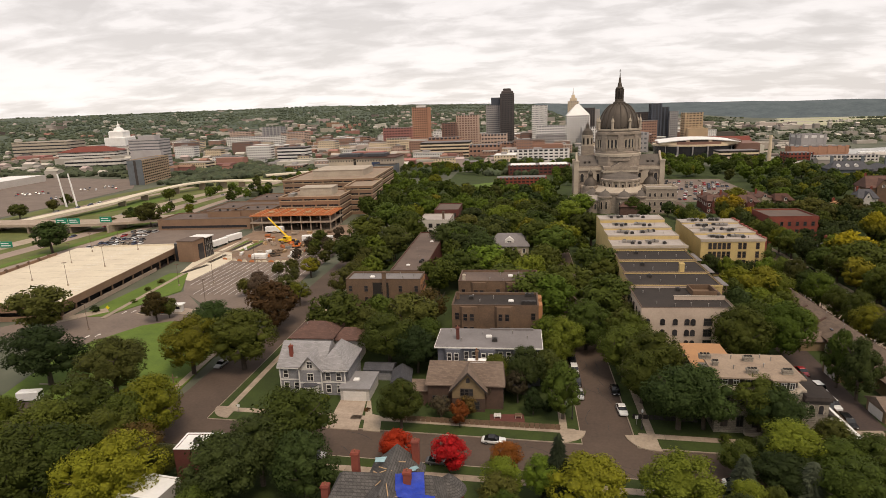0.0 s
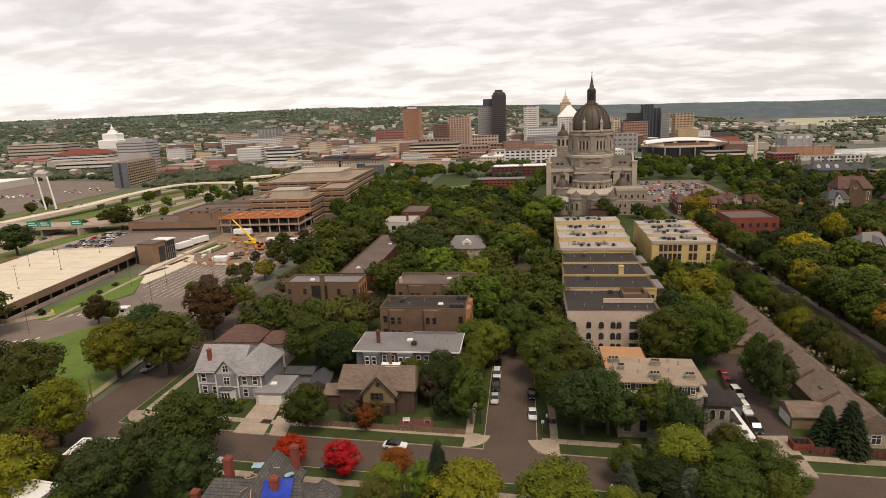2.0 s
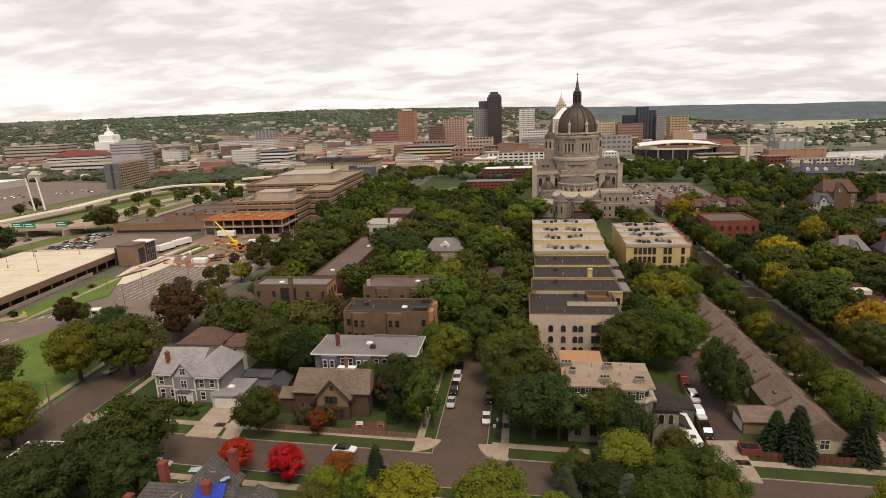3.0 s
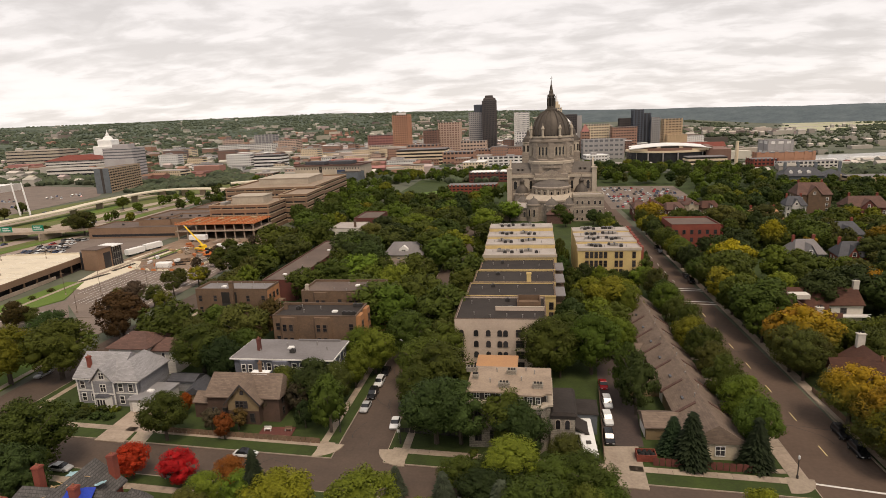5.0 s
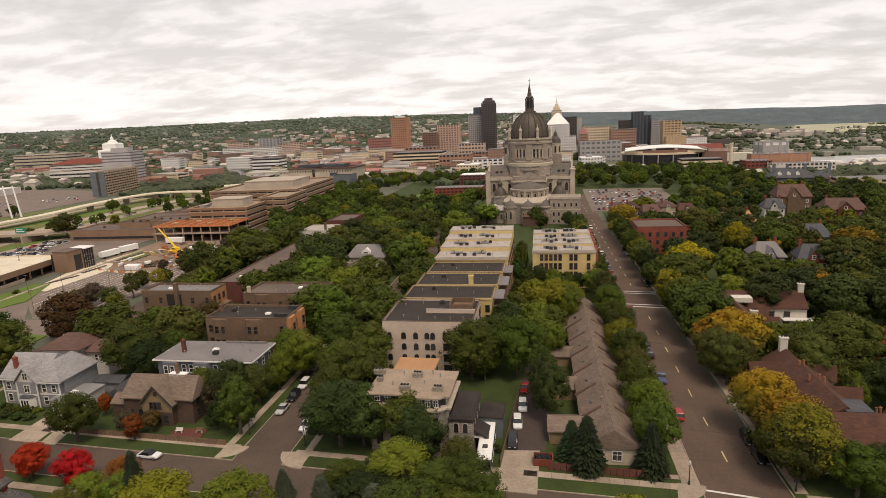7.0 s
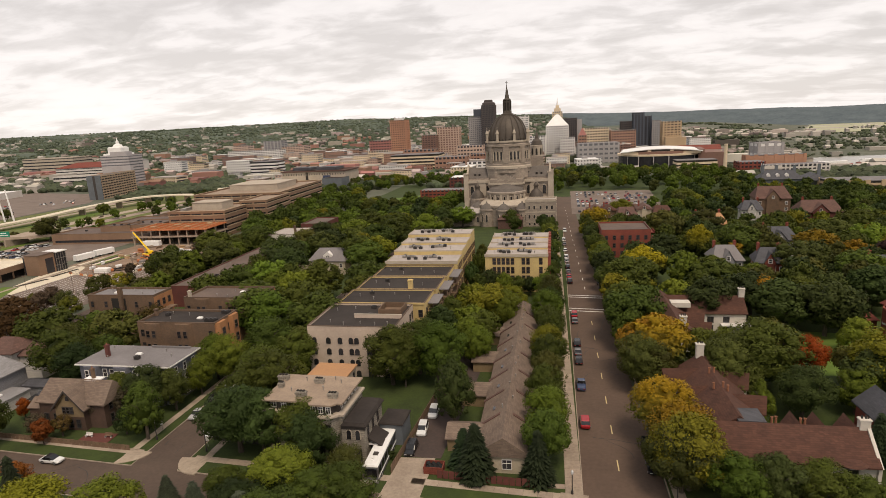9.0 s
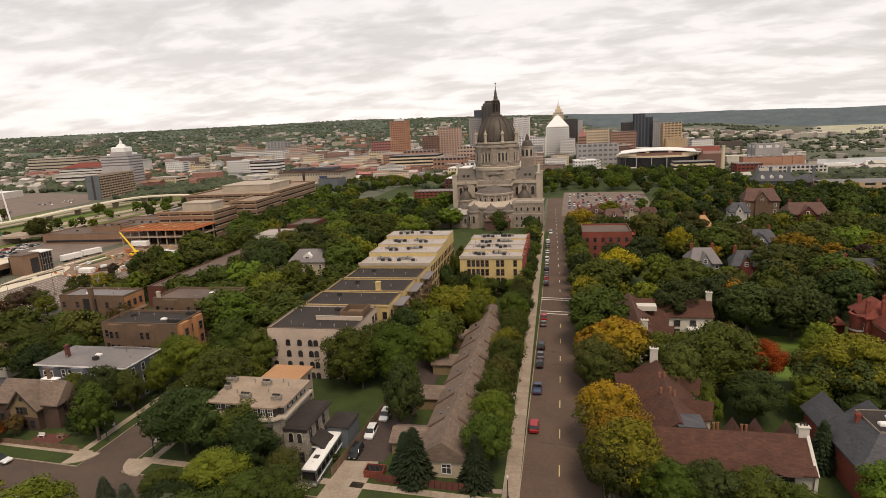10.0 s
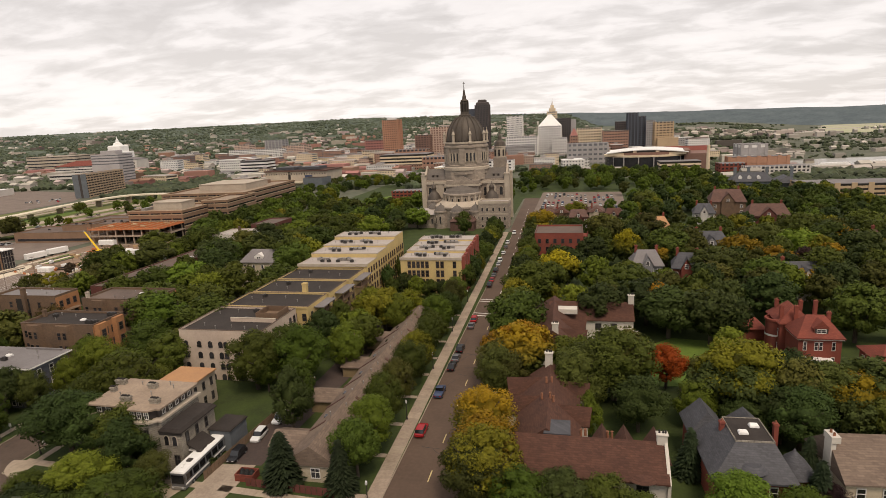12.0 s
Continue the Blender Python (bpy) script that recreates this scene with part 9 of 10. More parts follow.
b, w, d = flat_block("warehouse", "red brick school block among trees", -720, -690, 600, 630, 12, "brick_red", "roof_gravel", 0.4, 10, category="school")

# ---- downtown ----
def tower(label, x0, y, w, d, hgt, floors, wall, glass, ribs=0, rz=0.0, band=0.45, proud=0.3, name="tower", z0=-6.0):
    """A tower: a glass core, one spandrel ring a storey and, where it has them, upright ribs."""
    b = thing(name, label, "office tower", x0, y, z0, rz, "downtown towers")
    hgt = hgt - z0
    fh = hgt / floors
    part("window_wall", Shape().box(0.2, w - 0.2, 0.2, d - 0.2, 0, hgt), M[glass], b)
    me = Shape().rim(0, w, 0, d, 0, fh * (1 - band), 0.5).mesh("spandrel"); me.materials.append(M[wall])
    for k in range(floors):
        part("spandrel", me, None, b, at=pose(0, 0, k * fh))
    if ribs:
        q, rm = w / ribs * 0.17, Shape()
        for i in range(ribs + 1):
            u = min(max(w * i / ribs, q), w - q)
            rm.box(u - q, u + q, -proud, 0.3, 0, hgt + 0.8)
        n = max(2, round(ribs * d / w * 0.5))
        for i in range(n + 1):
            v = min(max(d * i / n, 0.6), d - 0.6)
            rm.box(*((w - 0.3, w + proud) if x0 < 80 else (-proud, 0.3)), v - q, v + q, 0, hgt + 0.8)
        tagged(part("ribs", rm, M[wall], b), "close upright ribs", "", "", "stuff")
    part("roof", Shape().box(0, w, 0, d, hgt, hgt + 0.4), M["roof_grey"], b)
    return b, hgt


for key, c in (("t_orange", (0.33, 0.175, 0.115)), ("t_brown", (0.165, 0.095, 0.075)), ("t_dark", (0.060, 0.050, 0.048)), ("t_white", (0.55, 0.53, 0.51)), ("t_grey", (0.27, 0.255, 0.25)), ("t_cream", (0.52, 0.42, 0.30)), ("t_tan", (0.38, 0.275, 0.175)), ("t_brick", (0.26, 0.15, 0.11)), ("t_pink", (0.40, 0.29, 0.235)), ("t_blue", (0.055, 0.062, 0.078)), ("t_rose", (0.27, 0.115, 0.10))):
    c = tuple(min(v * 1.28, 0.72) for v in c)
    M[key] = surf("tower_" + key[2:], c, tuple(v * 0.8 for v in c), 0.85, 20, 2.0)

b, z = tower("orange brick apartment tower with deep upright ribs", -168, 914, 25, 24, 70, 22, "t_orange", "glass_dark", 7, band=0.35, proud=1.0)
part("plant_room", Shape().box(6, 19, 6, 18, z, z + 3.5), M["t_white"], b)
b, z = tower("tall dark brown glass tower with a stepped crown", -33, 1000, 23, 24, 88, 28, "t_dark", "glass_dark", 9, band=0.6)
part("crown", Shape().cut_box(2, 22, 2, 22, z, z + 5, 1.5).cut_box(5, 18, 5, 18, z + 5, z + 9, 1.0), M["t_dark"], b)
b, z = tower("grey glass office tower with a flat top", -58, 1020, 27, 24, 70, 22, "t_grey", "glass_grey", 8, band=0.5)
part("crown", Shape().box(9, 26, 3, 20, z, z + 13), M["t_blue"], b)
tower("brown tower with pale upright stripes", -106, 980, 37, 22, 55, 16, "t_pink", "t_brown", 8, band=0.6, proud=0.6)
tower("dark red-brown brick tower", -128, 960, 24, 22, 44, 14, "t_brown", "glass_dark", 5, band=0.4)
tower("white tower with fine upright ribs", 20, 1000, 25, 25, 67, 22, "t_white", "glass_grey", 12, band=0.4, proud=0.5)
b, z = tower("white tower with a pyramid roof", 74, 950, 35, 33, 49, 16, "t_white", "glass_grey", 9, band=0.5)
part("pyramid", Shape().prism([(-0.5, -0.5), (35.5, -0.5), (35.5, 33.5), (-0.5, 33.5)], z + 0.3, z + 18, 0.12), M["roof_white"], b, "bright metal pyramid roof")
b, z = tower("slim pale stepped tower with a spire", 84, 1050, 17, 17, 72, 22, "t_cream", "glass_grey", 5, band=0.5)
part("crown", Shape().box(3, 14, 3, 14, z, z + 6).box(5.5, 11.5, 5.5, 11.5, z + 6, z + 11), M["t_cream"], b); part("spire", Shape().lathe([(2, z + 11), (1.2, z + 15), (0.4, z + 19), (0.1, z + 24)], 8, 8.5, 8.5), M["t_white"], b)
b, z = tower("black box-shaped glass office tower", 99, 1010, 25, 24, 60, 18, "t_dark", "glass_dark", 7, band=0.6)
part("side_slab", Shape().box(25, 33, 2, 22, 0, z - 2), M["t_grey"], b)
tower("broad white office block with square windows", 25, 930, 49, 28, 35, 11, "t_white", "glass_grey", 12, band=0.5)
tower("white office block with square windows", 96, 930, 22, 26, 31, 9, "t_white", "glass_grey", 6, band=0.5)
tower("dark blue glass tower with grey edges", 211, 990, 16, 22, 63, 22, "t_blue", "glass_dark", 3, band=0.7)
tower("dark blue glass tower with a flat top", 226, 994, 13, 22, 57, 20, "t_blue", "glass_dark", 2, band=0.7)
tower("slim grey concrete office tower", 239, 988, 13, 18, 50, 16, "t_grey", "glass_grey", 4, band=0.5)
b, z = tower("tan stone tower with a stepped front", 241, 906, 25, 22, 48, 15, "t_tan", "glass_dark", 5, band=0.4, proud=0.6)
part("base_block", Shape().box(2, 30, -10, 0, 0, 32), M["t_tan"], b)
for k in range(7):
    part("base_fin", Shape().box(3 + 4 * k, 4.2 + 4 * k, -10.6, -10, 0, 38 - abs(k - 3) * 2), M["t_tan"], b)
tower("dark flat-topped glass office tower", 197, 1040, 20, 20, 50, 15, "t_dark", "glass_dark", 5, band=0.5)
tower("brown brick hotel block downtown", 171, 930, 36, 26, 38, 11, "t_brick", "glass_dark", 9, band=0.4)
tower("cream and orange office block", 133, 960, 37, 26, 43, 12, "t_cream", "glass_dark", 9, band=0.45)
b, z = tower("small red-spired brick building", 122, 900, 12, 14, 34, 9, "t_brick", "glass_dark", 3, band=0.4)
part("spire", Shape().prism([(0, 0), (12, 0), (12, 14), (0, 14)], z + 0.3, z + 11, 0.1), M["t_rose"], b)
tower("grey modern museum with flat roofs", 118, 820, 54, 40, 25, 5, "t_grey", "glass_grey", 8, band=0.4, name="museum")
tower("pale open parking garage", -138, 800, 69, 40, 21, 6, "t_cream", "void", 0, band=0.5, name="parking_garage")
tower("white and rose brick hospital block", -248, 1050, 54, 32, 37, 9, "t_rose", "glass_dark", 10, band=0.4)
tower("cream low office block", -222, 960, 36, 26, 22, 6, "t_cream", "glass_dark", 8, band=0.45)
tower("white gridded hospital range", -668, 1270, 130, 34, 23, 6, "t_white", "glass_dark", 22, band=0.45, z0=0)
tower("grey glass hospital tower", -612, 1340, 46, 34, 42, 10, "t_grey", "glass_grey", 5, band=0.6, z0=0)
tower("tan hospital tower with flat roof", -690, 1330, 40, 30, 34, 8, "t_pink", "glass_dark", 5, band=0.4, z0=0)
tower("pink brick hospital block", -560, 1330, 56, 40, 27, 7, "t_pink", "glass_dark", 8, band=0.4, z0=0)
tower("white banded low office", -330, 760, 40, 26, 22, 5, "t_white", "glass_dark", 0, band=0.45, z0=0)
tower("red brick apartment range", -20, 470, 40, 16, 7.5, 3, "brick_red", "glass_dark", 12, band=0.45, name="apartment_building", z0=0)
b, z = tower("dark red brick warehouse with white roofs", -12, 560, 58, 24, 9, 3, "brick_dark", "glass_dark", 14, band=0.45, name="warehouse", z0=0)
part("white_roof", Shape().box(2, 26, 2, 22, z + 0.4, z + 0.7).box(30, 56, 2, 22, z + 0.4, z + 0.9), M["roof_white"], b)
tower("white and brown brick warehouse range", -15, 700, 72, 22, 14, 4, "t_white", "glass_dark", 12, band=0.45, name="warehouse", z0=0)
tower("orange brick block with flat roof", -67, 760, 42, 26, 18, 4, "t_brick", "glass_dark", 8, band=0.4)
tower("brown brick block with flat roof", -34, 860, 66, 24, 15, 4, "t_brick", "glass_dark", 14, band=0.4)
tower("orange brick parking block", -140, 880, 50, 24, 24, 5, "t_brick", "glass_dark", 8, band=0.4)
tower("pale pink brick block downtown", -60, 900, 40, 24, 26, 6, "t_pink", "glass_dark", 8, band=0.4)
tower("grey college hall with orange brick base", 285, 640, 24, 26, 26, 3, "t_grey", "t_white", 3, band=0.3, z0=-4, name="college")
tower("orange brick college base", 271, 628, 54, 12, 15, 3, "t_orange", "t_orange", 6, band=0.3, z0=-4, name="college")
st = thing("smokestack", "slim cream brick smokestack downtown", "smokestack", 255.5, 640, -3)
part("shaft", Shape().lathe([(2.0, 0), (1.5, 28), (1.7, 28.5), (1.7, 30), (1.1, 30)], 14), M["t_cream"], st)
tower("white apartment block with dark windows", 274, 575, 50, 18, 9.5, 4, "panel_white", "glass_dark", 14, band=0.5, z0=-2, name="apartment_building")
tower("red and white apartment block", 258, 600, 22, 20, 11, 4, "brick_red", "glass_dark", 6, band=0.5, z0=-2, name="apartment_building")
tower("tan and red parking garage", 275, 450, 60, 26, 8, 3, "t_tan", "void", 6, band=0.45, z0=-1, name="parking_garage")
tower("cream low parking garage", 214, 662, 40, 22, 10, 3, "t_cream", "void", 0, band=0.45, z0=-2, name="parking_garage")
# dark stone mansion on the bluff
h = thing("mansion", "long dark stone mansion with black slate roofs", "mansion", 238, 482, 0, -8)
part("wall", Shape().box(0, 44, 0, 18, 0, 7.5), M["siding_slate"], h); part("roof", Shape().gable(0, 28, 0, 18, 7.5, 6.0, "x", 0.8, 0.3, hip=6), M["roof_slate"], h)
part("east_roof", Shape().gable(28, 44, -2, 18, 6.5, 4.6, "y", 0.8, 0.3, hip=3), M["roof_slate"], h)
for u in (3, 12, 24, 40):
    chimney(h, u, 9, 9, 17.5, 2.0, 1.2, "siding_slate", 0)
for u in (6, 12, 18):
    part("dormer", pediment(Shape().box(u - 1.2, u + 1.2, 2.0, 5.0, 9, 10.6), u - 1.4, u + 1.4, 1.9, 5, 10.6, 1.4), M["trim"], h)

# the arena: dark round hall, white arched roof
ar = thing("arena", "round dark-glazed arena with a white arched roof", "arena", 210, 742, -2, -8)
ring = [(47 * math.cos(radians(a)), 40 * math.sin(radians(a))) for a in range(0, 360, 8)]
part("drum", Shape().prism(ring, -5, 15), M["glass_dark"], ar); part("rim_band", Shape().prism([(x * 1.03, y * 1.03) for x, y in ring], 15, 17), M["t_cream"], ar)
part("upper_drum", Shape().prism([(x * 0.94, y * 0.94) for x, y in ring], 17, 20), M["t_brown"], ar)
s = Shape()
for i in range(21):
    u = -44 + 88 * i / 20
    zz = 19.8 + 3.2 * math.cos(u / 44 * math.pi / 2)
    s.v += [(u, -33, zz), (u, 33, zz), (u, 33, zz - 0.8), (u, -33, zz - 0.8)]
for i in range(20):
    k = i * 4
    s.f += [(k, k + 4, k + 5, k + 1), (k + 3, k + 2, k + 6, k + 7), (k, k + 3, k + 7, k + 4), (k + 1, k + 5, k + 6, k + 2)]
part("roof", s, M["roof_white"], ar, "white arched roof"); part("upper_wall", Shape().box(-42, 42, -31.5, 31.5, 17, 19.6).box(-14, 14, -32.5, -31.5, 17, 22.6), M["t_cream"], ar)
part("scoreboard", Shape().box(-10, 10, -33.4, -32.5, 18.6, 22.2), M["void"], ar)
part("side_hall", Shape().box(44, 66, -26, 30, -5, 17).box(40, 46, -28, 20, -5, 21), M["t_brown"], ar, "brown stone side hall")
for k in range(5):
    part("fin", Shape().box(-40 + 16 * k, -39 + 16 * k, -44, -30, 2, 15.5) if k not in (0, 4) else Shape().box(-36 + 18 * k, -35.4 + 18 * k, -27, -20, 2, 15.5), M["t_grey"], ar)
part("red_roof", Shape().gable(20, 70, 40, 70, 16, 5, "x", 1, 0.4), M["roof_red"], ar)

# streets of lower buildings all round
random.seed(77)
low_walls = ("t_brick", "t_pink", "t_cream", "t_white", "t_grey", "t_pink", "t_brown", "t_cream", "t_white", "t_brick")
spots = []


def low_block(x, y, w, d, hgt, floors, z0):
    m, r = random.choice(low_walls), random.choice(("roof_gravel", "roof_white", "roof_grey", "roof_brownflat", "roof_gravel"))
    b = thing("building", "low " + {"t_brick": "orange brick", "t_pink": "pink stone", "t_cream": "cream stone", "t_white": "white", "t_grey": "grey", "brick_dark": "dark brick", "t_brown": "brown brick", "t_tan": "tan stone", "t_rose": "red brick"}[m] + " town block with a flat roof", "building", x, y, z0, random.uniform(-12, 12), "town blocks")
    part("wall", Shape().box(0, w, 0, d, -3, hgt), M[m], b); part("roof", Shape().box(-0.2, w + 0.2, -0.2, d + 0.2, hgt, hgt + 0.6), M[r], b)
    fh = hgt / floors
    glazing = Shape()
    for k in range(floors):
        n = max(3, int(w / 3.2))
        for i in range(n):
            glazing.box(w * (i + 0.28) / n, w * (i + 0.72) / n, -0.1, 0.1, (k + 0.38) * fh, (k + 0.75) * fh)
        glazing.box(-0.1, 0.1, d * 0.1, d * 0.9, (k + 0.35) * fh, (k + 0.8) * fh).box(w - 0.1, w + 0.1, d * 0.1, d * 0.9, (k + 0.35) * fh, (k + 0.8) * fh)
    gl = part("glazing", glazing, M["glass_grey" if random.random() < 0.65 else "glass_dark"], b); tagged(gl, "rows of dark windows", "", "", "stuff")
    if random.random() < 0.6:
        part("plant_room", Shape().box(w * 0.3, w * 0.55, d * 0.3, d * 0.7, hgt + 0.6, hgt + 3.2), M["t_grey"], b)


for k in range(2600):
    y = random.uniform(640, 1350)
    a = random.uniform(-34, 16)
    x = 30 + y * math.tan(radians(a))
    w, d = random.uniform(14, 46), random.uniform(12, 26)
    dense = 1.0 if a > -20 else 0.55
    if random.random() > dense or any(abs(x - p) < (w + q) * 0.56 and abs(y - r) < (d + s) * 0.62 for p, r, q, s in spots):
        continue
    if 130 < x < 300 and 640 < y < 800 or (-30 < x < 120 and y < 700) or (-230 < x < -110 and y < 700):
        continue
    spots.append((x, y, w, d))
    fl = random.choice((2, 3, 3, 4, 5, 6)) if y > 780 else random.choice((1, 2, 3, 3))
    low_block(x, y, w, d, fl * 3.6, fl, gz(x, y))
    if len(spots) >= 190:
        break
# river boats and bank buildings
for x, y, w in ((560, 1125, 60), (640, 1150, 70), (720, 1180, 60)):
    bt = thing("barge", "long white river boat moored at the bank", "boat", x, y, RIVER_Z, 8)
    part("hull", Shape().cut_box(-w / 2, w / 2, -4, 4, -0.4, 1.8, 0.4), M["t_rose"], bt)
    for k in range(2):
        part("deck_house", Shape().box(-w / 2 + 3 + 3 * k, w / 2 - 4 - 4 * k, -3.2, 3.2, 1.8 + 2.5 * k, 4.2 + 2.5 * k), M["roof_white"], bt)

# ---- vehicles ----
def loft(s, rings):
    """Skins rings of equal length."""
    n, k0 = len(rings[0]), len(s.v)
    for r in rings:
        s.v += [tuple(p) for p in r]
    for j in range(len(rings) - 1):
        for i in range(n):
            a, b = k0 + j * n + i, k0 + j * n + (i + 1) % n
            s.f.append((a, b, b + n, a + n))
    s.f += [tuple(range(k0, k0 + n))[::-1], tuple(range(k0 + (len(rings) - 1) * n, k0 + len(rings) * n))]
    return s


car_store = {}


def car_meshes(style):
    if style in car_store:
        return car_store[style]
    L, W = (4.6, 0.9) if style == "sedan" else (4.7, 0.95) if style == "suv" else (5.4, 0.98)
    belt, top = {"sedan": (0.92, 1.42), "suv": (1.05, 1.72), "pickup": (1.08, 1.82)}[style]
    def ring(y, w, z0, z1, c=0.12):
        return [(-w + c, y, z0), (w - c, y, z0), (w, y, z0 + c), (w, y, z1 - c), (w - c, y, z1), (-w + c, y, z1), (-w, y, z1 - c), (-w, y, z0 + c)]
    body = loft(Shape(), [ring(-L / 2, W * 0.82, 0.38, belt * 0.74), ring(-L / 2 + 0.25, W * 0.96, 0.28, belt * 0.86), ring(-L * 0.2, W, 0.26, belt), ring(L * 0.22, W, 0.26, belt + 0.03), ring(L / 2 - 0.3, W * 0.96, 0.3, belt * 0.98), ring(L / 2, W * 0.85, 0.4, belt * 0.82)])
    if style == "pickup":
        y0, y1, y2, y3 = -1.15, -0.55, 0.55, 0.7
    elif style == "suv":
        y0, y1, y2, y3 = -1.15, -0.45, 1.75, 2.1
    else:
        y0, y1, y2, y3 = -1.05, -0.25, 0.95, 1.75
    def slab(y, w, z):
        return [(-w, y, belt - 0.04), (w, y, belt - 0.04), (w * 0.86, y, z), (-w * 0.86, y, z)]
    glass = loft(Shape(), [slab(y0, W * 0.93, belt), slab(y1, W * 0.95, top - 0.05), slab(y2, W * 0.95, top - 0.05), slab(y3, W * 0.92, belt)])
    roof = Shape().cut_box(-W * 0.8, W * 0.8, y1 - 0.02, y2 + 0.06, top - 0.07, top, 0.05)
    wheel = Shape().tube((-0.11, 0, 0), (0.11, 0, 0), 0.33, n=12)
    rim = Shape().tube((-0.125, 0, 0), (0.125, 0, 0), 0.2, n=8)
    head = Shape().cut_box(-0.2, 0.2, -0.03, 0.05, 0, 0.16, 0.04)
    pillar = Shape()
    for sx in (-1, 1):
        pillar.add([(sx * W * 0.955, -0.05, belt - 0.04), (sx * W * 0.955, 0.08, belt - 0.04), (sx * W * 0.83, 0.08, top - 0.05), (sx * W * 0.83, -0.05, top - 0.05)], [(0, 1, 2, 3)])
    car_store[style] = dict(L=L, W=W, belt=belt, body=body.mesh("body"), glass=glass.mesh("cabin_glass"), roof=roof.mesh("roof"), wheel=wheel.mesh("tyre"), rim=rim.mesh("rim"), head=head.mesh("lamp"))
    for k, m in (("glass", "car_glass"), ("wheel", "tyre"), ("rim", "rim"), ("head", "lens_clear")):
        car_store[style][k].materials.append(M[m])
    tail = head.mesh("tail_lamp"); tail.materials.append(M["lens_red"]); car_store[style]["tail"] = tail
    for k in ("body", "roof"):
        car_store[style][k].materials.append(M["car_white"])
    return car_store[style]


COLOUR_WORD = {"white": "white", "black": "black", "grey": "dark grey", "silver": "silver", "red": "red", "blue": "dark blue", "tan": "tan"}


def car(colour, x, y, rz, style="sedan", z=0.0, near=True, place="parked at the kerb", roof=""):
    c = car_meshes(style)
    z = z if near else z - 0.2
    r = thing("car", COLOUR_WORD[colour] + " " + {"sedan": "saloon car", "suv": "estate car", "pickup": "pickup truck"}[style] + " " + place, "car", x, y, z, rz, "parked cars")
    for k, nm in (("body", "body"), ("roof", "roof")):
        o = part(nm, c[k], None, r)
        o.material_slots[0].link = "OBJECT"; o.material_slots[0].material = M["car_" + (roof if roof and k == "roof" else colour)]
    part("cabin_glass", c["glass"], None, r)
    for sx in (-1, 1):
        for v in (-c["L"] * 0.31, c["L"] * 0.3):
            if near:
                w = part("tyre", c["wheel"], None, r, at=pose(sx * (c["W"] - 0.1), v, 0.33))
                part("rim", c["rim"], None, w)
        if near:
            part("headlight", c["head"], None, r, at=pose(sx * c["W"] * 0.55, -c["L"] / 2 + 0.02, c["belt"] * 0.55)); part("tail_lamp", c["tail"], None, r, at=pose(sx * c["W"] * 0.6, c["L"] / 2 - 0.02, c["belt"] * 0.62))
    return r


car("white", -6.9, 96.5, 90 - 3, "sedan", place="with a black glass roof in the street", roof="black")
car("white", 19.0, 109.8, 2, "sedan"); car("black", 19.0, 118.5, 0, "sedan")
car("silver", 11.0, 116.0, 0, "sedan"); car("black", 11.0, 122.0, 0, "suv"); car("white", 11.0, 128.0, 0, "suv"); car("black", 11.0, 134.0, 0, "sedan"); car("silver", 11.0, 152.0, 0, "sedan"); car("white", 11.0, 158.0, 0, "suv")
car("silver", -78.2, 127.0, -6, "sedan"); car("silver", -39.8, 89.2, 87, "sedan"); car("white", 33.5, 86.3, 87, "sedan"); car("grey", -16.5, 89.0, 87, "sedan"); car("white", -37, 118, 20, "sedan")
for colour, y, style in (("red", 120.5, "suv"), ("blue", 137.2, "pickup"), ("black", 151.0, "sedan"), ("grey", 156.5, "sedan"), ("black", 162.5, "suv"), ("grey", 180.5, "sedan"), ("red", 186.0, "suv"), ("black", 224.0, "suv"), ("red", 231.0, "sedan"), ("grey", 238.0, "sedan"), ("black", 245.5, "suv"), ("silver", 256.0, "sedan"), ("white", 263.0, "suv"), ("white", 277.0, "sedan"), ("grey", 290.0, "sedan"), ("white", 300.0, "suv")):
    car(colour, 93.1 - 4 * max(0, y - 200) / 270, y, 180, style)
for colour, y, style in (("black", 106.5, "suv"), ("black", 112.5, "suv"), ("black", 215.0, "suv"), ("black", 221.5, "suv"), ("grey", 262.0, "sedan"), ("black", 268.0, "suv")):
    car(colour, 103.6 - 5 * max(0, y - 200) / 270, y, 0, style)
car("white", 92.5, 325.0, 0, "suv", place="driving down the avenue")
car("black", 61.0, 107.5, 0, "suv", place="standing in the back lane"); car("white", 61.6, 114.5, 3, "suv", place="standing in the back lane"); car("white", 62.4, 121.5, 2, "suv", place="standing in the back lane")
car("grey", 66.0, 160.0, 0, "suv", place="standing in the back lane"); car("red", 62.6, 130.0, 0, "sedan", place="standing in the back lane")
vn = thing("van", "white box van on the dark car park", "van", -114.5, 106.5, 0.03, 100)
part("body", Shape().cut_box(-1.0, 1.0, -2.6, 2.4, 0.4, 2.5, 0.25), M["car_white"], vn)
part("windscreen", Shape().box(-0.85, 0.85, -2.66, -2.6, 1.4, 2.1), M["car_glass"], vn)
for sx in (-1, 1):
    for v in (-1.7, 1.5):
        part("wheel", Shape().tube((sx * 0.8, v, 0.38), (sx * 1.02, v, 0.38), 0.38, n=10), M["tyre"], vn)

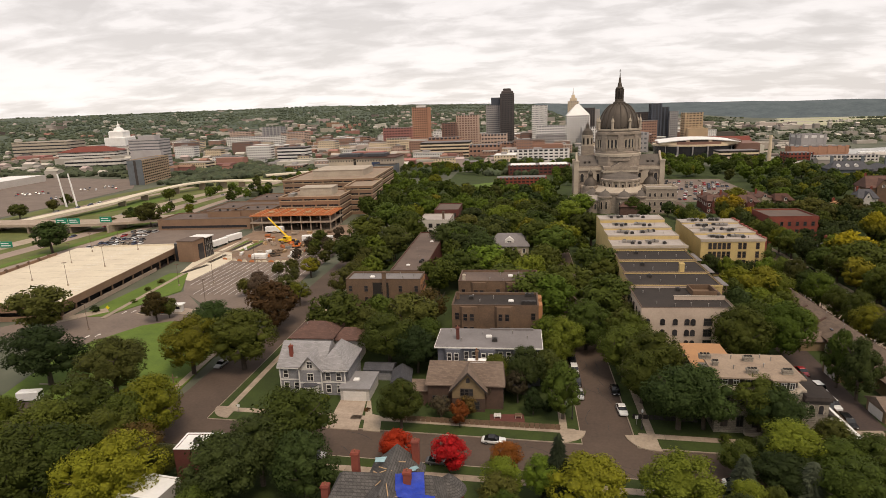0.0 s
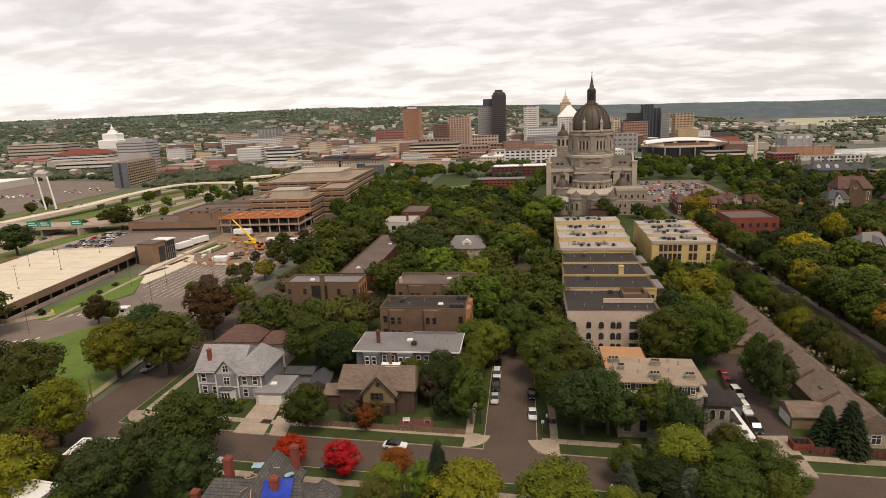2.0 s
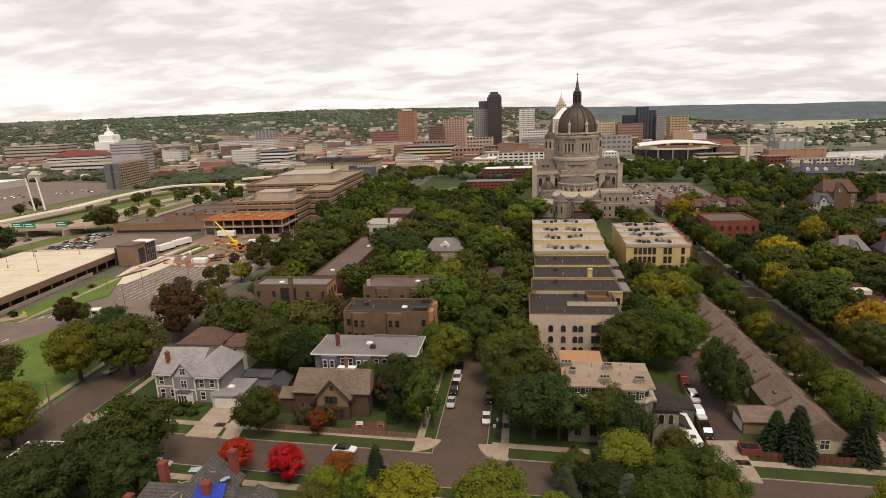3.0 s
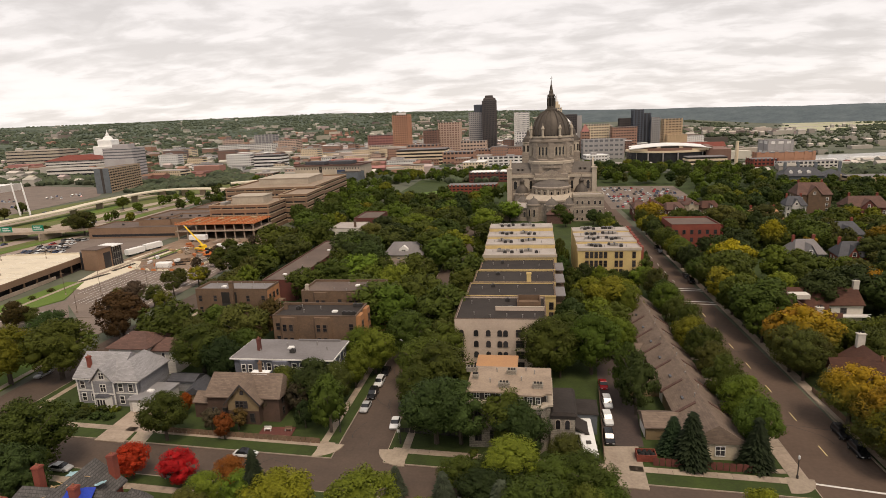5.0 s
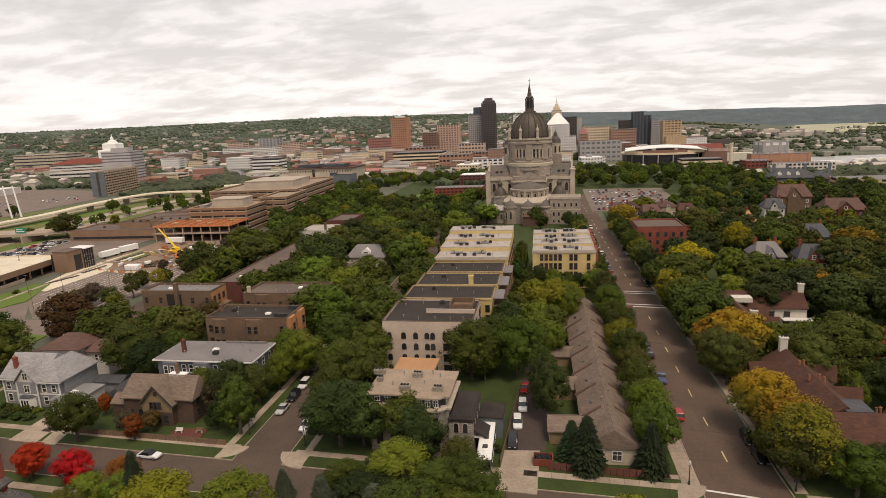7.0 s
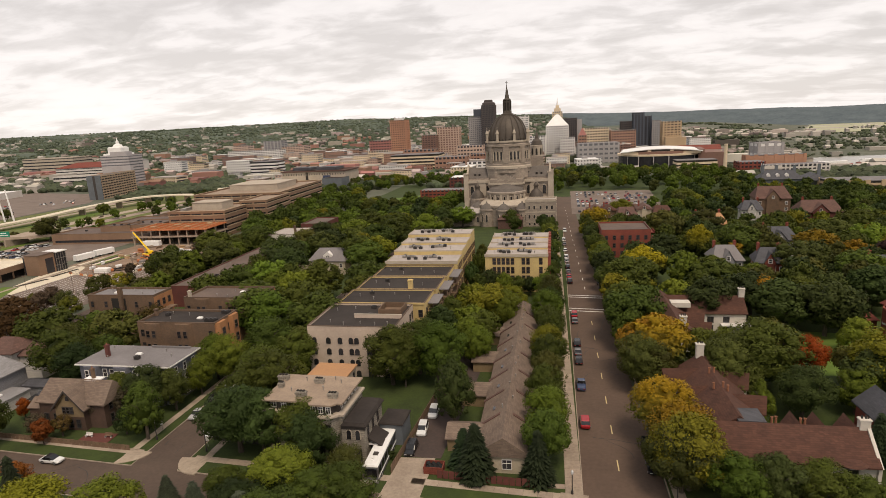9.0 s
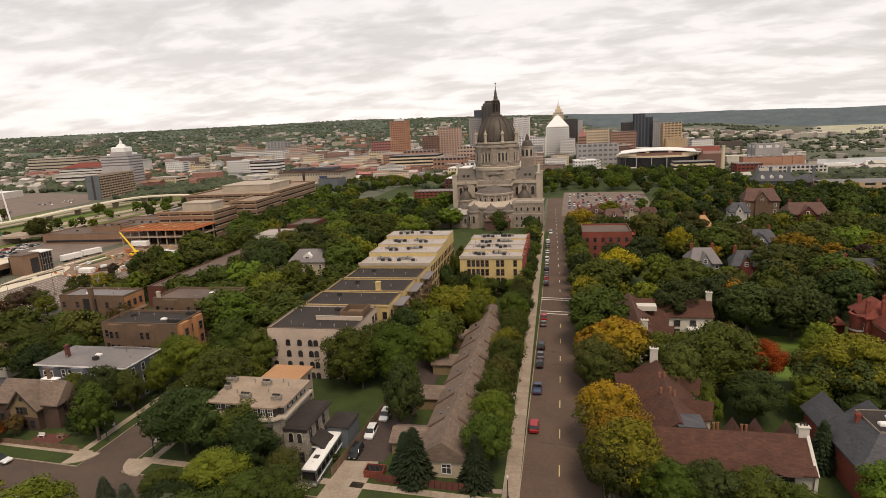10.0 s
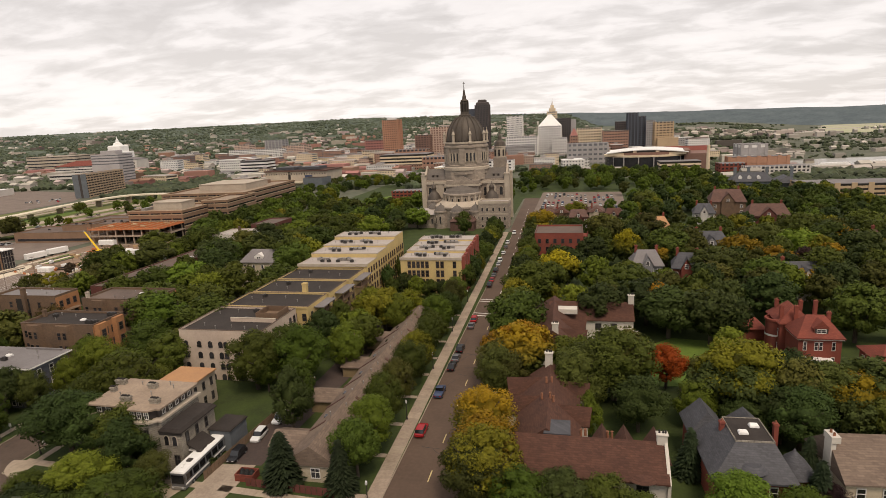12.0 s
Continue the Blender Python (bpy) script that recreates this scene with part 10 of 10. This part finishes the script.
# the motor coach
co = thing("coach", "white-roofed motor coach with dark sides parked by the mansion", "coach", 56.5, 103.0, 0, 1)
part("body", Shape().cut_box(-1.3, 1.3, -6.2, 6.2, 0.4, 3.3, 0.2), M["car_grey"], co)
part("roof", Shape().cut_box(-1.32, 1.32, -6.2, 6.22, 3.22, 3.5, 0.18), M["roof_white"], co, "white roof")
part("windscreen", Shape().box(-1.12, 1.12, -6.28, -6.2, 1.4, 2.9), M["car_glass"], co)
part("bumper", Shape().cut_box(-1.3, 1.3, -6.42, -6.2, 0.35, 0.9, 0.08), M["metal"], co)
for sx in (-1, 1):
    for k in range(6):
        part("side_window", Shape().box(sx * 1.3 - 0.03, sx * 1.3 + 0.03, 0, 1.5, 1.7, 2.8), M["car_glass"], co, at=pose(0, -5.6 + 1.9 * k, 0))
    part("stripe", Shape().box(sx * 1.3 - 0.02, sx * 1.3 + 0.02, -6, 6, 1.0, 1.35), M["roof_white"], co)
    for v in (-3.9, 3.2, 4.3):
        w = part("wheel", Shape().tube((sx * 1.05, v, 0.5), (sx * 1.33, v, 0.5), 0.5, n=14), M["tyre"], co)
        part("hub", Shape().tube((sx * 1.2, v, 0.5), (sx * 1.35, v, 0.5), 0.24, n=10), M["rim"], w)
    part("headlight", Shape().box(sx * 0.95 - 0.2, sx * 0.95 + 0.2, -6.46, -6.4, 0.6, 0.85), M["lens_clear"], co)
    part("mirror", Shape().box(sx * 1.5 - 0.12, sx * 1.5 + 0.12, -6.5, -6.35, 2.2, 2.9), M["trim_dark"], co)
for v in (-2.6, 0.4):
    part("roof_fan", Shape().cut_box(-0.45, 0.45, -0.45, 0.45, 0, 0.28, 0.12), M["trim_dark"], co, at=pose(0, v, 3.5))
for v, u in ((-4.6, 0.0), (-3.9, -0.2), (2.2, 0.3), (4.4, -0.2)):
    part("roof_vent", Shape().cut_box(-0.2, 0.2, -0.25, 0.25, 0, 0.18, 0.06), M["roof_white"], co, at=pose(u, v, 3.5))
sk = thing("skip", "rust-red open waste skip full of black bags", "skip", 66.6, 101.6, 0.18, 0)
part("tub", Shape().lattice((-1.7, -1.55, 1.55, 1.7), (0, 0.1, 1.3), set(), -1.15, -1.0), M["roof_red"], sk)
part("back", Shape().box(-1.7, 1.7, 1.0, 1.15, 0, 1.3), M["roof_red"], sk)
for sx in (-1, 1):
    part("side", Shape().box(sx * 1.62 - 0.08, sx * 1.62 + 0.08, -1.0, 1.0, 0, 1.3), M["roof_red"], sk)
part("load", Shape().cut_box(-1.5, 1.5, -0.98, 0.98, 0.1, 1.0, 0.3), M["tyre"], sk)
for k in range(6):
    part("bag", Shape().lathe([(0.35, 0), (0.42, 0.2), (0.25, 0.45), (0.05, 0.55)], 8), M["tyre"], sk, at=pose(-1.1 + 0.45 * k, 0.4 * (-1) ** k, 0.95))

# cars in the lots, on the motorway and by the church
random.seed(31)
hues = ("white", "silver", "black", "grey", "white", "red", "blue", "tan", "silver")
def lot(x0, y0, nx, ny, dx, dy, rz, fill, tilt=0.0):
    for j in range(ny):
        for i in range(nx):
            if random.random() < fill:
                a = radians(tilt)
                u, v = dx * i, dy * j
                car(random.choice(hues), x0 + u * math.cos(a) - v * math.sin(a), y0 + u * math.sin(a) + v * math.cos(a), rz + tilt + random.choice((0, 180)), random.choice(("sedan", "suv")), -0.04, False, "in a car park")


lot(-222, 262, 5, 5, 3.2, 9.5, 0, 0.75, 2)
lot(-215, 268, 6, 2, 3.2, 9.0, 0, 0.7, 10)
lot(103, 392, 16, 9, 3.2, 12.0, 0, 0.6, -1)
lot(-470, 470, 10, 3, 3.6, 12, 0, 0.4, 35)
lot(-400, 440, 5, 2, 3.6, 12, 0, 0.4, 35)
lot(-460, 370, 14, 4, 3.4, 13, 0, 0.42, 35)
lot(-420, 500, 10, 3, 3.4, 13, 0, 0.45, 35)
for k in range(26):
    a = random.random()
    nm, pts = random.choice((("n", ((-255, 240), (-252, 420))), ("m", ((-276, 240), (-274, 430))), ("f", ((-346, 260), (-337, 440))), ("g", ((-252, 440), (-244, 500))), ("h", ((-338, 460), (-328, 540)))))
    (xa, ya), (xb, yb) = pts
    rz = math.degrees(math.atan2(yb - ya, xb - xa)) - 90
    car(random.choice(hues), xa + (xb - xa) * a + random.uniform(-2.5, 2.5), ya + (yb - ya) * a, rz, random.choice(("sedan", "suv")), 0.1, False, "on the motorway")
setting("car_park_church", Shape().prism([(98, 384), (156, 382), (162, 500), (100, 506)], -0.1, 0.02), M["asphalt_lot"], "asphalt car park behind the church")
setting("lawn_church", Shape().prism([(-40, 452), (16, 448), (20, 500), (-20, 512), (-46, 490)], -0.1, 0.05), M["grass_bright"], "open mown lawn beyond the trees")

# ---- street furniture, fences, hedges, then the woods ----
def street_lamp(x, y, rz=0, z=0.15):
    p = thing("street_lamp", "dark iron lantern street lamp on a fluted post", "street lamp", x, y, z, rz, "street lamps")
    part("post", Shape().lathe([(0.2, 0), (0.2, 0.5), (0.1, 0.7), (0.07, 3.4), (0.12, 3.5)], 8), M["metal_dark"], p)
    part("lantern", Shape().lathe([(0.1, 3.5), (0.22, 3.75), (0.2, 4.1), (0.05, 4.3), (0, 4.4)], 8), M["lens_clear"], p)


for x, y in ((90.0, 97.8), (105.9, 97.6), (88.9, 125), (106.4, 126.7), (88.6, 150), (88.3, 176), (105.6, 170), (88.0, 204), (105.2, 205), (87.6, 234), (21.6, 103.0), (21.4, 140), (8.6, 106), (8.4, 140)):
    street_lamp(x, y)


def pole(x, y, hgt, label="tall weathered timber utility pole with a cross arm"):
    p = thing("utility_pole", label, "utility pole", x, y, -0.2, random.uniform(-20, 20), "utility poles")
    part("shaft", Shape().tube((0, 0, 0), (0, 0, hgt), 0.16, 0.11, 8), M["wood"], p)
    part("cross_arm", Shape().box(-1.2, 1.2, -0.06, 0.06, hgt - 1.0, hgt - 0.85), M["wood"], p)
    for u in (-1.0, 0.0, 1.0):
        part("insulator", Shape().lathe([(0.06, hgt - 0.85), (0.08, hgt - 0.7), (0.03, hgt - 0.62)], 6, u, 0), M["lens_clear"], p)


random.seed(3)
for x, y, hh in ((68.0, 126, 9), (68.8, 150, 9), (70.0, 178, 9), (-79.0, 108, 7)):
    pole(x, y, hh)


def fence(x0, y0, x1, y1, hgt=1.4, material="wood", label="weathered timber board fence", step=1.0):
    a, b = Vector((x0, y0, 0)), Vector((x1, y1, 0))
    n = max(2, int((b - a).length / step))
    f = thing("fence", label, "fence", x0, y0, 0.13, math.degrees(math.atan2(y1 - y0, x1 - x0)))
    ln = (b - a).length
    part("rail", Shape().box(0, ln, 0.03, 0.08, hgt * 0.25, hgt * 0.25 + 0.1), M[material], f); part("rail", Shape().box(0, ln, 0.03, 0.08, hgt * 0.75, hgt * 0.75 + 0.1), M[material], f)
    me = Shape().box(0, step * 0.9, -0.015, 0.03, 0, hgt).mesh("board"); me.materials.append(M[material])
    for i in range(n):
        part("board", me, None, f, at=pose(i * ln / n, 0, 0.02 * ((i * 5) % 3)))


fence(-28, 103.2, 6, 101.6, 1.2); fence(59.2, 100, 61.4, 128, 1.6, "wood"); fence(67.5, 99.6, 84, 98.7, 1.5, "brick_dark", "low brick-red garden fence")
fence(106.8, 101, 106.2, 130, 1.3, "wood"); fence(20.6, 107, 33, 106.2, 1.0, "metal_dark", "low dark iron railing")
for x, y in ((20.9, 104.6), (7.4, 109.4), (-62, 104)):
    p = thing("sign_post", "small white notice on a post at the kerb", "sign", x, y, 0.15, 10)
    part("post", Shape().tube((0, 0, 0), (0, 0, 2.0), 0.04, n=6), M["metal"], p); part("plate", Shape().box(-0.3, 0.3, -0.03, 0.0, 1.3, 2.0), M["roof_white"], p)


# hedges and shrubs: lumps of small leaves
def bush(kind, x, y, r, hgt):
    b = thing("shrub", TREE_WORDS[kind].replace("tree", "shrub").replace("large ", "") + " by the house", "shrub", x, y, -0.1, (x * 37 + y * 11) % 360)
    b.scale = (r / 4.2, r / 4.2, hgt / 7.0)
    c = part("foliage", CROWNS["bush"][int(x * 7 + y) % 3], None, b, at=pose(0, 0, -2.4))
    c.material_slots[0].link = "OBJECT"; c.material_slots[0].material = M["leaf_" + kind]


for kind, x, y, r, hh in (("green", -55, 111.5, 1.2, 1.4), ("olive", -52.6, 110.8, 1.3, 1.5), ("green", -50.2, 110.6, 1.1, 1.3), ("green", -47.6, 110.6, 1.4, 1.5), ("bright", -45.2, 110.8, 1.2, 1.3), ("dark", -54, 108.4, 1.5, 1.6), ("dark", -50.5, 107.6, 1.6, 1.8), ("dark", -47.0, 107.4, 1.5, 1.7), ("dark", -44.2, 107.4, 1.3, 1.6),
                         ("dark", -21, 109.4, 1.0, 1.2), ("green", -18.6, 109.0, 1.0, 1.2), ("dark", -10.5, 108.6, 1.1, 1.3), ("brown", -34.4, 106.8, 0.8, 0.7), 
                         ("brown", -124.5, 167.5, 2.6, 3.0), ("olive", -121, 168, 2.0, 2.2), ("orange", -119, 166.6, 1.5, 1.2), ("olive", -126, 166.4, 1.6, 1.4), ("dark", 57.8, 104.5, 1.2, 1.6), ("green", 36, 99.6, 1.3, 1.5), ("green", 40, 99.2, 1.4, 1.5), ("olive", 45.6, 99.2, 1.2, 1.4), ("green", 51.5, 98.6, 1.5, 1.8),
                         ("olive", -60, 161, 1.6, 1.8), ("dark", 4.0, 109, 1.2, 2.4), ("green", -137, 176, 1.2, 1.2), ("dark", -144, 166, 1.6, 2.4), ("green", -141, 190, 1.4, 1.6), ("olive", -142, 200, 1.4, 1.6)):
    bush(kind, x, y, r, hh)
for kind, x, y, hh, r in (("spruce", 4.0, 79.5, 12.5, 3.0), ("spruce", 74.0, 100.8, 10.0, 3.6), ("spruce", 84.6, 100.6, 9.5, 3.0), ("spruce", 71.6, 103.6, 7.5, 2.8), ("bluespruce", 33.0, 83.0, 8.0, 2.8), ("bluespruce", 42.0, 81.0, 8.5, 3.4), ("spruce", 156.6, 104.5, 9.5, 2.8)):
    plant(kind, x, y, hh, r, "spruce")

# the woods between: more of the same trees wherever no house or street stands
BLOCKED = [(-60, -33, 106, 142), (-33, 6, 106, 128), (-22, 5, 118, 131), (-20, 4, 137, 150), (-20, 4, 158, 171), (-55, -30, 160, 170), (-49, -34, 188, 258), (-52, -33, 268, 324), (-20, 3, 204, 247), (27, 57, 136, 244), (60, 88, 206, 247), (33, 60, 98, 130), (59, 85, 92, 182),
           (110, 139, 102, 137), (110, 140, 153, 185), (140, 156, 101, 124), (157, 180, 101, 118), (168, 184, 155, 180), (182, 194, 146, 160), (138, 163, 144, 177), (104, 131, 240, 288), (128, 172, 220, 242), (164, 196, 138, 184), (36, 48, 112, 136), (-33, -8, 62, 84), (-76, -55, 66, 98),
           (8.5, 21, 0, 330), (88, 107.5, 0, 470), (-82, -66, 98, 262), (27, 110, 330, 430), (94, 158, 378, 505), (184, 226, 318, 376), (160, 176, 338, 352), (104, 150, 334, 362), (-60, 24, 425, 560), (-22, 24, 462, 490), (-14, 50, 556, 590)]


def clear(x, y, m):
    if SK + SLOPE * x - 1.5 < y < NK + SLOPE * x + 5.5:
        return False
    return not any(a - m < x < b + m and c - m < y < d + m for a, b, c, d in BLOCKED)


taken = [(o.location.x, o.location.y, 4.0) for o in scene.objects if o.parent is None and o.name.startswith("tree")]


KINDS = ("green", "dark", "olive", "bright", "lime", "gold", "yellow", "bare")
far_trees = []


def wood(seed, x0, x1, y0, y1, count, kinds, h0=9.5, h1=14, single=False, gap=1.0):
    """Trees strewn over a stretch of plan; single: each a thing of its own, else part of the joined woods."""
    rng = random.Random(seed)
    made = 0
    for _ in range(count * 8):
        x, y = rng.uniform(x0, x1), rng.uniform(y0, y1)
        hh = rng.uniform(h0, h1)
        r = hh * rng.uniform(0.36, 0.46)
        if not clear(x, y, r * 0.7) or any((x - a) ** 2 + (y - b) ** 2 < ((r + c) * 0.62 * gap) ** 2 for a, b, c in taken):
            continue
        taken.append((x, y, r))
        if single:
            plant(rng.choice(kinds), x, y, hh, r, "round")
        else:
            far_trees.append((x, y, hh, r, KINDS.index(rng.choice(kinds)), rng.random() * 6.28))
        made += 1
        if made >= count:
            return


# extra dark kinds for the right-hand woods paint in the dimmer light there
DARKMIX = ("dark", "green", "dark", "bright", "olive", "green", "dark", "green")
MIX = ("green", "bright", "green", "bright", "olive", "bright", "dark", "lime", "green", "bright")
wood(8, -150, -84, 55, 90, 14, MIX + ("lime", "lime", "olive"), 8, 11, True, 0.85); wood(9, -60, 88, 62, 82, 26, MIX + ("lime", "bright"), 7, 10, True, 0.9)
wood(10, 106, 200, 66, 88, 26, DARKMIX + ("green",), 6, 8.5, True, 0.9)
wood(1, -64, -28, 184, 330, 26, MIX); wood(2, -32, 8, 186, 345, 46, MIX); wood(3, 21, 29, 104, 330, 16, MIX, 7, 10)
wood(4, 108, 250, 98, 300, 250, DARKMIX + DARKMIX + ("lime", "olive", "gold"), 9, 14.5, False, 0.72); wood(5, 140, 290, 290, 460, 170, DARKMIX + ("lime", "bright"), 7.5, 12)
wood(6, -100, 30, 330, 460, 90, MIX); wood(7, -100, -60, 180, 300, 24, ("olive", "green", "olive", "bare"), 6, 9)
wood(11, 100, 240, 470, 640, 110, MIX, 9, 13); wood(12, -130, 100, 440, 640, 150, MIX, 7, 11)
wood(13, -260, -206, 320, 600, 40, MIX, 6, 10); wood(14, 250, 380, 120, 350, 70, DARKMIX, 8, 12); wood(15, 84, 92, 268, 345, 8, ("yellow", "lime", "green"), 5, 8, False, 0.7)


def joined_woods(name, trees, detail, label):
    base = [crown_arrays(91 + i, *detail) for i in range(4)]
    V, F, NN, mats, k = [], [], [], [], 0
    for i, (x, y, hh, r, kind, turn) in enumerate(trees):
        v, f, nn = base[i % 4]
        c, s = math.cos(turn), math.sin(turn)
        w = v * np.array((r / 4.2, r / 4.2, hh / 10))
        w = np.stack((w[:, 0] * c - w[:, 1] * s + x, w[:, 0] * s + w[:, 1] * c + y, w[:, 2] + gz(x, y)), axis=1)
        NN.append(np.stack((nn[:, 0] * c - nn[:, 1] * s, nn[:, 0] * s + nn[:, 1] * c, nn[:, 2]), axis=1))
        V.append(w); F.append(f + k); mats.append(np.full(len(f), kind)); k += len(v)
    me = bpy.data.meshes.new(name)
    me.from_pydata(np.concatenate(V).tolist(), [], np.concatenate(F).tolist())
    me.shade_smooth()
    me.normals_split_custom_set_from_vertices(np.concatenate(NN).tolist())
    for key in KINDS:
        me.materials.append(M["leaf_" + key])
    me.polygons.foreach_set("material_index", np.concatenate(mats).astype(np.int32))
    return tagged(new(name, me), label, "woods", "", "stuff")


joined_woods("garden_trees", [t for t in far_trees if t[1] < 190], (2600, 62, 0.25), "mixed green and olive garden trees between houses")
joined_woods("garden_trees", [t for t in far_trees if 190 <= t[1] < 300], (1300, 50, 0.36), "mixed green garden trees further up the hill")
joined_woods("further_trees", [t for t in far_trees if t[1] >= 300], (560, 36, 0.55), "mixed green trees round the church and beyond")
# distance: clumps of canopy and small roofs past counting
def far_clumps(name, seed, spots_xy, size, material, label, height=gz):
    rng = np.random.default_rng(seed)
    bm = bmesh.new()
    bmesh.ops.create_icosphere(bm, subdivisions=1, radius=1.0)
    iv = np.array([tuple(p.co) for p in bm.verts])
    fi = np.array([[p.index for p in q.verts] for q in bm.faces])
    bm.free()
    n = len(spots_xy)
    V = np.empty((n, len(iv), 3))
    for i, (x, y) in enumerate(spots_xy):
        s = size * (0.6 + 0.8 * rng.random()) * (1 + y / 8000)
        jit = 0.75 + 0.5 * rng.random((len(iv), 1))
        V[i] = iv * jit * np.array((s, s, s * 0.72)) + np.array((x, y, height(x, y) + s * 0.4))
    F = (fi[None] + (np.arange(n) * len(iv))[:, None, None]).reshape(-1, 3)
    me = bpy.data.meshes.new(name)
    me.from_pydata(V.reshape(-1, 3).tolist(), [], F.tolist())
    me.materials.append(M[material])
    ob = new(name, me)
    return tagged(ob, label, "woods", "", "stuff")


rng = np.random.default_rng(9)


def scatter(n, y0, y1, a0, a1, keep):
    out = []
    while len(out) < n:
        y = y0 * (y1 / y0) ** rng.random()
        a = radians(a0 + (a1 - a0) * rng.random())
        x = 60 + y * math.tan(a)
        if keep(x, y):
            out.append((x, y))
    return out


def patchy(x, y, k=0.0, s=170.0):
    return noise.noise((x / s, y / s, 4.2)) > k


def off_water(x, y):
    return not (420 < x < 1750 and 1085 + 0.2 * max(0, x - 620) < y < 1320 + 0.12 * max(0, x - 700))


def off_field(x, y):
    return not (x > 400 and 2450 < y < 3800)


far_clumps("far_woods", 1, scatter(5000, 600, 1900, -58, -12, lambda x, y: patchy(x, y, -0.35)), 3.9, "far_green", "distant broken tree canopy across the town", land_z)
far_clumps("far_woods", 2, scatter(3000, 1150, 2900, -14, 20, lambda x, y: patchy(x, y, -0.25) and off_field(x, y)), 4.0, "far_green", "distant tree canopy beyond downtown", land_z)
far_clumps("far_woods", 3, scatter(5200, 480, 2440, 10, 50, lambda x, y: off_water(x, y) and patchy(x, y, -0.35) and x > 240), 4.0, "far_green", "distant trees on the river flats")
def on_rise(seed, n, a0, a1):
    """Places on the rising plain, as (x, y)."""
    r3, out = np.random.default_rng(seed), []
    while len(out) < n:
        a, r = radians(a0 + (a1 - a0) * r3.random()), 1500 * 3.0 ** r3.random()
        x, y = 60 + r * math.sin(a), r * math.cos(a)
        if patchy(x, y, -0.3, 210):
            out.append((x, y))
    return out


far_clumps("bluff_woods", 7, [p for p in scatter(900, 2300, 3950, 8, 40, lambda x, y: not off_field(x, y) and patchy(x, y, 0.22, 260))], 4.5, "far_green", "dark woods across the river flats")
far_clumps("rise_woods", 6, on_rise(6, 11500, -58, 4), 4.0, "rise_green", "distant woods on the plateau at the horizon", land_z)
far_clumps("near_town_trees", 4, [p for p in scatter(700, 330, 760, -50, -14, lambda x, y: x < -205 and patchy(x, y, -0.05, 60) and not (-390 < x < -218 and y < 520) and not (x < -366 and y < 640))], 4.2, "far_green", "trees round the motorway and office lots")
far_clumps("town_trees", 8, scatter(1300, 560, 980, -44, -3, lambda x, y: patchy(x, y, 0.0, 80) and not (x < -366 and y < 640) and not (-215 < x < -120 and 570 < y < 660)), 4.2, "far_green", "trees along the streets before downtown")
far_clumps("square_trees", 5, [p for p in scatter(420, 640, 1150, -14, 14, lambda x, y: patchy(x, y, 0.1, 70) and not (160 < x < 275 and 690 < y < 800))], 4.5, "far_green", "trees in downtown squares and streets")


def far_houses(name, seed, spots_xy, label, material, height=gz):
    r2 = random.Random(seed)
    s = Shape()
    for x, y in spots_xy:
        w, d, hh = r2.uniform(7, 22), r2.uniform(7, 14), r2.uniform(4, 9)
        if r2.random() < 0.12:
            w, d, hh = w * 2.5, d * 1.8, hh * 1.6
        z = height(x, y) - 0.2
        s.box(x, x + w, y, y + d, z, z + hh)
        if w < 18:
            s.gable(x, x + w, y, y + d, z + hh, 2.4, "x", 0.3, 0.2)
    ob = part(name, s, M[material])
    return tagged(ob, label, "houses", "", "stuff")


far_houses("far_houses", 1, scatter(260, 640, 2600, -58, -10, lambda x, y: patchy(x + 300, y, -0.05, 140)), "distant pale houses and sheds among trees", "far_pale", land_z)
far_houses("far_houses", 5, scatter(320, 640, 2600, -58, -6, lambda x, y: patchy(x + 100, y + 60, 0.0, 140)), "distant brown houses among trees", "far_roofs", land_z)
far_houses("far_houses", 6, scatter(200, 640, 2000, -46, 0, lambda x, y: patchy(x, y + 300, 0.05, 160)), "distant brick houses and mills among trees", "far_brick", land_z)
far_houses("far_houses", 2, scatter(360, 1100, 3000, -14, 22, lambda x, y: off_field(x, y)), "distant houses and sheds beyond downtown", "far_roofs", land_z)
far_houses("far_houses", 7, scatter(180, 1100, 2800, -14, 26, lambda x, y: off_field(x, y) and off_water(x, y)), "distant pale sheds beyond downtown", "far_pale", land_z)
far_houses("far_houses", 4, on_rise(12, 90, -56, 2), "distant pale houses on the wooded rise", "far_pale", land_z)
far_houses("far_houses", 3, scatter(240, 560, 2300, 18, 46, lambda x, y: off_water(x, y) and off_field(x, y) and (x > 330 or y > 560)), "distant pale sheds on the river flats", "far_pale")
